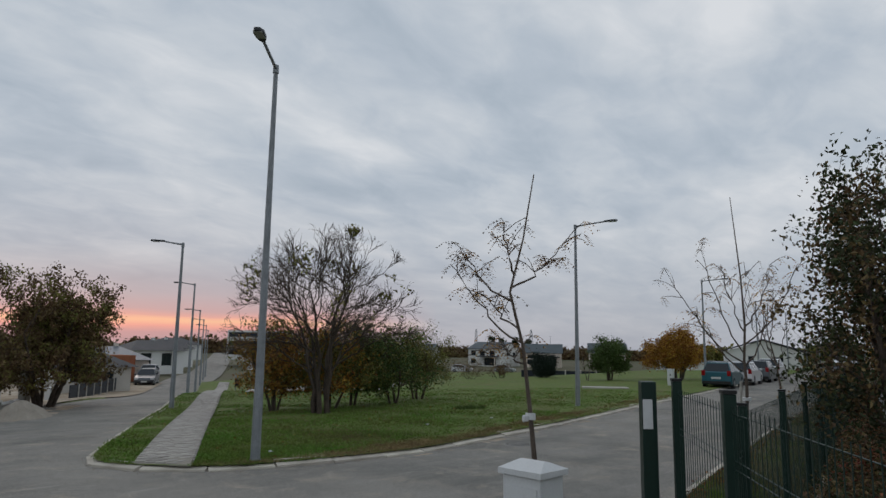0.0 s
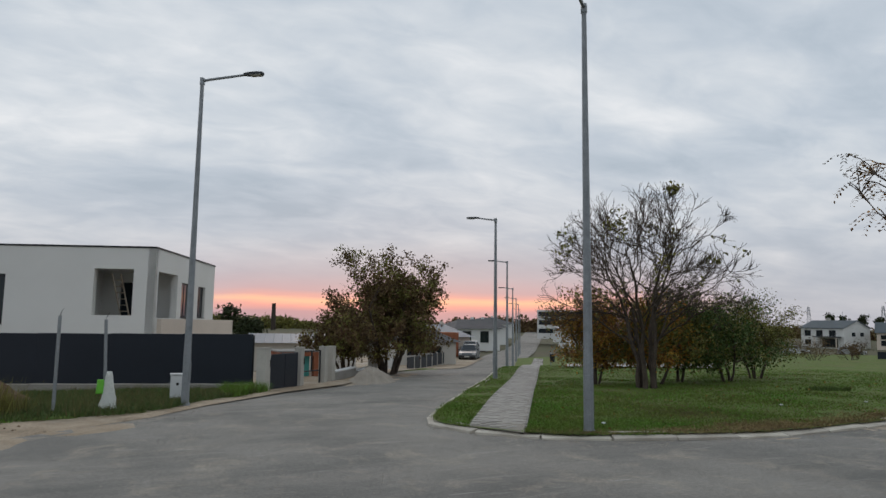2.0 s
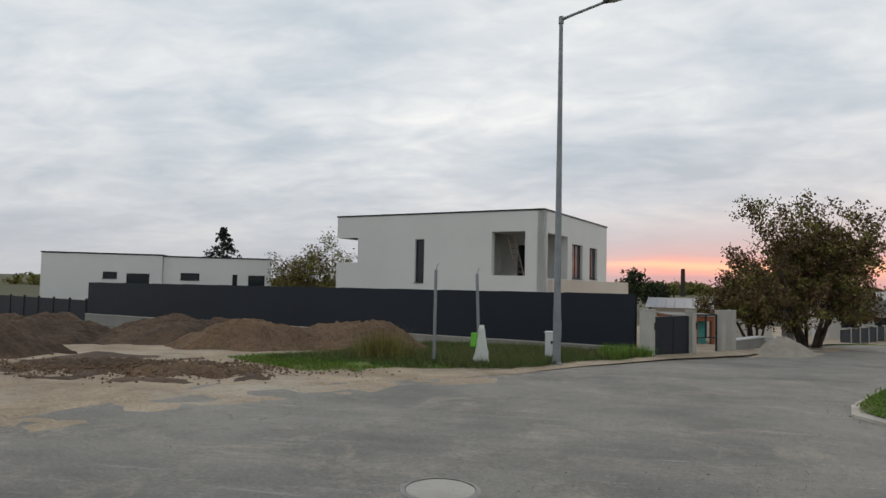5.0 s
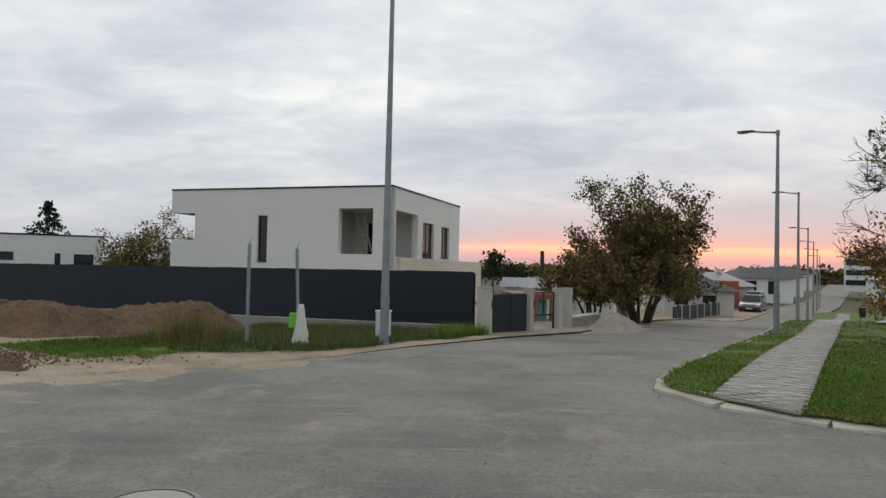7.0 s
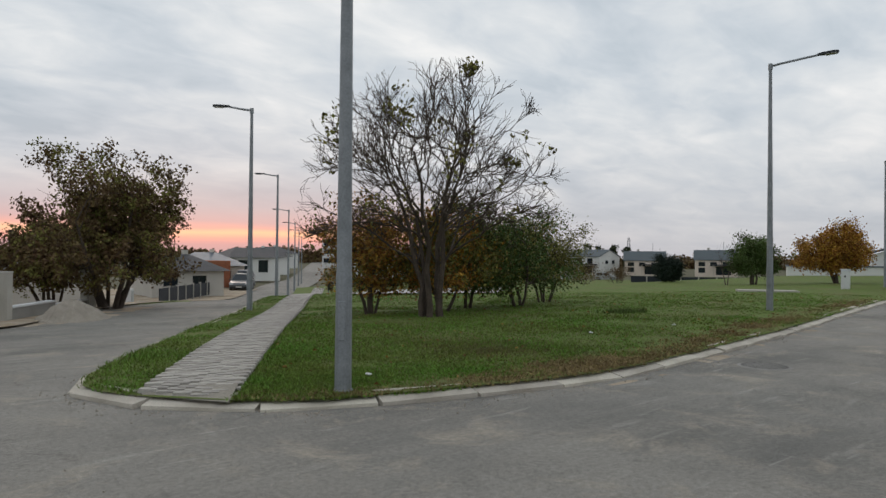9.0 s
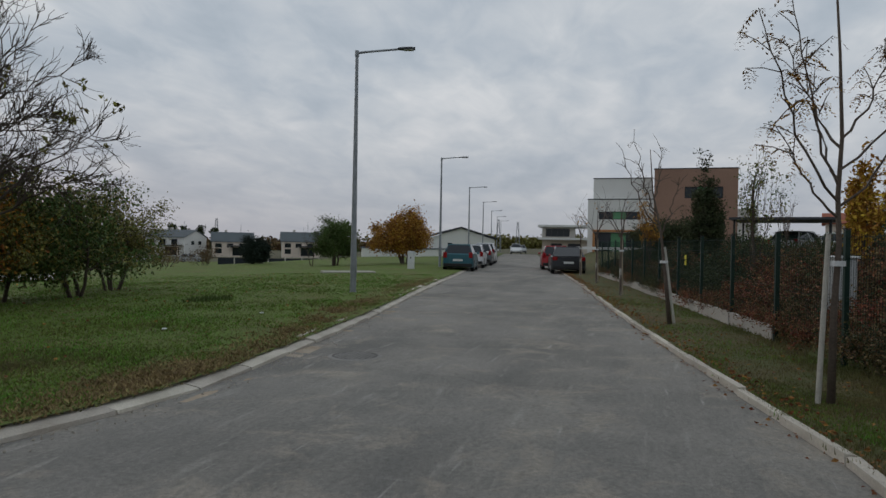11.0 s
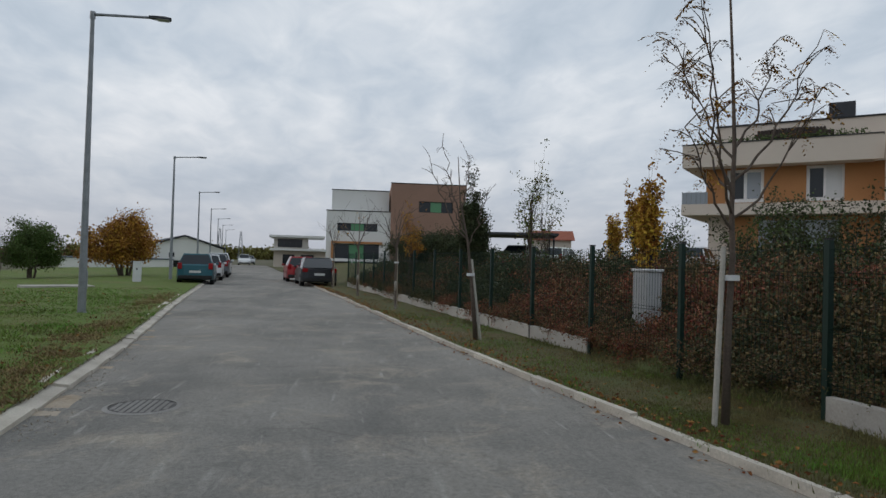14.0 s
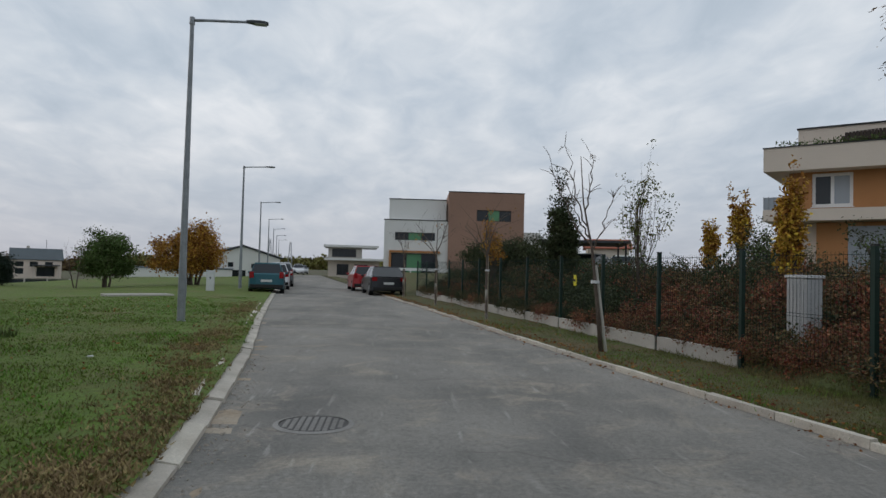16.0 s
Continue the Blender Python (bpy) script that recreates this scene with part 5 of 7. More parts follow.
young_tree((30.6, 3.9), 3.8, 2.0, 65, [("leaf_gold", 0.1, 5, 0.1, 0.08, 0.1)], limbs=5, spread=0.5, reach=0.9)
young_tree((37.4, 5.0), 3.5, 2.0, 66, [("leaf_rust", 0.05, 3, 0.1, 0.07, 0.1)], limbs=4, spread=0.45, reach=0.8)

# ---- the green mesh fence along the street, its low wall and the planted bank behind ----
FB0, FBD = Vector((8.0, -0.75)), Vector((32.0, 5.15)).normalized()
FANG = math.degrees(math.atan2(FBD.y, FBD.x))


def mesh_fence(name, p0, d, posts, top, base, label, wall_from=None, gaps=()):
    ang = math.degrees(math.atan2(d.y, d.x))
    e = thing(name, (p0.x, p0.y, base), ang, label, "fence", "green mesh fences")
    panel_cache = {}
    for i, x in enumerate(posts):
        bm = bmesh.new()
        box(bm, x - 0.03, -0.03, -0.3, x + 0.03, 0.03, top + 0.05)
        p = part("post", bm, "fence_green", e)
        part("cap", boxes((x - 0.034, -0.034, top + 0.052, x + 0.034, 0.034, top + 0.07)), "black", p)
        if i + 1 < len(posts):
            w = round(posts[i + 1] - x, 2)
            if w not in panel_cache:
                bm = bmesh.new()
                n = int(w / 0.06)
                for k in range(n + 1):
                    tube(bm, [(k * w / n, 0, 0.06), (k * w / n, 0, top)], [0.0026, 0.0026], 3, cap=False)
                for z in (0.10, 0.14, 0.62, 0.66, top - 0.30, top - 0.26, top - 0.04):
                    tube(bm, [(0, 0.008, z), (w, 0.008, z)], [0.0034, 0.0034], 3, cap=False)
                me = bpy.data.meshes.new("mesh_panel")
                bm.to_mesh(me)
                bm.free()
                me.materials.append(M["fence_green"])
                panel_cache[w] = me
            ob = new("mesh_panel", panel_cache[w])
            ob.parent = e
            ob.location = (x, 0, 0)
            if wall_from is not None and x >= wall_from and i not in gaps:
                part("base_slab", boxes((x + 0.035, -0.05, -0.3, posts[i + 1] - 0.035, 0.05, 0.03), bevel=0.006), "concrete_light", e)
    return e


POSTS = [-3.95, -3.54, -1.34, 0.86, 3.06, 5.22, 7.43, 9.62, 11.75, 13.9, 16.2, 18.5, 20.8, 23.0, 25.1, 27.3, 29.5, 31.7]
mesh_fence("mesh_fence", FB0, FBD, POSTS, 1.44, 0.26, "dark green welded mesh fence on low concrete slabs", wall_from=-6, gaps=(4, 5))
side_d = Vector((-0.83, -0.56)).normalized()
FC0 = Vector((4.0, -1.02))
mesh_fence("mesh_fence", FC0 + side_d * 0.12, side_d, [0.0, 1.3, 3.4, 5.6, 7.8], 1.6, 0.28, "dark green mesh fence leading away from the street corner", wall_from=-1)
e = thing("gate_post", (FC0.x - 0.07, FC0.y + 0.16, 0.18), FANG + 25, "broad dark green gate post with a white notice", "post")
part("shaft", boxes((-0.08, -0.05, -0.1, 0.08, 0.05, 1.74), bevel=0.005), "fence_green", e)
part("notice", boxes((-0.088, -0.02, 1.42, -0.082, 0.045, 1.62)), "plastic_white", e)


def bank_height(x, y):
    d = (Vector((x, y)) - FB0)
    v = d.x * FBD.y - d.y * FBD.x        # metres behind the fence
    u = d.dot(FBD)
    return 0.02 + 0.18 * smooth(-0.12, 0.12, v) + 0.85 * smooth(0.2, 3.4, v) * smooth(-7, 1, u)


def behind(u, v):
    p = FB0 + FBD * u + Vector((FBD.y, -FBD.x)) * v
    return (p.x, p.y)


bank = sheet("planted_bank", [behind(-4.9, -0.12), behind(31.7, -0.12), behind(60, 0.5), behind(60, 30), behind(-2, 30), behind(-12, 12)], 1.5, 0.0, "verge_soil",
             "dark soil bank behind the fence", rough=0.05, height=lambda x, y: bank_height(x, y), edge_step=1.0)


def shrub(kind, seed, h, r, mats, label, twigs=9):
    rnd = random.Random(seed)
    e = thing("shrub", (0, 0, -50), 0, label, "shrub", "hedge shrubs")
    tubes, tips = [], []
    for ox, oy, d, ln, rr in fan(rnd, twigs, (0.35, 1.1), h, 0.016, r * 0.25):
        branch_out(rnd, tubes, tips, (ox, oy, -0.05), d, ln, rr, 0, SPECS["shrub"])
    bm = bmesh.new()
    for pts, rad, level in tubes:
        tube(bm, pts, rad, (4, 3)[level], cap=False)
    part("stem", bm, "bark", e)
    rnd.shuffle(tips)
    start = 0
    for mat, share, per, sp, size, droop in mats:
        n = int(len(tips) * share)
        leaf_mesh("foliage", [(p, d) for p, d, _ in tips[start:start + n]], per, sp, size, rnd, mat, e, droop)
        start += n
    return e


KINDS = [shrub("red", 71, 0.55, 0.9, [("leaf_red", 0.55, 16, 0.11, 0.055, 0.05), ("leaf_brown", 0.45, 15, 0.11, 0.055, 0.05)], "low arching red-brown barberry shrub on the bank", 12),
         shrub("brown", 72, 0.55, 0.9, [("leaf_hedge", 0.4, 16, 0.11, 0.06, 0.05), ("leaf_brown", 0.6, 16, 0.11, 0.055, 0.05)], "low arching brown-green shrub on the bank", 12),
         shrub("green", 73, 0.55, 0.8, [("leaf_hedge", 0.95, 20, 0.11, 0.065, 0.04)], "low dark green shrub on the bank", 11),
         shrub("laurel", 74, 0.8, 0.8, [("leaf_hedge", 0.75, 16, 0.11, 0.09, 0.0), ("leaf_green", 0.25, 12, 0.11, 0.09, 0.0)], "upright dark evergreen laurel bush", 12)]
R = random.Random(16)
for u in [x * 0.62 - 4.3 for x in range(58)]:
    for row, v in enumerate((0.38, 1.1, 1.9, 2.7, 3.5)):
        uu, vv = u + R.uniform(-0.25, 0.25), v + R.uniform(-0.2, 0.2)
        red = noise.noise((uu * 0.16, vv * 0.3, 9.0))
        if row >= 3:
            k = R.choice((0, 1, 1, 2)) if uu < 12 else R.choice((1, 2, 0))
        elif uu < 3:
            k = R.choice((1, 1, 2, 0))
        elif uu < 12:
            k = R.choice((0, 0, 1)) if red > -0.3 else 1
        else:
            k = R.choice((1, 2, 2, 0))
        if row < 4 or uu < 13:
            x, y = behind(uu, vv)
            s = R.uniform(0.8, 1.15) * (0.68 if row == 0 else 1.0)
            c = copy_thing(KINDS[k], pose(x, y, bank_height(x, y) - 0.03, 0, 0, R.uniform(0, 360)) @ Matrix.Diagonal((s, s, s * (0.85 if row < 2 else 1.05), 1)))
for k in KINDS:
    x, y = behind(14 + 3 * KINDS.index(k), 4.6)
    k.matrix_world = pose(x, y, bank_height(x, y) - 0.03)

# taller plants behind the fence
R = random.Random(17)
tree("tree", (8.5, -1.65, bank_height(8.5, -1.65) - 0.05), [(0, 0, (0.02, 0.0, 1), 4.1, 0.05)] + fan(R, 4, (0.12, 0.28), 3.4, 0.03, 0.05), "round", 81, "bark",
     [("leaf_hedge", 0.55, 12, 0.13, 0.10, 0.05), ("leaf_brown", 0.4, 11, 0.13, 0.10, 0.05)], "upright dark-leaved tree just inside the fence", size=(1.1, 4.4))
tree("tree", (26.0, 0.3, 0.4), [(0, 0, (0.0, 0, 1), 3.6, 0.045)] + fan(R, 5, (0.06, 0.16), 3.2, 0.02, 0.04), "round", 82, "bark", [("leaf_dark", 0.6, 12, 0.09, 0.11, 0.05), ("leaf_hedge", 0.35, 12, 0.09, 0.11, 0.05)],
     "slim columnar dark-leaved tree inside the fence", size=(0.4, 4.1))
tree("tree", (21.1, -0.2, 0.45), [(0, 0, (0.0, -0.02, 1), 4.0, 0.04)] + fan(R, 3, (0.1, 0.3), 3.4, 0.02, 0.04), "young", 83, "bark", [("leaf_green", 0.3, 6, 0.09, 0.09, 0.1), ("leaf_olive", 0.3, 6, 0.09, 0.09, 0.1)],
     "tall thin tree with sparse leaves inside the fence", size=(0.6, 4.05))
tree("tree", (24.5, -1.6, 0.7), [(0, 0, (0.05, -0.12, 1), 3.0, 0.03)] + fan(R, 2, (0.1, 0.25), 2.4, 0.015, 0.03), "young", 89, "bark", [("leaf_brown", 0.05, 3, 0.08, 0.07, 0.05)],
     "thin bare leaning sapling inside the fence", size=(0.35, 3.0))
for (tx, ty, th, tr, sd) in ((16.6, -1.1, 2.75, 0.17, 84), (23.5, -3.9, 2.85, 0.24, 85), (25.9, -4.3, 2.1, 0.22, 86)):
    tree("tree", (tx, ty, bank_height(tx, ty) - 0.03), [(0, 0, (0, 0, 1), th, 0.04)] + [(0, 0, (0.1 * math.cos(a), 0.1 * math.sin(a), 1), th * 0.85, 0.02) for a in (0.5, 2.6, 4.7)], "young", sd, "bark",
         [("leaf_yellow", 0.5, 9, 0.07, 0.12, 0.05), ("leaf_gold", 0.4, 8, 0.07, 0.12, 0.05)], "slim golden-leaved maple on the bank", size=(tr, th))
tree("tree", (33.0, 0.9, 0.85), fan(R, 7, (0.3, 0.8), 2.4, 0.04, 0.3), "round", 87, "bark", [("leaf_hedge", 0.95, 18, 0.2, 0.12, 0.05)], "broad dark evergreen bush beside the brown building", "shrub", size=(1.75, 2.0))
tree("tree", (29.0, 2.0, 0.4), fan(R, 3, (0.1, 0.3), 2.5, 0.03, 0.05), "young", 88, "bark", [("leaf_gold", 0.5, 10, 0.1, 0.1, 0.05)], "small golden tree behind the fence", size=(0.35, 3.0))
for k, (u, v) in enumerate(((13.2, 5.4), (9.2, 4.7), (8.3, 4.9), (7.4, 4.4), (6.2, 4.4), (4.8, 4.3), (3.2, 4.4), (2.0, 4.4), (14.2, 6.0))):
    x, y = behind(u, v)
    tree("shrub", (x, y, bank_height(x, y) - 0.05), fan(R, 6, (0.2, 0.6), 1.25 + 0.12 * (k % 3), 0.025, 0.2), "shrub", 90 + k, "bark", [("leaf_hedge", 0.7, 20, 0.13, 0.09, 0.0), ("leaf_green", 0.25, 16, 0.13, 0.09, 0.0)],
         "tall dark evergreen bush before the apartment house", "shrub", "tall bushes on the bank", size=(0.75, 1.55 + 0.2 * (k % 3)))

# grey cable cabinet behind the fence
x, y = behind(7.2, 0.85)
e = thing("cable_cabinet", (x, y, bank_height(x, y) - 0.02), FANG, "weathered grey cable cabinet on the bank", "utility box")
part("body", boxes((-0.20, -0.13, 0.0, 0.20, 0.13, 1.1), bevel=0.01), "plastic_grey", e)
part("roof", boxes((-0.225, -0.155, 1.102, 0.225, 0.155, 1.145), bevel=0.01), "plastic_white", e)
for k in range(5):
    part("rib", boxes((-0.165 + 0.075 * k, 0.132, 0.1, -0.14 + 0.075 * k, 0.137, 1.04)), "plastic_grey", e)
for u, v, k in ((6.55, 0.3, 0), (6.9, 0.24, 1), (7.3, 0.26, 0), (7.7, 0.3, 1)):
    x, y = behind(u, v)
    copy_thing(KINDS[k], pose(x, y, bank_height(x, y) - 0.03, 0, 0, 70 * u) @ Matrix.Diagonal((0.5, 0.5, 0.65, 1)))

# ---- buildings ----


def apartment_house():
    p, q = Vector((29.3, -8.2)), Vector((25.25, -12.93))
    L = (q - p).length
    e = thing("apartment_house", (p.x, p.y, 0.9), math.degrees(math.atan2(q.y - p.y, q.x - p.x)), "cream apartment house with ochre walls and planted roof terrace", "house")
    # local x along the facade, outward is plus y, so the body lies at minus y; heights from the ground at 0.9
    g = 0.9
    flip = Matrix.Diagonal((1, -1, 1, 1))
    bm = bmesh.new()
    wall(bm, L + 0.2, 2.95 - g + 0.5, 5.3 - g, 0.25, [(1.45 - 0.7, 3.97 - g, 2.75 - 0.7, 5.2 - g), (4.15 - 0.7, 3.97 - g, 5.35 - 0.7, 5.25 - g)])
    bmesh.ops.transform(bm, matrix=Matrix.Translation((0.7, -0.55, 0)) @ flip, verts=bm.verts)
    bmesh.ops.reverse_faces(bm, faces=bm.faces)
    part("ochre_wall", bm, "ochre", e)
    for x0, x1, z1 in ((1.45, 2.75, 5.2), (4.15, 5.35, 5.25)):
        window(e, x0, 3.97 - g, x1, z1 - g, Matrix.Translation((0, -0.55, 0)) @ flip, mat="white_frame", pane=("pane", "pane_light"), mullions=1, depth=0.08, bar=0.11)
    part("shutter", boxes((4.78, -0.62, 4.05 - g, 5.27, -0.6, 5.17 - g)), "plastic_white", e)
    part("body", boxes((0.75, -7.5, 0.0, L + 5.5, -0.85, 5.2 - g)), "render_cream", e)
    part("floor_slab", boxes((-0.05, -7.5, 3.42 - g, L + 0.3, 0.25, 3.84 - g)), "render_cream", e)
    part("ground_wall", boxes((1.6, -0.8, -0.2, L + 0.2, -0.6, 3.4 - g)), "ochre", e)
    part("ground_door", boxes((2.6, -0.59, 0.5, 5.2, -0.55, 3.25 - g)), "pane_light", e)
    par = part("parapet", boxes((-0.05, -0.1, 5.26 - g, L + 0.25, 0.22, 6.12 - g)), "render_cream", e)
    part("parapet", boxes((-0.05, -6.5, 5.26 - g, 0.25, -0.1, 6.12 - g)), "render_cream", e)
    part("terrace_floor", boxes((0.25, -6.5, 5.26 - g, L, -0.1, 5.4 - g)), "render_cream", e)
    part("capping", boxes((-0.08, -0.13, 6.122 - g, L + 0.28, 0.25, 6.16 - g)), "dark_frame", par)
    part("upper_wall", boxes((0.75, -7.0, 5.42 - g, L + 5.5, -2.2, 7.2 - g)), "render_cream", e)
    part("roof_edge", boxes((0.7, -7.05, 7.202 - g, L + 5.55, -2.15, 7.26 - g)), "dark_frame", e)
    part("chimney", boxes((4.7, -4.4, 7.262 - g, 5.6, -3.4, 8.1 - g)), "roof_dark", e)
    part("railing_glass", boxes((-0.02, -3.4, 3.85 - g, 0.02, 0.2, 4.3 - g), (0.02, 0.18, 3.85 - g, 0.9, 0.22, 4.3 - g)), "pane_light", e)
    for k in range(6):
        part("baluster", boxes((-0.035 + 0.17 * k, 0.225, 3.85 - g, -0.015 + 0.17 * k, 0.245, 4.32 - g)), "galv", e)
    # wing to the side
    part("wing_wall", boxes((L + 0.32, -7.5, 0.0, L + 6.5, 0.5, 5.9 - g)), "render_peach", e)
    part("wing_balcony", boxes((L + 0.6, 0.502, 5.15 - g, L + 6.5, 0.7, 5.9 - g)), "render_cream", e)
    part("wing_pane", boxes((L + 0.9, -2.2 + 0.02, 6.0 - g, L + 3.2, -2.12, 7.0 - g)), "pane_light", e)
    part("wing_opening", boxes((L + 0.7, 0.502, 3.55 - g, L + 3.0, 0.52, 4.0 - g)), "pane", e)
    turn_inside = {o.data for o in e.children_recursive}
    for me in turn_inside:
        me.transform(Matrix.Diagonal((1, -1, 1, 1)))
        me.flip_normals()
    # terrace planting and a dark awning
    rnd = random.Random(101)
    e2 = thing("planter_hedge", (p.x, p.y, 6.12), math.degrees(math.atan2(q.y - p.y, q.x - p.x)), "green plants along the roof terrace parapet", "plants")
    part("trough", boxes((0.3, 0.14, -0.14, L - 0.2, 0.5, 0.06)), "fence_green", e2)
    leaf_mesh("foliage", [((0.35 + (L - 0.6) * k / 60, 0.3, 0.16 + 0.06 * math.sin(k)), None) for k in range(60)], 14, 0.09, 0.09, rnd, "leaf_green", e2)
    e3 = thing("awning", (p.x, p.y, 6.3), math.degrees(math.atan2(q.y - p.y, q.x - p.x)), "dark slatted awning on the roof terrace", "awning")
    for k in range(20):
        part("slat", boxes((2.45 + 0.115 * k, 0.9, 0.2 + 0.05 * math.sin(k * 0.16), 2.54 + 0.115 * k, 2.1, 0.4 + 0.05 * math.sin(k * 0.16))), "wood_dark", e3)
    part("beam", boxes((2.35, 0.82, 0.12, 5.0, 0.9, 0.26)), "wood_dark", e3)
    for x in (2.4, 4.9):
        part("post", boxes((x, 0.87, -0.3, x + 0.08, 0.95, 0.12)), "wood_dark", e3)
    for q in (e, e2, e3):
        q.matrix_world = Matrix.Translation((0.6, -0.65, 0.1)) @ sized((5.4, 4.2, 1.46), 1.37) @ q.matrix_world


apartment_house()


def brown_white_building():
    e = thing("building", (67.5, 6.5, 0.0), -92, "modern white and brown clad block with ribbon windows", "building")
    # local x runs across the front (to the right as seen from the street), y away from the viewer
    def blk(nm, x0, x1, y0, y1, z1, mat, ops=(), panes=("pane",)):
        bm = bmesh.new()
        wall(bm, x1 - x0, -0.2, z1, 0.3, [(a - x0, b, c - x0, d) for a, b, c, d in ops])
        m = Matrix.Translation((x0, y0, 0))
        bmesh.ops.transform(bm, matrix=m, verts=bm.verts)
        box(bm, x0, y0 + 0.3, -0.2, x0 + 0.3, y1, z1)
        box(bm, x1 - 0.3, y0 + 0.3, -0.2, x1, y1, z1)
        box(bm, x0 + 0.3, y1 - 0.3, -0.2, x1 - 0.3, y1, z1)
        box(bm, x0 + 0.3, y0 + 0.3, z1 - 0.3, x1 - 0.3, y1 - 0.3, z1 - 0.1)
        part(nm, bm, mat, e)
        for o in ops:
            window(e, *o, Matrix.Translation((0, y0, 0)), mullions=2, pane=panes, sill=False)
        part("coping", boxes((x0 - 0.04, y0 - 0.04, z1 + 0.002, x1 + 0.04, y0 + 0.34, z1 + 0.08)), "dark_frame", e)
    blk("white_block", 0.0, 6.1, 0.0, 9.0, 5.86, "render_white", [(1.0, 4.02, 4.7, 4.75), (0.7, 0.2, 4.9, 2.8)], ("pane", "pane_green", "pane"))
    blk("white_top", 0.35, 5.75, 1.6, 9.0, 7.95, "render_white")
    blk("brown_block", 5.9, 12.9, -0.3, 9.5, 8.57, "brown_clad", [(8.5, 5.95, 11.7, 6.98), (9.3, 3.0, 11.9, 3.9)], ("pane", "pane_green", "pane"))
    part("brown_frame", boxes((0.5, -0.25, 2.85, 5.2, -0.02, 3.05), (0.5, -0.25, -0.1, 0.7, -0.02, 2.84)), "ochre", e)
    part("roof_vent", boxes((8.0, 2.0, 8.6, 8.7, 2.6, 8.9)), "dark_frame", e)
    part("side_wing", boxes((12.92, 3.0, -0.2, 15.0, 22.0, 5.2)), "render_white", e)
    for k in range(7):
        part("wing_window", boxes((12.9, 4.0 + 2.5 * k, 3.2, 12.915 + 0.03, 5.6 + 2.5 * k, 4.6)), "pane", e)
    part("yard_fence", boxes((-0.6, -3.2, 1.2, 6.0, -3.1, 1.45), (-0.6, -3.2, -0.1, -0.5, -3.1, 1.2), (2.5, -3.2, -0.1, 2.6, -3.1, 1.2), (5.9, -3.2, -0.1, 6.0, -3.1, 1.2)), "white_frame", e)


brown_white_building()


def cream_villa():
    e = thing("villa", (98.0, 14.6, 0.0), -86, "cream flat-roofed villa with a wide roof terrace", "house")
    bm = bmesh.new()
    wall(bm, 7.0, -0.2, 2.3, 0.3, [(1.2, 0.3, 2.8, 1.8), (3.6, 0.3, 5.4, 1.8)])
    part("ground_wall", bm, "render_cream", e)
    part("slab", boxes((-0.5, -1.2, 2.31, 7.5, 8, 2.6)), "render_white", e)
    bm = bmesh.new()
    wall(bm, 4.6, 2.61, 4.1, 0.3, [(0.5, 2.8, 3.8, 3.9)])
    part("upper_wall", bm, "render_grey", e)
    part("roof", boxes((-0.6, -1.0, 4.11, 6.8, 8, 4.4)), "render_white", e)
    window(e, 1.2, 0.3, 2.8, 1.8, Matrix.Identity(4))
    window(e, 3.6, 0.3, 5.4, 1.8, Matrix.Identity(4))
    window(e, 0.5, 2.8, 3.8, 3.9, Matrix.Identity(4), mullions=3)
    part("body", boxes((0.05, 0.5, -0.2, 6.9, 8, 2.3)), "render_cream", e)


cream_villa()


def gable_roof(bm, x0, x1, y0, y1, ze, zr, over=0.4):
    """A gable roof with its ridge along x, with thickness."""
    ym = (y0 + y1) / 2
    for s in (1, -1):
        ya = y0 - over if s == 1 else y1 + over
        a = [(x0 - over, ya, ze), (x1 + over, ya, ze), (x1 + over, ym, zr), (x0 - over, ym, zr)]
        lo = [bm.verts.new(v) for v in a]
        hi = [bm.verts.new((v[0], v[1], v[2] + 0.12)) for v in a]
        fs = [lo[::-1], hi] + [[lo[i], lo[(i + 1) % 4], hi[(i + 1) % 4], hi[i]] for i in range(4)]
        for f in fs:
            bm.faces.new(f)


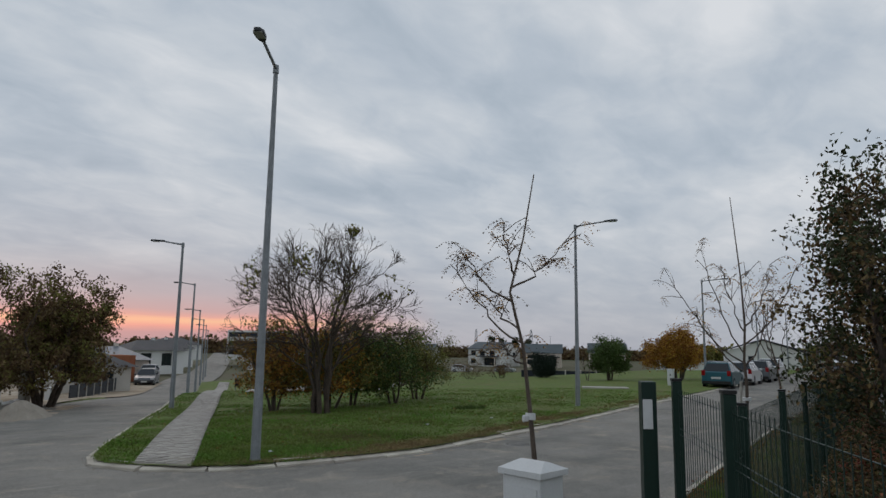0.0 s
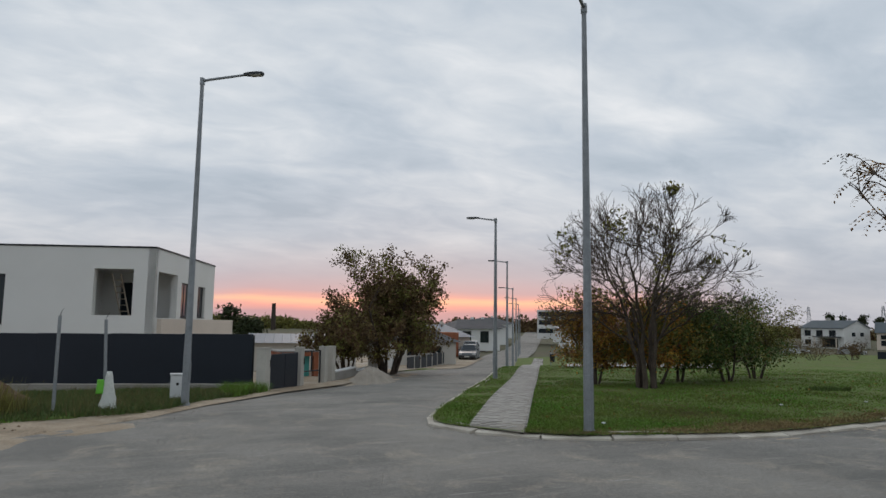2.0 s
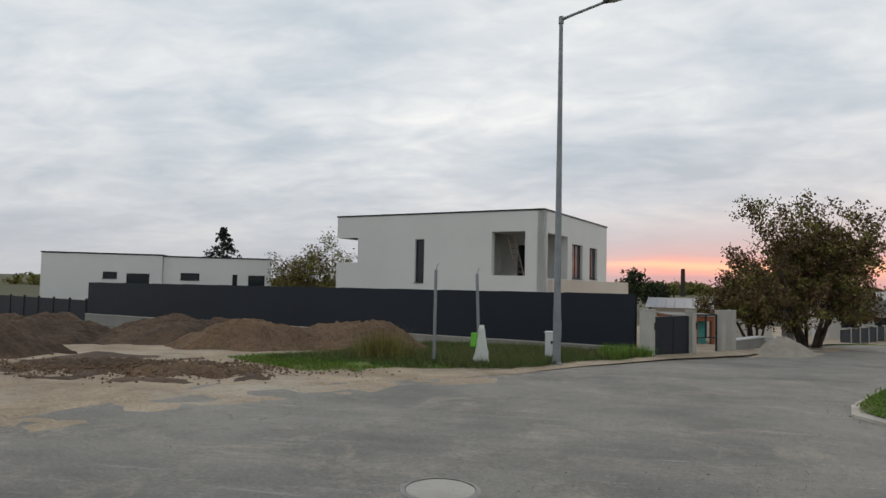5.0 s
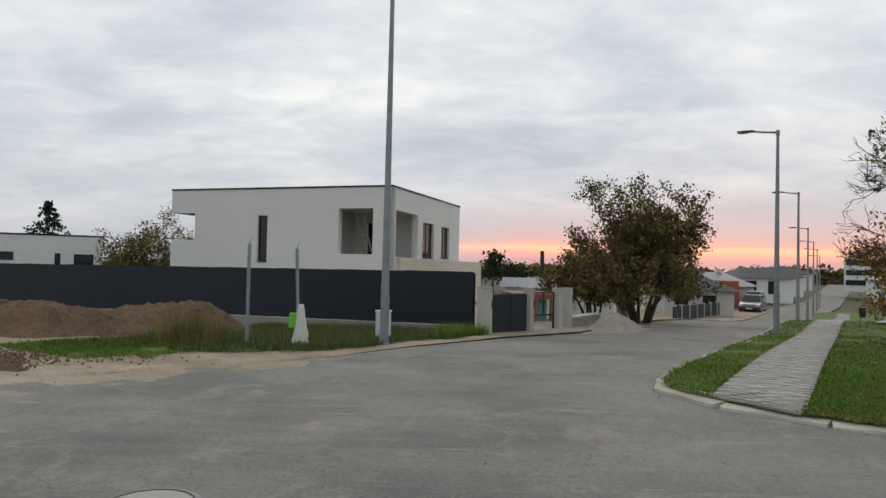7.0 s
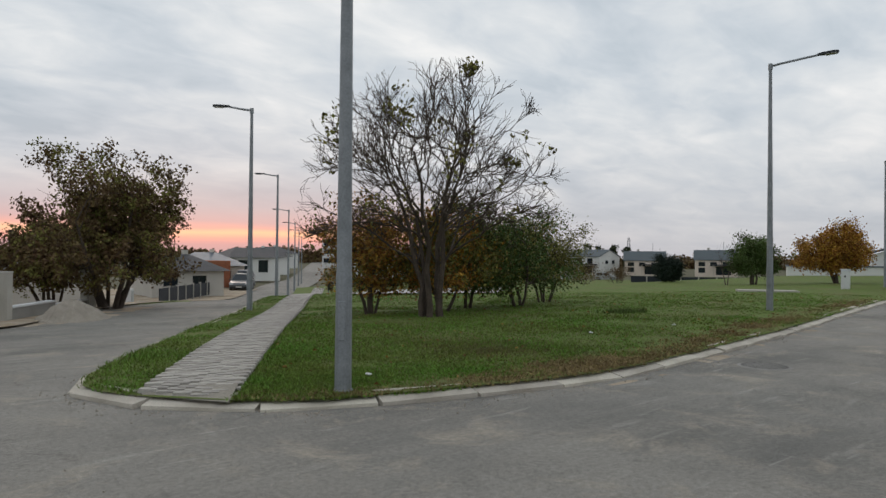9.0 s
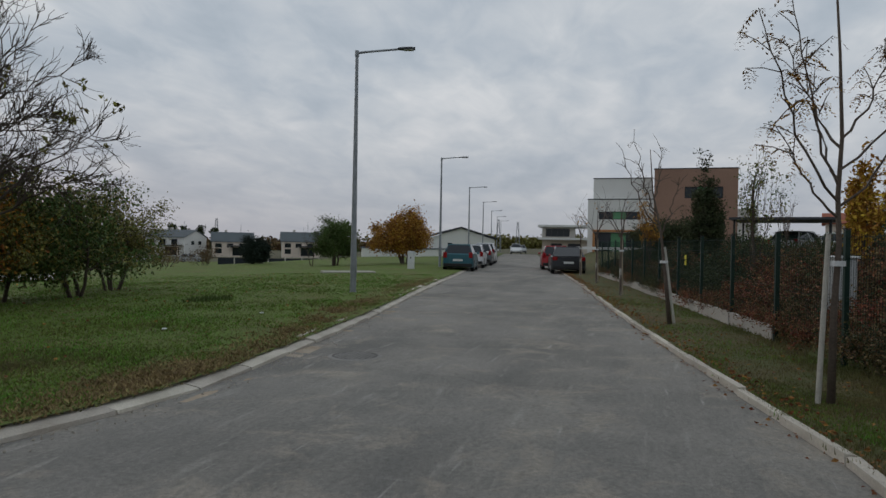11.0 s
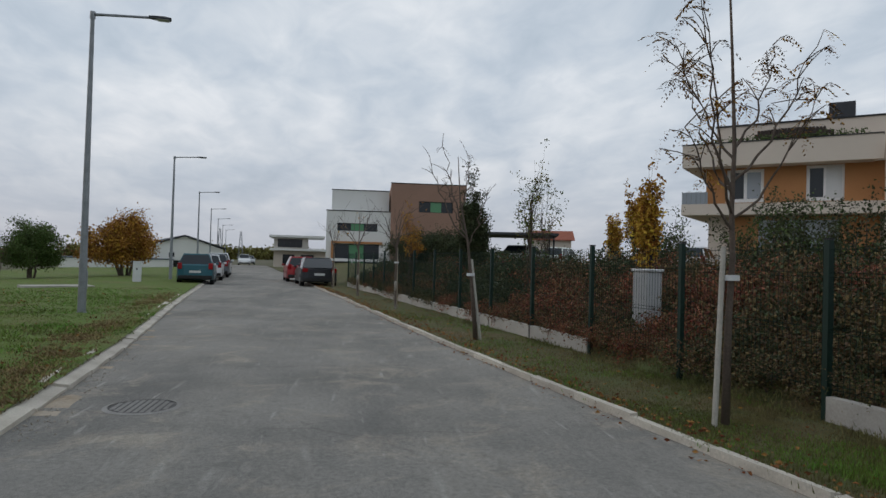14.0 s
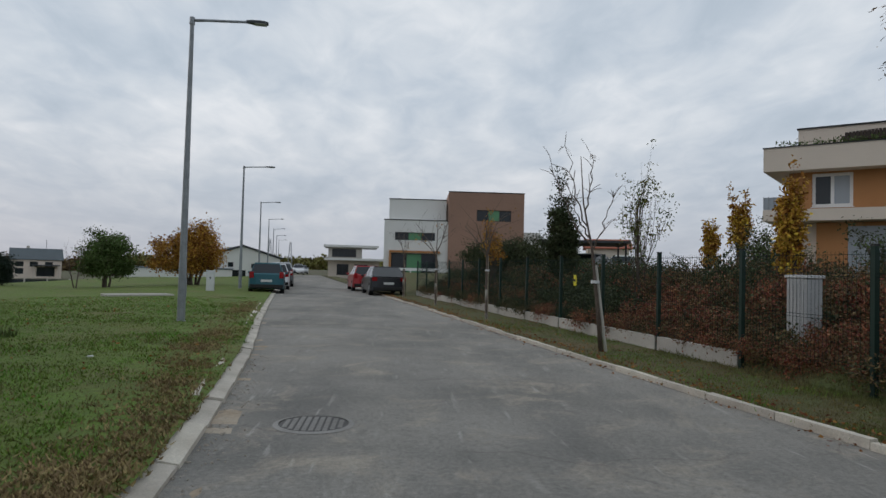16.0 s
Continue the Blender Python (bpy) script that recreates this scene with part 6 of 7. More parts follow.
def row_house(at, rz, mat, label, w, d, eave, ridge, storeys=2):
    """Local x runs along the front, y away from the lawn; heights from the base."""
    e = thing("row_house", at, rz, label, "house", "row houses beyond the lawn")
    up = eave * 0.58
    ops = [(w * 0.08, up, w * 0.24, eave - 0.5), (w * 0.36, up, w * 0.52, eave - 0.5), (w * 0.66, up, w * 0.82, eave - 0.5), (w * 0.08, 0.5, w * 0.24, 1.7), (w * 0.5, 0.0, w * 0.86, 2.0)]
    bm = bmesh.new()
    wall(bm, w, -1.5, eave, 0.3, ops)
    part("front_wall", bm, mat, e)
    for x in (0.0, w - 0.3):
        bm = boxes((x, 0.3, -1.5, x + 0.3, d, eave))
        v = [bm.verts.new(q) for q in ((x, 0, eave + 0.002), (x, d, eave + 0.002), (x, d / 2, ridge), (x + 0.3, 0, eave + 0.002), (x + 0.3, d, eave + 0.002), (x + 0.3, d / 2, ridge))]
        for f in ((0, 2, 1), (3, 4, 5), (0, 1, 4, 3), (1, 2, 5, 4), (2, 0, 3, 5)):
            bm.faces.new([v[i] for i in f])
        part("gable_wall", bm, "render_white", e)
    part("back_wall", boxes((0.3, d - 0.3, -1.5, w - 0.3, d, eave)), mat, e)
    for o in ops:
        window(e, *o, Matrix.Identity(4), mullions=1)
    for y in (d * 0.30, d * 0.62):
        part("gable_window", boxes((w + 0.002, y, up, w + 0.03, y + 1.2, up + 0.9)), "pane", e)
    bm = bmesh.new()
    gable_roof(bm, 0, w, 0, d, eave - 0.1, ridge + 0.05, 0.35)
    part("roof", bm, "roof_slate", e)
    part("porch_roof", boxes((w * 0.4, -1.8, 2.25, w * 0.95, -0.02, 2.5)), "roof_dark", e)
    for x in (w * 0.42, w * 0.92):
        part("porch_post", boxes((x, -1.7, -1.5, x + 0.2, -1.5, 2.248)), "render_cream", e)
    part("chimney", boxes((w * 0.3, d * 0.55, ridge - 0.5, w * 0.3 + 0.6, d * 0.55 + 0.6, ridge + 0.7)), "render_grey", e)
    bm = bmesh.new()
    tube(bm, [(w * 0.7, d * 0.5, ridge), (w * 0.7, d * 0.5, ridge + 2.2)], [0.05, 0.05], 4)
    part("aerial", bm, "galv", e)
    return e


row_house((140.9, 117.2, -2.5), -88.5, "render_white", "white row house with a slate roof and white gable", 11.0, 9.0, 4.4, 6.1)
row_house((144.8, 101.1, -2.4), -57, "render_peach", "peach and white row house with a slate roof and porch", 9.7, 8.0, 3.4, 5.6)
row_house((153.7, 87.0, -2.3), -60, "render_peach", "peach row house with a slate roof and porch", 9.4, 8.0, 3.6, 5.9)
row_house((128.0, 131.0, -2.5), -57, "render_white", "white row house half hidden by trees", 9.5, 8.0, 3.6, 5.4)


def warehouse():
    e = thing("warehouse", (83.0, 27.0, -0.6), -70, "long white hall with a shallow gable roof", "building")
    W = 8.5
    bm = bmesh.new()
    wall(bm, W, -0.5, 2.7, 0.3, [(2.0, 0.2, 4.6, 1.3), (5.2, 1.6, 6.4, 2.1), (2.6, 1.7, 3.2, 2.2)])
    prism_v = [bm.verts.new(v) for v in ((0, 0, 2.7), (W, 0, 2.7), (W / 2, 0, 4.05), (0, 0.3, 2.7), (W, 0.3, 2.7), (W / 2, 0.3, 4.05))]
    for f in ((0, 1, 2), (5, 4, 3), (0, 2, 5, 3), (1, 4, 5, 2)):
        bm.faces.new([prism_v[i] for i in f])
    part("gable_wall", bm, "render_white", e)
    part("side_wall", boxes((0, 0.3, -0.5, 0.3, 40, 2.7), (W - 0.3, 0.3, -0.5, W, 40, 2.7)), "render_white", e)
    window(e, 2.0, 0.2, 4.6, 1.3, Matrix.Identity(4), mullions=3)
    window(e, 5.2, 1.6, 6.4, 2.1, Matrix.Identity(4), mullions=1)
    window(e, 2.6, 1.7, 3.2, 2.2, Matrix.Identity(4), mullions=0)
    for s in (0, 1):
        bm = bmesh.new()
        x0, x1 = (-0.3, W / 2) if s == 0 else (W / 2, W + 0.3)
        z0, z1 = (2.72, 4.1) if s == 0 else (4.1, 2.72)
        v = [bm.verts.new(q) for q in ((x0, -0.3, z0), (x1, -0.3, z1), (x1, 40, z1), (x0, 40, z0), (x0, -0.3, z0 + 0.15), (x1, -0.3, z1 + 0.15), (x1, 40, z1 + 0.15), (x0, 40, z0 + 0.15))]
        for f in ((3, 2, 1, 0), (4, 5, 6, 7), (0, 1, 5, 4), (1, 2, 6, 5), (2, 3, 7, 6), (3, 0, 4, 7)):
            bm.faces.new([v[i] for i in f])
        part("roof", bm, "roof_dark", e)
    e = thing("shed", (79.0, 34.0, -0.8), -66, "low white shed behind the golden tree", "building")
    part("wall", boxes((0, 0, -0.3, 11, 4, 1.55)), "render_white", e)
    part("roof", boxes((-0.1, -0.1, 1.552, 11.1, 4.1, 1.68)), "roof_grey", e)
    e = thing("boundary_fence", (70.0, 48.0, -1.6), -66, "grey slatted boundary fence beyond the lawn", "fence")
    for k in range(26):
        part("panel", boxes((k * 1.9, -0.03, 0, k * 1.9 + 1.75, 0.03, 1.0)), "anthracite", e)
        part("post", boxes((k * 1.9 + 1.76, -0.06, -0.2, k * 1.9 + 1.89, 0.06, 1.1)), "concrete_light", e)


warehouse()


def hip_house(at, rz, w, d, hw, hr, wallm, roofm, label):
    e = thing("house", at, rz, label, "house", "houses along the side street")
    ops = [(w * 0.15, 0.9, w * 0.35, hw - 0.35), (w * 0.55, 0.9, w * 0.75, hw - 0.35)]
    bm = bmesh.new()
    wall(bm, w, -0.3, hw, 0.3, ops)
    part("front_wall", bm, wallm, e)
    part("side_wall", boxes((0, 0.3, -0.3, 0.3, d, hw), (w - 0.3, 0.3, -0.3, w, d, hw), (0.3, d - 0.3, -0.3, w - 0.3, d, hw)), wallm, e)
    for o in ops:
        window(e, *o, Matrix.Identity(4))
    o = 0.45
    bm = bmesh.new()
    r0, r1 = min(w, d) * 0.45, 0.0
    v = [bm.verts.new(q) for q in ((-o, -o, hw), (w + o, -o, hw), (w + o, d + o, hw), (-o, d + o, hw), (w * 0.3, d / 2, hr), (w * 0.7, d / 2, hr))]
    for f in ((0, 1, 5, 4), (1, 2, 5), (2, 3, 4, 5), (3, 0, 4), (3, 2, 1, 0)):
        bm.faces.new([v[i] for i in f])
    part("roof", bm, roofm, e)
    part("chimney", boxes((w * 0.6, d * 0.5, hr - 0.4, w * 0.6 + 0.4, d * 0.5 + 0.4, hr + 0.35)), wallm, e)
    return e


AA = 59.5
hip_house((17.2, 52.2, -1.75), AA - 62, 5.2, 7, 2.0, 3.25, "render_grey", "roof_dark", "grey bungalow with a dark hipped roof")
hip_house((25.6, 69.0, -1.75), AA - 62, 5.6, 8, 2.1, 3.5, "render_cream", "roof_grey", "cream house with a grey tiled roof")
hip_house((37.5, 88.0, -1.75), AA - 62, 7, 9, 2.9, 4.3, "render_white", "roof_dark", "white house with a dark hipped roof")
hip_house((48.5, 109.0, -1.6), AA - 62, 8, 9, 2.9, 4.4, "render_white", "roof_dark", "white house with a dark hipped roof")
hip_house((62.0, 134.0, -1.0), AA - 62, 9, 9, 2.9, 4.4, "render_white", "roof_dark", "white house with a dark hipped roof")
hip_house((58.5, 88.0, -1.7), AA - 70, 9, 9, 2.6, 4.0, "render_white", "roof_dark", "white house across the side street")
hip_house((72.0, 112.0, -1.4), AA - 70, 12, 9, 2.6, 4.2, "render_white", "roof_grey", "white house across the side street")
e = thing("office_block", (75.0, 130.0, -1.2), -30, "pale far office block with window bands", "building")
part("body", boxes((0, 0, 0, 14, 8, 6.4)), "render_white", e)
for k in range(3):
    part("window_band", boxes((0.3, -0.05, 1.2 + 1.9 * k, 13.7, 0.0, 2.2 + 1.9 * k)), "pane", e)
e = thing("garden_fence", (15.2, 43.8, -1.55), AA - 6, "dark garden fence with grey gate posts", "fence")
for k in range(7):
    part("panel", boxes((k * 1.6, -0.03, 0, k * 1.6 + 1.5, 0.03, 0.95)), "anthracite", e)
    part("post", boxes((k * 1.6 + 1.505, -0.08, -0.1, k * 1.6 + 1.595, 0.08, 1.05)), "concrete_light", e)
e = thing("meter_pedestal", (11.3, 35.2, -0.95), AA, "white meter pedestal on the verge", "utility box")
part("body", boxes((-0.2, -0.12, -0.1, 0.2, 0.12, 0.8), bevel=0.01), "plastic_white", e)
part("door", boxes((-0.16, -0.135, 0.1, 0.16, -0.122, 0.7)), "plastic_grey", e)
e = thing("brick_shell", (23.5, 66.0, -1.7), AA - 62, "unfinished brick house with a green sheet awning", "building")
part("wall", boxes((0, 0, 0, 5, 5, 2.6)), "brick", e)
part("awning", boxes((-0.4, -1.4, 1.5, 3.6, -0.02, 1.75)), "turquoise", e)

# far smokestack, tree belts and pylons on the horizon
e = thing("smokestack", (25.6, 197.4, 0.0), 0, "tall thin brick smokestack far away", "chimney")
bm = bmesh.new()
tube(bm, [(0, 0, -2), (0, 0, 7.2)], [0.75, 0.55], 12)
part("shaft", bm, "wood_dark", e)


def tree_belt(name, line, h0, h1, n, mat, seed, label):
    """A far belt of trees, past counting."""
    rnd = random.Random(seed)
    pts = []
    for k in range(n):
        u = rnd.random() * (len(line) - 1)
        i = int(u)
        x = line[i][0] + (line[i + 1][0] - line[i][0]) * (u - i) + rnd.uniform(-6, 6)
        y = line[i][1] + (line[i + 1][1] - line[i][1]) * (u - i) + rnd.uniform(-6, 6)
        h = (h0 + (h1 - h0) * rnd.random()) * (0.7 + 0.5 * noise.noise((x * 0.03, y * 0.03, 1.0)))
        g = ground_z(x, y) - 0.5
        for _ in range(7):
            pts.append(((x + rnd.gauss(0, h * 0.22), y + rnd.gauss(0, h * 0.22), g + h * rnd.uniform(0.05, 1.0)), None))
    ob = leaf_mesh(name, pts, 8, (h0 + h1) * 0.075, (h0 + h1) * 0.13, rnd, mat)
    return tagged(ob, label, "trees", kind="stuff")


tree_belt("tree_belt", [(-150, 150), (-60, 175), (20, 215), (60, 250)], 3, 4.6, 420, "leaf_olive", 111, "far belt of dull green trees")
tree_belt("tree_belt", [(60, 240), (140, 230), (220, 190), (290, 120)], 4, 7, 420, "leaf_brown", 112, "far belt of brown autumn trees")
tree_belt("tree_belt", [(290, 120), (330, 70), (340, 20), (300, -60)], 5, 9, 420, "leaf_olive", 113, "far wooded rise at the end of the street")
R = random.Random(18)
for k, (px, py, ph) in enumerate(((176, 137, 7.6), (178.5, 134.5, 6.8), (181.5, 131, 7.2), (184, 127.5, 6.6))):
    e = thing("poplar", (px, py, -1.8), 0, "slim dark poplar far behind the row houses", "tree", "poplars")
    bm = bmesh.new()
    tube(bm, [(0, 0, -0.3), (0, 0, ph * 0.9)], [0.3, 0.05], 6)
    part("trunk", bm, "bark", e)
    leaf_mesh("crown", [((R.gauss(0, 0.5), R.gauss(0, 0.5), ph * u / 26), None) for u in range(3, 27) for _ in range(4)], 7, 0.35, 0.7, R, "leaf_dark", e)
for k, (px, py, ph) in enumerate(((6.0, 92, 5.4), (8.6, 97, 3.8), (10.4, 100, 3.6))):
    e = thing("tree", (px, py, -1.8), 0, "dark far tree beyond the grey roofed house", "tree", "far trees")
    bm = bmesh.new()
    tube(bm, [(0, 0, -0.3), (0, 0, ph * 0.8)], [0.25, 0.05], 6)
    part("trunk", bm, "bark", e)
    leaf_mesh("crown", [((R.gauss(0, 0.11 * ph), R.gauss(0, 0.11 * ph), ph * (0.3 + 0.7 * u / 26)), None) for u in range(3, 27) for _ in range(4)], 8, 0.4, 0.5, R, "leaf_dark", e)
for k, (px, py, ph) in enumerate(((250, 205, 12), (232, 160, 11), (300, 60, 14), (305, 52, 13))):
    e = thing("power_pylon", (px, py, -1), 20, "far steel lattice power pylon", "pylon", "power pylons")
    bm = bmesh.new()
    for sx, sy in ((1, 1), (1, -1), (-1, 1), (-1, -1)):
        tube(bm, [(sx * 1.0, sy * 1.0, 0), (sx * 0.25, sy * 0.25, ph)], [0.09, 0.07], 4)
    for j in range(6):
        z = ph * j / 6
        w0, w1 = 1.0 - 0.75 * j / 6, 1.0 - 0.75 * (j + 1) / 6
        tube(bm, [(-w0, -w0, z), (w1, w1, z + ph / 6)], [0.05, 0.05], 3)
        tube(bm, [(w0, -w0, z), (-w1, w1, z + ph / 6)], [0.05, 0.05], 3)
    part("lattice", bm, "galv", e)
    for z in (0.72, 0.86):
        bm = bmesh.new()
        tube(bm, [(-2.6, 0, ph * z), (2.6, 0, ph * z)], [0.07, 0.07], 4)
        part("cross_arm", bm, "galv", e)

# ---- cars ----


def car(at, rz, colour, name, label, long=4.05, wide=1.72, high=1.48, rear="hatch", base=None):
    z = base if base is not None else ground_z(at[0], at[1])
    e = thing("car", (at[0], at[1], z), rz, label, "car", "parked cars")
    pm = paint(name, colour)
    h, w, L = high, wide / 2, long / 2
    # side outline of the lower body, nose towards plus x
    body = [(-L, 0.42), (-L + 0.03, 0.30), (-L + 0.25, 0.22), (L - 0.25, 0.22), (L - 0.02, 0.32), (L, 0.55), (L - 0.12, 0.74), (L - 1.05, h * 0.62),
            (-L + (0.10 if rear == "hatch" else 0.55), h * 0.66), (-L + 0.03, h * 0.62)]
    rows = [(-1.0, 0.90), (-0.93, 0.98), (-0.6, 1.0), (0.6, 1.0), (0.93, 0.98), (1.0, 0.90)]
    bm = bmesh.new()
    rings = [[bm.verts.new((x * sc, s * w, z0 if z0 < 0.3 else 0.22 + (z0 - 0.22) * (0.97 if abs(s) == 1.0 else 1.0))) for x, z0 in body] for s, sc in rows]
    n = len(body)
    for r, s in zip(rings, rings[1:]):
        for i in range(n):
            bm.faces.new((r[i], r[(i + 1) % n], s[(i + 1) % n], s[i]))
    bm.faces.new(rings[0])
    bm.faces.new(rings[-1][::-1])
    bmesh.ops.recalc_face_normals(bm, faces=bm.faces)
    b = part("body", bm, pm, e, smooth=False)
    # cabin
    zb, zt = h * 0.64, h
    x0, x1 = (-L + 0.12, L - 1.15)
    rx0, rx1 = (-L + (0.55 if rear == "hatch" else 1.05), L - 1.85)
    bm = bmesh.new()
    lo = [(x0, -w * 0.94), (x1, -w * 0.92), (x1, w * 0.92), (x0, w * 0.94)]
    hi = [(rx0, -w * 0.72), (rx1, -w * 0.72), (rx1, w * 0.72), (rx0, w * 0.72)]
    a = [bm.verts.new((x, y, zb)) for x, y in lo]
    c = [bm.verts.new((x, y, zt - 0.05)) for x, y in hi]
    d = [bm.verts.new((x * 0.97 + 0.0, y * 0.93, zt)) for x, y in hi]
    for i in range(4):
        bm.faces.new((a[i], a[(i + 1) % 4], c[(i + 1) % 4], c[i]))
        bm.faces.new((c[i], c[(i + 1) % 4], d[(i + 1) % 4], d[i]))
    bm.faces.new(d)
    bm.faces.new(a[::-1])
    part("cabin", bm, pm, e)

    def pane_on(p, q, r, s, nm, mat, inset=0.055, off=0.008):
        p, q, r, s = (Vector(v) for v in (p, q, r, s))
        cen = (p + q + r + s) / 4
        nn = (q - p).cross(s - p).normalized()
        if nn.dot(cen - Vector((0, 0, h * 0.6))) < 0:
            nn = -nn
        bm = bmesh.new()
        vs = [v + (cen - v) * inset for v in (p, q, r, s)]
        f = [bm.verts.new(v + nn * off) for v in vs]
        k = [bm.verts.new(v - nn * 0.01) for v in vs]
        bm.faces.new(f)
        bm.faces.new(k[::-1])
        for i in range(4):
            bm.faces.new((f[i], k[i], k[(i + 1) % 4], f[(i + 1) % 4]))
        bmesh.ops.recalc_face_normals(bm, faces=bm.faces)
        return part(nm, bm, mat, e)

    zc = zt - 0.05
    pane_on((lo[0][0], lo[0][1], zb), (lo[3][0], lo[3][1], zb), (hi[3][0], hi[3][1], zc), (hi[0][0], hi[0][1], zc), "rear_window", "pane")
    pane_on((lo[1][0], lo[1][1], zb), (lo[2][0], lo[2][1], zb), (hi[2][0], hi[2][1], zc), (hi[1][0], hi[1][1], zc), "windscreen", "pane")
    for i, j in ((0, 1), (3, 2)):
        P0, P1, Q0, Q1 = Vector((*lo[i], zb)), Vector((*lo[j], zb)), Vector((*hi[i], zc)), Vector((*hi[j], zc))
        for u0, u1 in ((0.03, 0.48), (0.52, 0.97)):
            pane_on(P0.lerp(P1, u0), P0.lerp(P1, u1), Q0.lerp(Q1, u1), Q0.lerp(Q1, u0), "side_window", "pane", 0.09)
    for sx in (-L + 0.72, L - 0.80):
        for sy in (-1, 1):
            y0 = sy * (w - 0.19)
            bm = bmesh.new()
            tube(bm, [(sx, y0, 0.31), (sx, y0 + sy * 0.20, 0.31)], [0.31, 0.31], 18)
            wh = part("wheel", bm, "rubber", e)
            bm = bmesh.new()
            tube(bm, [(sx, y0 + sy * 0.19, 0.31), (sx, y0 + sy * 0.208, 0.31)], [0.19, 0.17], 14)
            part("rim", bm, "rim", wh)
    for sy in (-1, 1):
        part("tail_light", boxes((-L + 0.0, sy * w * 0.80 - 0.13, h * 0.50, -L + 0.09, sy * w * 0.80 + 0.13, h * 0.63) if rear != "hatch" else (-L - 0.005, sy * w * 0.83 - 0.10, h * 0.50, -L + 0.10, sy * w * 0.83 + 0.10, h * 0.70), bevel=0.015), "tail_red", e)
        part("head_light", boxes((L - 0.16, sy * w * 0.76 - 0.17, 0.56, L - 0.03, sy * w * 0.76 + 0.17, 0.70), bevel=0.02), "tail_white", e)
        part("mirror", boxes((L - 1.45, sy * (w + 0.08) - 0.08, h * 0.62, L - 1.30, sy * (w + 0.08) + 0.08, h * 0.70), bevel=0.02), pm, e)
    part("rear_bumper", boxes((-L - 0.03, -w * 0.92, 0.27, -L + 0.1, w * 0.92, 0.44), bevel=0.02), "black", e)
    part("front_bumper", boxes((L - 0.1, -w * 0.9, 0.26, L + 0.03, w * 0.9, 0.42), bevel=0.02), "black", e)
    part("number_plate", boxes((-L - 0.012, -0.26, 0.56, -L + 0.02, 0.26, 0.67)), "plate", e)
    part("number_plate", boxes((L + 0.032, -0.26, 0.33, L + 0.04, 0.26, 0.44)), "plate", e)
    return e


BD = 8.9
car((40.4, 11.85), BD, (0.010, 0.085, 0.110), "paint_teal", "small teal hatchback parked half on the kerb", 3.9, 1.68, 1.48)
car((45.9, 12.5), BD, (0.62, 0.63, 0.64), "paint_white", "white hatchback parked along the kerb", 4.2, 1.75, 1.47)
car((51.3, 13.1), BD, (0.10, 0.11, 0.12), "paint_grey", "dark grey car parked along the kerb", 4.3, 1.76, 1.5)
car((56.6, 13.9), BD, (0.62, 0.63, 0.64), "paint_white", "white car parked along the kerb", 4.3, 1.76, 1.6)
car((41.2, 6.05), BD, (0.010, 0.012, 0.016), "paint_black", "black saloon parked on the verge", 4.6, 1.78, 1.45, "saloon")
car((46.6, 7.25), BD, (0.30, 0.012, 0.015), "paint_red", "red hatchback parked on the verge", 4.1, 1.74, 1.48)
car((112.0, 20.6), BD + 180, (0.62, 0.63, 0.64), "paint_white", "white car far down the street", 4.3, 1.76, 1.7)
car((120.0, 21.0), BD + 180, (0.35, 0.36, 0.37), "paint_silver", "silver car far down the street", 4.3, 1.76, 1.5)
car((27.6, 60.8), AA + 180, (0.10, 0.11, 0.12), "paint_grey", "dark car parked on the side street", 4.2, 1.76, 1.5)
car((30.2, 66.4), AA + 180, (0.35, 0.36, 0.37), "paint_silver", "silver van-like car on the side street", 4.2, 1.76, 1.7)
car((31.0, 74.0), AA + 90, (0.62, 0.63, 0.64), "paint_white", "white car in front of a house", 4.2, 1.76, 1.5)
car((34.5, 80.0), AA + 90, (0.06, 0.065, 0.07), "paint_dark", "dark car in front of a house", 4.2, 1.76, 1.5)
car((48.2, -9.8), -40, (0.62, 0.66, 0.62), "paint_pale_green", "white car in the car park above the bank", 4.1, 1.74, 1.5, base=1.06)
car((46.0, -6.8), -40, (0.35, 0.36, 0.37), "paint_silver", "silver car in the car park above the bank", 4.1, 1.74, 1.5, base=1.06)
car((35.4, -12.3), -40, (0.62, 0.63, 0.64), "paint_white", "white car before the apartment house", 4.1, 1.74, 1.45, base=1.0)
car((100.0, 84.0), -60, (0.62, 0.63, 0.64), "paint_white", "white car before the row houses", 4.2, 1.76, 1.5)
car((106.0, 78.0), -60, (0.35, 0.36, 0.37), "paint_silver", "silver car before the row houses", 4.2, 1.76, 1.5)
e = thing("carport", (44.3, -5.5, 1.06), -14, "dark flat carport roof on posts", "carport")
part("roof", boxes((-2.6, -2.5, 2.0, 2.6, 2.5, 2.13)), "roof_dark", e)
for sx in (-2.4, 2.3):
    for sy in (-2.3, 2.2):
        part("post", boxes((sx, sy, -0.2, sx + 0.1, sy + 0.1, 1.998)), "dark_frame", e)
e = thing("house", (86.9, -18.4, 1.5), -104, "far house with a red roof", "house")
part("wall", boxes((0, 0, -2, 5, 6, 3.0)), "render_cream", e)
bm = bmesh.new()
gable_roof(bm, 0, 5, 0, 6, 2.95, 4.2)
part("roof", bm, "roof_red", e)

# ---- small things ----


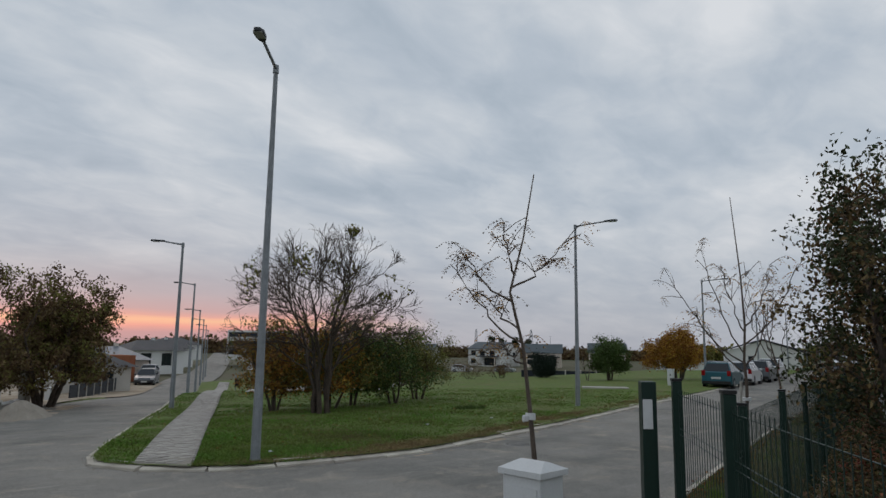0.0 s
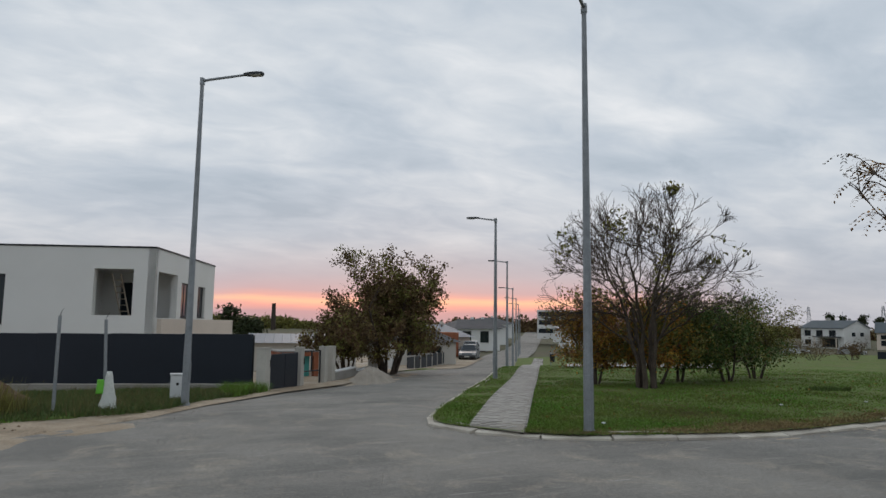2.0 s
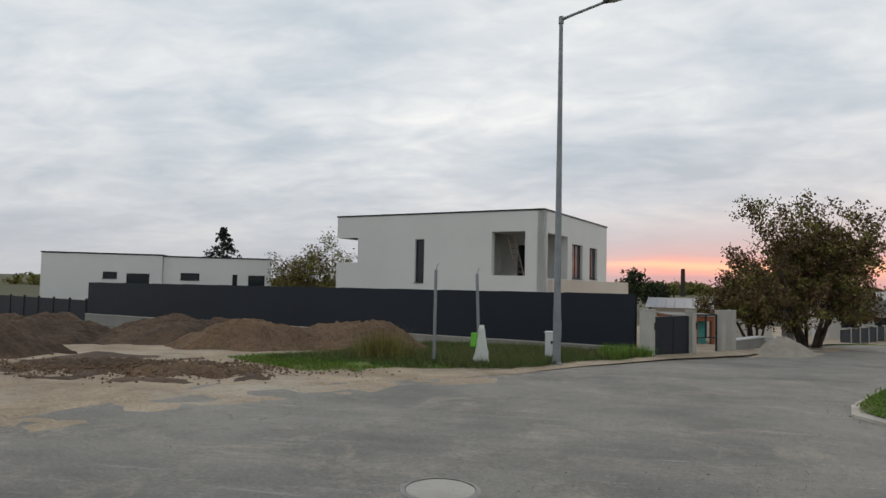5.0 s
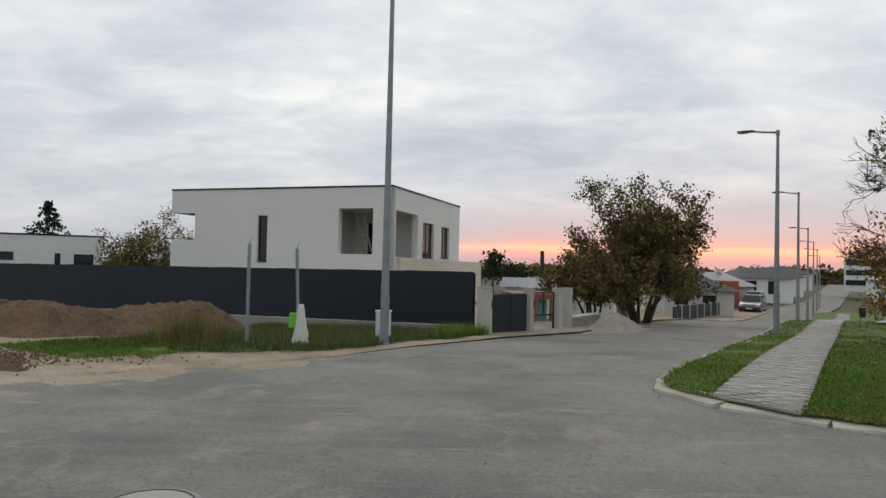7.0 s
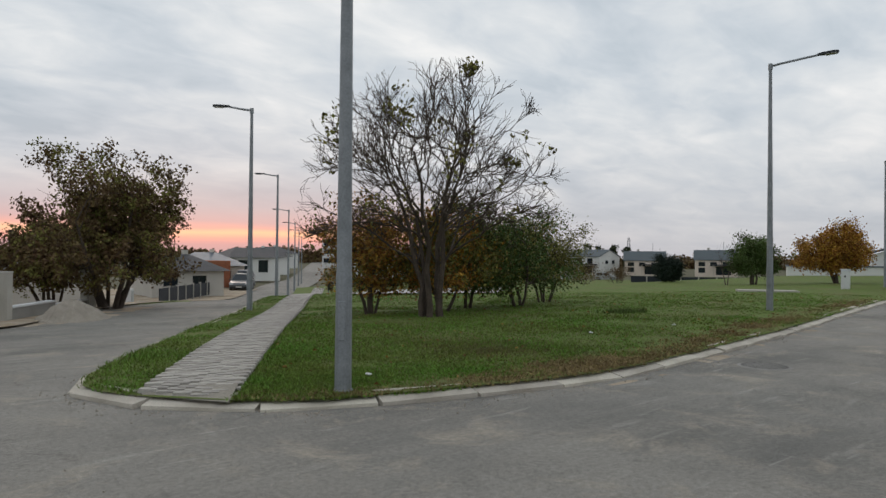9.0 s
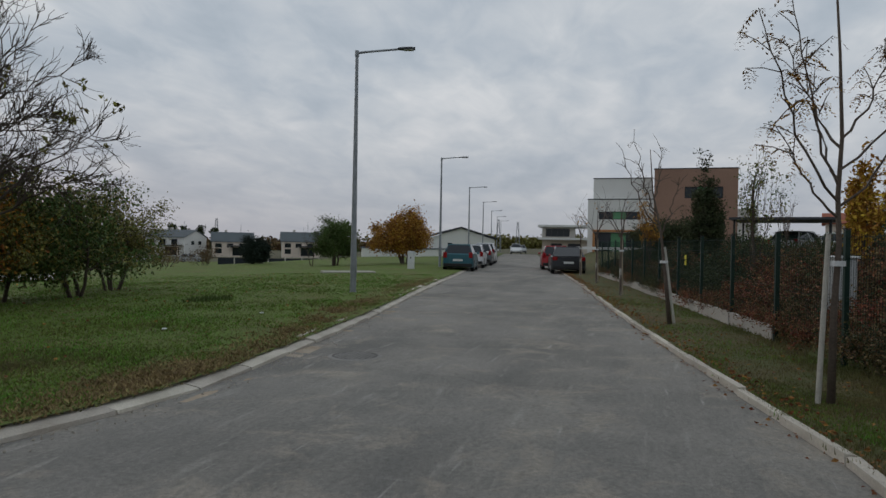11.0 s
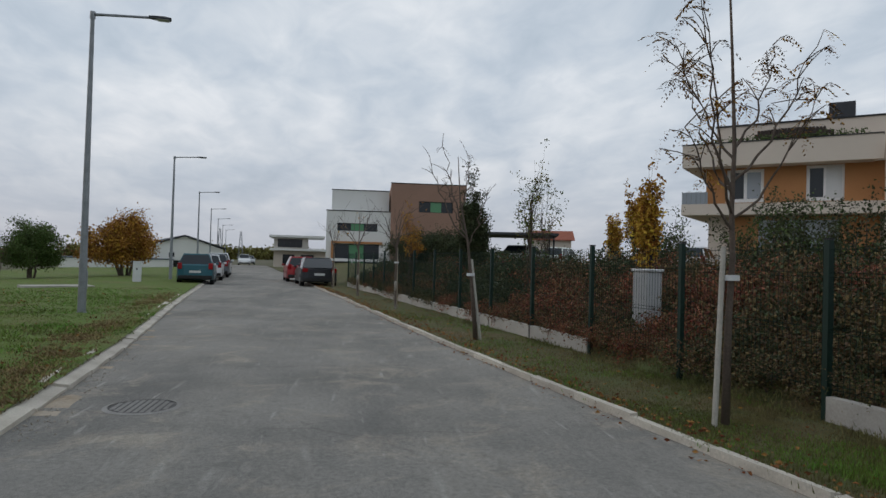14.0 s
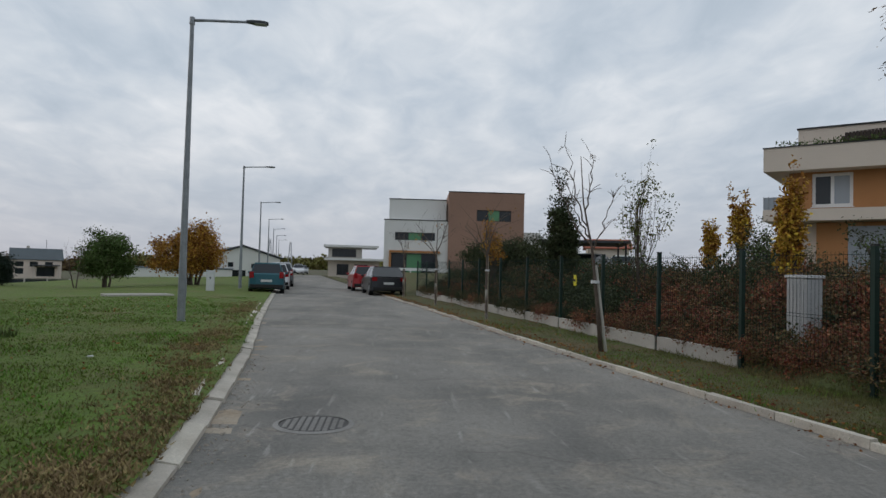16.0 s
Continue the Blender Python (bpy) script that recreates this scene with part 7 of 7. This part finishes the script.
def manhole(at, r, label, mat="iron", studded=True):
    e = thing("manhole_cover", (at[0], at[1], ground_z(*at)), 0, label, "manhole")
    bm = bmesh.new()
    n = 28
    for k in range(n):
        a, b = math.tau * k / n, math.tau * (k + 1) / n
        v = [bm.verts.new((math.cos(t) * q, math.sin(t) * q, z)) for t, q, z in ((a, r * 1.12, 0.003), (b, r * 1.12, 0.003), (b, r * 0.97, 0.012), (a, r * 0.97, 0.012))]
        bm.faces.new(v)
    part("rim", bm, "concrete", e)
    bm = bmesh.new()
    tube(bm, [(0, 0, -0.03), (0, 0, 0.007)], [r * 0.95, r * 0.95], 28)
    part("lid", bm, mat, e)
    if not studded:
        return e
    bm = bmesh.new()
    st = 0.058
    for i in range(-7, 8):
        for j in range(-7, 8):
            x, y = i * st, j * st
            if math.hypot(x, y) < r * 0.86:
                box(bm, x - 0.019, y - 0.019, 0.0072, x + 0.019, y + 0.019, 0.0115)
    tagged(part("studs", bm, "concrete", e), kind="stuff")
    return e


manhole((-0.40, 5.05), 0.29, "round concrete-filled manhole cover in the asphalt", "concrete_light", False)
manhole((11.92, 6.08), 0.31, "round studded cast-iron manhole cover in the asphalt")
# white utility box on the verge corner
e = thing("utility_box", (4.4, 0.45, gz(4.4, 0.45, 0.03)), -2, "white plastic utility box with a pitched lid", "utility box")
e.scale = (1.0, 1.0, 1.14)
part("plinth", boxes((-0.18, -0.21, -0.1, 0.18, 0.21, 0.12), bevel=0.005), "concrete", e)
part("body", boxes((-0.17, -0.2, 0.122, 0.17, 0.2, 0.90), bevel=0.008), "plastic_white", e)
part("door", boxes((-0.182, -0.17, 0.18, -0.172, 0.17, 0.82)), "plastic_white", e)
bm = bmesh.new()
v = [bm.verts.new(q) for q in ((-0.2, -0.23, 0.902), (0.2, -0.23, 0.902), (0.2, 0.23, 0.902), (-0.2, 0.23, 0.902), (-0.2, -0.23, 0.945), (0.2, -0.23, 0.945), (0.2, 0.23, 0.945), (-0.2, 0.23, 0.945), (-0.03, -0.14, 1.0), (0.03, 0.14, 1.0), (-0.03, 0.14, 1.0), (0.03, -0.14, 1.0))]
for f in ((3, 2, 1, 0), (0, 1, 5, 4), (1, 2, 6, 5), (2, 3, 7, 6), (3, 0, 4, 7), (4, 5, 11, 8), (5, 6, 9, 11), (6, 7, 10, 9), (7, 4, 8, 10), (8, 11, 9, 10)):
    bm.faces.new([v[i] for i in f])
part("lid", bm, "plastic_white", e)
part("latch", boxes((-0.192, -0.06, 0.60, -0.184, 0.06, 0.625)), "plastic_grey", e)


def pedestal(at, rz, w, d, h, label):
    e = thing("meter_pedestal", (at[0], at[1], at[2]), rz, label, "utility box")
    part("body", boxes((-w / 2, -d / 2, -0.15, w / 2, d / 2, h), bevel=0.008), "plastic_white", e)
    part("cap", boxes((-w / 2 - 0.015, -d / 2 - 0.015, h + 0.001, w / 2 + 0.015, d / 2 + 0.015, h + 0.04), bevel=0.006), "plastic_white", e)
    part("door", boxes((-w / 2 + 0.04, -d / 2 - 0.012, h * 0.35, w / 2 - 0.04, -d / 2 - 0.002, h - 0.08)), "plastic_white", e)
    part("lock", boxes((-0.03, -d / 2 - 0.02, h * 0.62, 0.03, -d / 2 - 0.013, h * 0.72)), "black", e)
    return e


pedestal((-0.15, 15.6, lot_z(-0.15, 15.6)), 0, 0.32, 0.22, 0.62, "white electricity meter box in the grass by the lamp")
pedestal((38.2, 14.1, gz(38.2, 14.1)), -80, 0.36, 0.26, 0.95, "white electricity pedestal on the lawn")
for at, top, lean in (((-2.36, 13.0), 1.92, 0.0), ((-1.5, 13.45), 1.87, -0.09)):
    e = thing("steel_post", (at[0], at[1], lot_z(*at)), 0, "bare galvanised sign post standing in the weeds", "post", "steel posts")
    bm = bmesh.new()
    tube(bm, [(0, 0, -0.2), (lean, 0, top)], [0.032, 0.032], 10)
    part("tube", bm, "galv", e)
    bm = bmesh.new()
    tube(bm, [(lean, 0, top), (lean + 0.03, 0, top + 0.1), (lean + 0.06, 0.02, top + 0.14)], [0.006, 0.005, 0.004], 4)
    part("wire", bm, "dark_frame", e)
# sack hung on the post
e = thing("plastic_sack", (-1.5, 13.37, lot_z(-1.5, 13.37)), 0, "crumpled white and green plastic sack tied to a post", "bag")
rnd = random.Random(9)


def sack(z0, z1, w0, w1, off, mat, nm):
    bm = bmesh.new()
    rings = []
    for i in range(9):
        u = i / 8
        z = z0 + (z1 - z0) * u
        w = w0 + (w1 - w0) * u ** 0.8
        rings.append([bm.verts.new((off + math.cos(a) * w * (1 + 0.3 * noise.noise((a * 1.7, z * 5, 2.0))), -0.04 + math.sin(a) * w * 0.6 * (1 + 0.3 * noise.noise((a * 2.1, z * 4, 5.0))), z)) for a in [math.tau * k / 14 for k in range(14)]])
    for r, s in zip(rings, rings[1:]):
        for k in range(14):
            bm.faces.new((r[k], r[(k + 1) % 14], s[(k + 1) % 14], s[k]))
    bm.faces.new(rings[0][::-1])
    bm.faces.new(rings[-1])
    return part(nm, bm, mat, e, smooth=True)


sack(-0.05, 0.82, 0.21, 0.05, 0.05, "bag", "bag")
sack(0.38, 0.66, 0.09, 0.06, -0.10, "bag_green", "green_print")

# concrete slab, bin and scraps on the lawn
e = thing("concrete_slab", (32.3, 15.2, gz(32.3, 15.2, 0.08)), -55, "pale concrete cover slab flush in the lawn", "slab")
part("slab", boxes((-1.2, -0.5, -0.1, 1.2, 0.5, 0.07), bevel=0.01), "concrete_light", e)
e = thing("litter_bin", (22.6, 36.2, gz(22.6, 36.2)), 0, "small black litter bin by the footpath", "bin")
bm = bmesh.new()
tube(bm, [(0, 0, 0.25), (0, 0, 0.75)], [0.15, 0.18], 12)
part("bucket", bm, "black", e)
bm = bmesh.new()
tube(bm, [(0.0, 0.2, -0.1), (0.0, 0.2, 0.9)], [0.03, 0.03], 8)
part("post", bm, "galv", e)
for k, (x, y) in enumerate(((6.86, 8.24), (12.4, 9.4), (15.0, 9.3))):
    bm = bmesh.new()
    bmesh.ops.create_icosphere(bm, subdivisions=2, radius=0.038)
    for v in bm.verts:
        v.co *= 1 + 0.7 * noise.noise(v.co * 20 + Vector((k * 3.1, 0, 0)))
        v.co.z *= 0.35
    ob = link_mesh("paper_scrap", bm, "plastic_white")
    ob.matrix_world = pose(x, y, gz(x, y, 0.13), 0, 0, 40 * k)
    tagged(ob, "crumpled white paper scrap in the grass", "litter", "paper scraps")
e = thing("warning_tag", (*behind(13.0, -0.05), 1.2), FANG, "small yellow warning tag on the mesh fence", "sign")
part("plate", boxes((-0.07, -0.004, -0.12, 0.07, 0.004, 0.12)), "yellow_tag", e)
part("bar", boxes((-0.045, 0.0045, -0.03, 0.045, 0.006, 0.03)), "black", e)

# ---- grass, weeds, leaves and stones, past counting ----


def tufts(name, spots, h, w, mat, label, seed, blades=3, lean=0.6):
    """Grass as many thin blades at the given places (x, y, z, size)."""
    rnd = random.Random(seed)
    verts, faces = [], []
    for x, y, z, s in spots:
        for _ in range(blades):
            a = rnd.uniform(0, math.tau)
            hh = h * s * rnd.uniform(0.55, 1.25)
            dx, dy = math.cos(a), math.sin(a)
            px, py = x + rnd.gauss(0, 0.03), y + rnd.gauss(0, 0.03)
            l = rnd.uniform(0.1, lean) * hh
            b = rnd.uniform(0, math.tau)
            i = len(verts)
            verts += [(px - dx * w, py - dy * w, z), (px + dx * w, py + dy * w, z), (px + math.cos(b) * l, py + math.sin(b) * l, z + hh)]
            faces.append((i, i + 1, i + 2))
    return tagged(raw(name, verts, faces, mat), label, "grass", kind="stuff")


PATH_O, PATH_D = Vector((4.9, 8.47)), Vector((0.507, 0.862)).normalized()
PATH_N = Vector((PATH_D.y, -PATH_D.x))


def on_path(x, y):
    d = Vector((x, y)) - PATH_O
    return abs(d.dot(PATH_N)) < 0.47 and d.dot(PATH_D) > -0.6


def spots_in(outline, n, seed, focus, reach, lift, keep=None, power=1.6):
    rnd = random.Random(seed)
    out = []
    tries = 0
    while len(out) < n and tries < n * 14:
        tries += 1
        r = reach * rnd.random() ** power
        a = rnd.uniform(0, math.tau)
        x, y = focus[0] + math.cos(a) * r, focus[1] + math.sin(a) * r
        if not inside((x, y), outline) or (keep and not keep(x, y)):
            continue
        out.append((x, y, ground_z(x, y) + lift, 0.7 + 0.6 * noise.noise((x * 0.5, y * 0.5, 4.0)) + 0.25))
    return out


near_lawn = KERB_A[2:] + KERB_CORNER + KERB_B[:6] + [(40.0, 40.0), (22.0, 40.0)]


def lush(x, y):
    return not on_path(x, y) and (y - (6.4 + 0.15 * (x - 8)) > 1.1 + 0.7 * noise.noise((x, y, 8.0)) or x < 6.2 or noise.noise((x * 0.9, y * 0.9, 6.0)) > 0.12)


tufts("lawn_grass", spots_in(near_lawn, 64000, 1, (6.5, 8.5), 26, 0.075, lush, 1.0), 0.05, 0.011, "blade", "short green lawn grass", 1, 3, 1.5)
tufts("lawn_grass", spots_in(near_lawn, 17000, 2, (9.5, 9.0), 18, 0.075, lambda x, y: not on_path(x, y), 1.2), 0.045, 0.009, "dry_blade", "dry yellowed grass at the lawn's edge", 2, 3, 1.5)
tufts("clover_clump", [(x + R.gauss(0, 0.25), y + R.gauss(0, 0.12), gz(x, y, 0.08), 1.0) for x, y in ((17.2, 11.8), (16.9, 12.0)) for _ in range(60)], 0.12, 0.02, "leaf_green", "dark broad-leaved weed clumps in the lawn", 3)
R = random.Random(41)
straw = []
for (ax, ay), (bx, by), n, wide in (((7.0, 7.25), (11.6, 7.25), 2600, 0.24), ((11.5, 7.5), (15.5, 8.0), 700, 0.2), ((15.0, 8.2), (19.5, 8.75), 1100, 0.22), ((5.2, 7.9), (6.8, 7.4), 300, 0.15), ((20.0, 9.0), (30.0, 10.4), 900, 0.25)):
    for _ in range(n):
        t = R.gauss(0.5, 0.27)
        x, y = ax + (bx - ax) * t + R.gauss(0, 0.1), ay + (by - ay) * t + R.gauss(0, wide)
        if inside((x, y), near_lawn) and not on_path(x, y):
            straw.append((x, y, gz(x, y, 0.085), R.uniform(0.6, 1.2)))
tufts("lawn_grass", straw, 0.035, 0.014, "straw", "worn straw-coloured grass beside the kerb", 31, 4, 1.6)
foot = []
for _ in range(5200):
    x, y = behind(R.uniform(-4.6, 9.5), R.gauss(0.0, 0.2))
    foot.append((x, y, max(bank_height(x, y), gz(x, y, 0.04)), R.uniform(0.5, 1.2)))
tufts("verge_grass", foot, 0.06, 0.007, "dry_blade", "dry grass along the foot of the fence", 32)
near_verge = verge_outline
tufts("verge_grass", spots_in(near_verge, 20000, 4, (11.0, 0.4), 18, 0.035, None, 1.1), 0.05, 0.006, "dry_blade", "thin dry grass on the verge", 4)
tufts("verge_grass", spots_in(near_verge, 15000, 5, (9.0, 0.4), 16, 0.035, lambda x, y: noise.noise((x * 0.6, y * 0.9, 2.0)) > -0.1, 1.1), 0.055, 0.006, "blade", "green grass on the verge", 5)

weed_zone = [(-5.6, 11.9), (-3.0, 11.9), (-1.2, 12.5), (-0.35, 13.4), (0.35, 15.0), (2.3, 18.0), (2.0, 18.7), (-4.0, 19.8), (-4.8, 15.5)]
weed_bed = sheet("weed_bed", weed_zone, 0.8, 0.06, "grass_soil", "weedy green strip before the panel fence", rough=0.03, height=lot_height, edge_step=0.4, feather=0.008)
tufts("weeds", [(x, y, z + lot_height(x, y), s) for x, y, z, s in spots_in(weed_zone, 13000, 6, (-1.2, 14.6), 7, 0.05, None, 0.7)], 0.11, 0.010, "leaf_green", "low green weeds before the panel fence", 6, 3, 1.5)
tufts("weeds", [(x, y, z + lot_height(x, y), s) for x, y, z, s in spots_in(weed_zone, 3500, 7, (-1.2, 14.6), 7, 0.05, None, 0.7)], 0.2, 0.006, "dry_blade", "dry seed stalks among the weeds", 7, 2, 0.6)
tufts("weeds", [(x, y, lot_z(x, y), 1.0) for x, y in [(R.uniform(1.0, 2.4), R.uniform(16.4, 18.2)) for _ in range(900)] if inside((x, y), weed_zone)], 0.3, 0.01, "blade", "tall weeds by the gate pillar", 8, 3, 0.9)
tufts("weeds", [(-3.5 + R.gauss(0, 0.28), 13.2 + R.gauss(0, 0.25), lot_z(-3.5, 13.2), R.uniform(0.6, 1.4)) for _ in range(500)], 0.5, 0.008, "leaf_olive", "bushy weed clump at the edge of the plot", 9, 3, 0.5)
green_strip = [(9.6, 27.6), (12.4, 32.4), (15.0, 36.6), (12.0, 37.0), (8.6, 31.0)]
sheet("grass_strip", green_strip, 1.2, 0.07, "grass_soil", "green grass strip before the bungalow", rough=0.03, edge_step=0.8, feather=0.008)
lot_grass = [(-6.4, 12.0), (-5.2, 11.2), (-4.0, 10.6), (-2.8, 11.8), (-4.0, 13.4), (-5.8, 12.9)]
sheet("grass_strip", lot_grass, 0.8, 0.075, "grass_soil", "thin grass between the earth heaps", rough=0.04, height=lot_height, edge_step=0.4, feather=0.008)
tufts("weeds", [(x, y, z + lot_height(x, y), s) for x, y, z, s in spots_in(lot_grass, 3500, 10, (-4.6, 12.0), 3, 0.06, None, 0.7)], 0.06, 0.009, "blade", "thin weeds between the earth heaps", 10)
rnd = random.Random(20)
clods, cf = [], []


def pebble(x, y, z, s, verts, faces):
    i = len(verts)
    for dx, dy, dz in ((1, 0, 0), (-1, 0, 0), (0, 1, 0), (0, -1, 0), (0, 0, 0.8), (0, 0, -0.6)):
        k = s * rnd.uniform(0.7, 1.3)
        verts.append((x + dx * k + rnd.gauss(0, s * 0.15), y + dy * k + rnd.gauss(0, s * 0.15), z + dz * k))
    for f in ((0, 2, 4), (2, 1, 4), (1, 3, 4), (3, 0, 4), (2, 0, 5), (1, 2, 5), (3, 1, 5), (0, 3, 5)):
        faces.append(tuple(i + q for q in f))


churned = [(-9.8, 9.4), (-7.9, 8.4), (-6.3, 8.5), (-4.5, 9.0), (-4.1, 9.9), (-5.0, 11.1), (-6.8, 11.8), (-9.2, 12.0)]
sheet("churned_soil", churned, 0.35, 0.03, "dirt", "churned brown soil with wheel ruts", rough=0.10, height=lot_height, edge_step=0.2, feather=0.012)
for _ in range(3600):
    along, off = rnd.gauss(0, 1.55), rnd.gauss(0, 0.55)
    x, y = -6.9 + along * 0.88 - off * 0.47, 10.0 + along * 0.30 + off * 0.88
    if inside((x, y), lot_outline):
        pebble(x, y, lot_z(x, y) + rnd.uniform(0.0, 0.06), rnd.uniform(0.010, 0.042) * rnd.uniform(0.4, 1.1), clods, cf)
tagged(raw("earth_clods", clods, cf, "dirt_brown"), "loose brown earth clods on the plot", "earth", kind="stuff")
peb, pf = [], []
edge = densify(LEFT_C[2:12], 0.1)
for _ in range(1100):
    x, y = rnd.choice(edge)
    x, y = x + rnd.gauss(0.15, 0.35), y + rnd.gauss(-0.1, 0.3)
    pebble(x, y, ground_z(x, y) + 0.01, rnd.uniform(0.004, 0.013), peb, pf)
for _ in range(900):
    x, y = rnd.gauss(1.6, 1.6), rnd.gauss(4.2, 1.6)
    pebble(x, y, ground_z(x, y) + 0.004, rnd.uniform(0.004, 0.010), peb, pf)
for _ in range(700):
    x, y = rnd.choice(densify(KERB_A[6:] + KERB_CORNER + KERB_B[:3], 0.1))
    x, y = x - abs(rnd.gauss(0.1, 0.2)), y - abs(rnd.gauss(0.2, 0.15))
    pebble(x, y, ground_z(x, y) + 0.004, rnd.uniform(0.005, 0.016), peb, pf)
tagged(raw("road_grit", peb, pf, "sand"), "pale grit and pebbles along the road edges", "gravel", kind="stuff")
edge = densify(RIGHT_B[2:11], 0.08)
lv = []
for _ in range(2600):
    x, y = rnd.choice(edge)
    y += rnd.gauss(-0.12, 0.14) if rnd.random() < 0.8 else rnd.uniform(-1.4, 0.3)
    lv.append(((x, y, ground_z(x, y) + (0.075 if y < 1.1 + 0.165 * (x - 8.9) else 0.012)), None))
tagged(leaf_mesh("fallen_leaves", lv, 1, 0.012, 0.045, rnd, "leaf_litter", flat=0.9), "small fallen rust-brown leaves along the edging", "leaves", kind="stuff")
lv = [((x, y, gz(x, y, 0.12)), None) for x, y in ((rnd.uniform(6, 30), rnd.uniform(7.5, 18)) for _ in range(350)) if inside((x, y), near_lawn)]
tagged(leaf_mesh("fallen_leaves", lv, 1, 0.02, 0.06, rnd, "leaf_litter", flat=0.9), "scattered fallen leaves on the lawn", "leaves", kind="stuff")

# dust and dirt washed over the asphalt at the plot's edge
for k, zone in enumerate(([(-6.1, 5.0), (-5.0, 5.3), (-4.2, 7.2), (-2.4, 9.2), (-0.8, 11.0), (-0.9, 11.9), (-3.4, 9.7), (-5.4, 7.8)],
                          [(3.6, 18.9), (4.6, 19.4), (7.2, 21.6), (9.6, 25.6), (9.0, 26.2), (6.2, 22.6), (4.4, 20.6)],
                          [(3.72, 9.9), (3.95, 8.9), (4.4, 8.15), (4.62, 8.3), (4.3, 8.8), (4.12, 9.5), (4.2, 10.1)],
                          [(7.9, 6.6), (9.1, 6.38), (10.6, 6.42), (12.6, 6.75), (12.6, 7.1), (10.5, 6.8), (9.1, 6.74), (8.0, 6.84)],
                          [(14.0, 7.0), (16.5, 7.35), (20.0, 7.95), (24.0, 8.65), (24.0, 8.95), (20.0, 8.28), (16.5, 7.68), (14.0, 7.3)])):
    sheet("washed_dirt", zone, 0.35, 0.0, "sand_dirt", "thin sandy dirt washed over the asphalt", rough=0.028, edge_step=0.15, feather=0.008)

# ---- footpath of small pavers, laid last ----
root = tagged(new("footpath"), "narrow footpath of weathered grey concrete pavers", "path", kind="structure")
PW, PL, COLS = 0.178, 0.105, 5
rnd = random.Random(30)
meshes = []
for k in range(4):
    bm = bmesh.new()
    box(bm, -PL / 2 + 0.002, -PW / 2 + 0.002, -0.05, PL / 2 - 0.002, PW / 2 - 0.002, 0.0)
    for v in bm.verts:
        if v.co.z > -0.01:
            v.co.x *= 0.98
            v.co.y *= 0.975
            v.co.z += rnd.uniform(-0.003, 0.003)
    me = bpy.data.meshes.new("paver")
    bm.to_mesh(me)
    bm.free()
    me.materials.append(M["paver"])
    meshes.append(me)
pang = math.atan2(PATH_D.y, PATH_D.x)
rest_v, rest_f = [], []
bed = []
for r in range(570):
    for c in range(COLS):
        v = (c - (COLS - 1) / 2) * PW + (0.045 if r % 2 else -0.045)
        u = r * PL + 0.06 - v * 0.42
        p = PATH_O + PATH_D * u + PATH_N * v
        z = ground_z(p.x, p.y) + 0.145 - 0.06 * smooth(0.5, -0.3, u) + rnd.uniform(-0.004, 0.004)
        if r < 60:
            ob = new("paver", meshes[(r * 3 + c) % 4])
            ob.parent = root
            ob.matrix_basis = Matrix.Translation((p.x, p.y, z)) @ Euler((rnd.gauss(0, 0.012), rnd.gauss(0, 0.012), pang + rnd.gauss(0, 0.01))).to_matrix().to_4x4()
        else:
            i = len(rest_v)
            hx, hy = PATH_D * (PL / 2 - 0.006), PATH_N * (PW / 2 - 0.006)
            for dz in (-0.05, 0.0):
                for s1, s2 in ((-1, -1), (1, -1), (1, 1), (-1, 1)):
                    q = p + hx * s1 + hy * s2
                    rest_v.append((q.x, q.y, z + dz))
            rest_f += [tuple(i + q for q in f) for f in ((4, 7, 6, 5), (0, 1, 5, 4), (1, 2, 6, 5), (2, 3, 7, 6), (3, 0, 4, 7))]
ob = raw("pavers_beyond", rest_v, rest_f, "paver", root)
ob["kind"] = "stuff"
me = ob.data
me.flip_normals()
bv, bf = [], []
for r in range(121):
    u = -0.12 + r * 0.5
    for s in (-0.45, 0.45):
        p = PATH_O + PATH_D * (u - s * 0.42) + PATH_N * s
        bv.append((p.x, p.y, ground_z(p.x, p.y) + 0.138 - 0.062 * smooth(0.5, -0.3, u)))
    if r:
        i = 2 * r
        bf.append((i - 2, i, i + 1, i - 1))
raw("bedding", bv, bf, "joint", root).data.flip_normals()
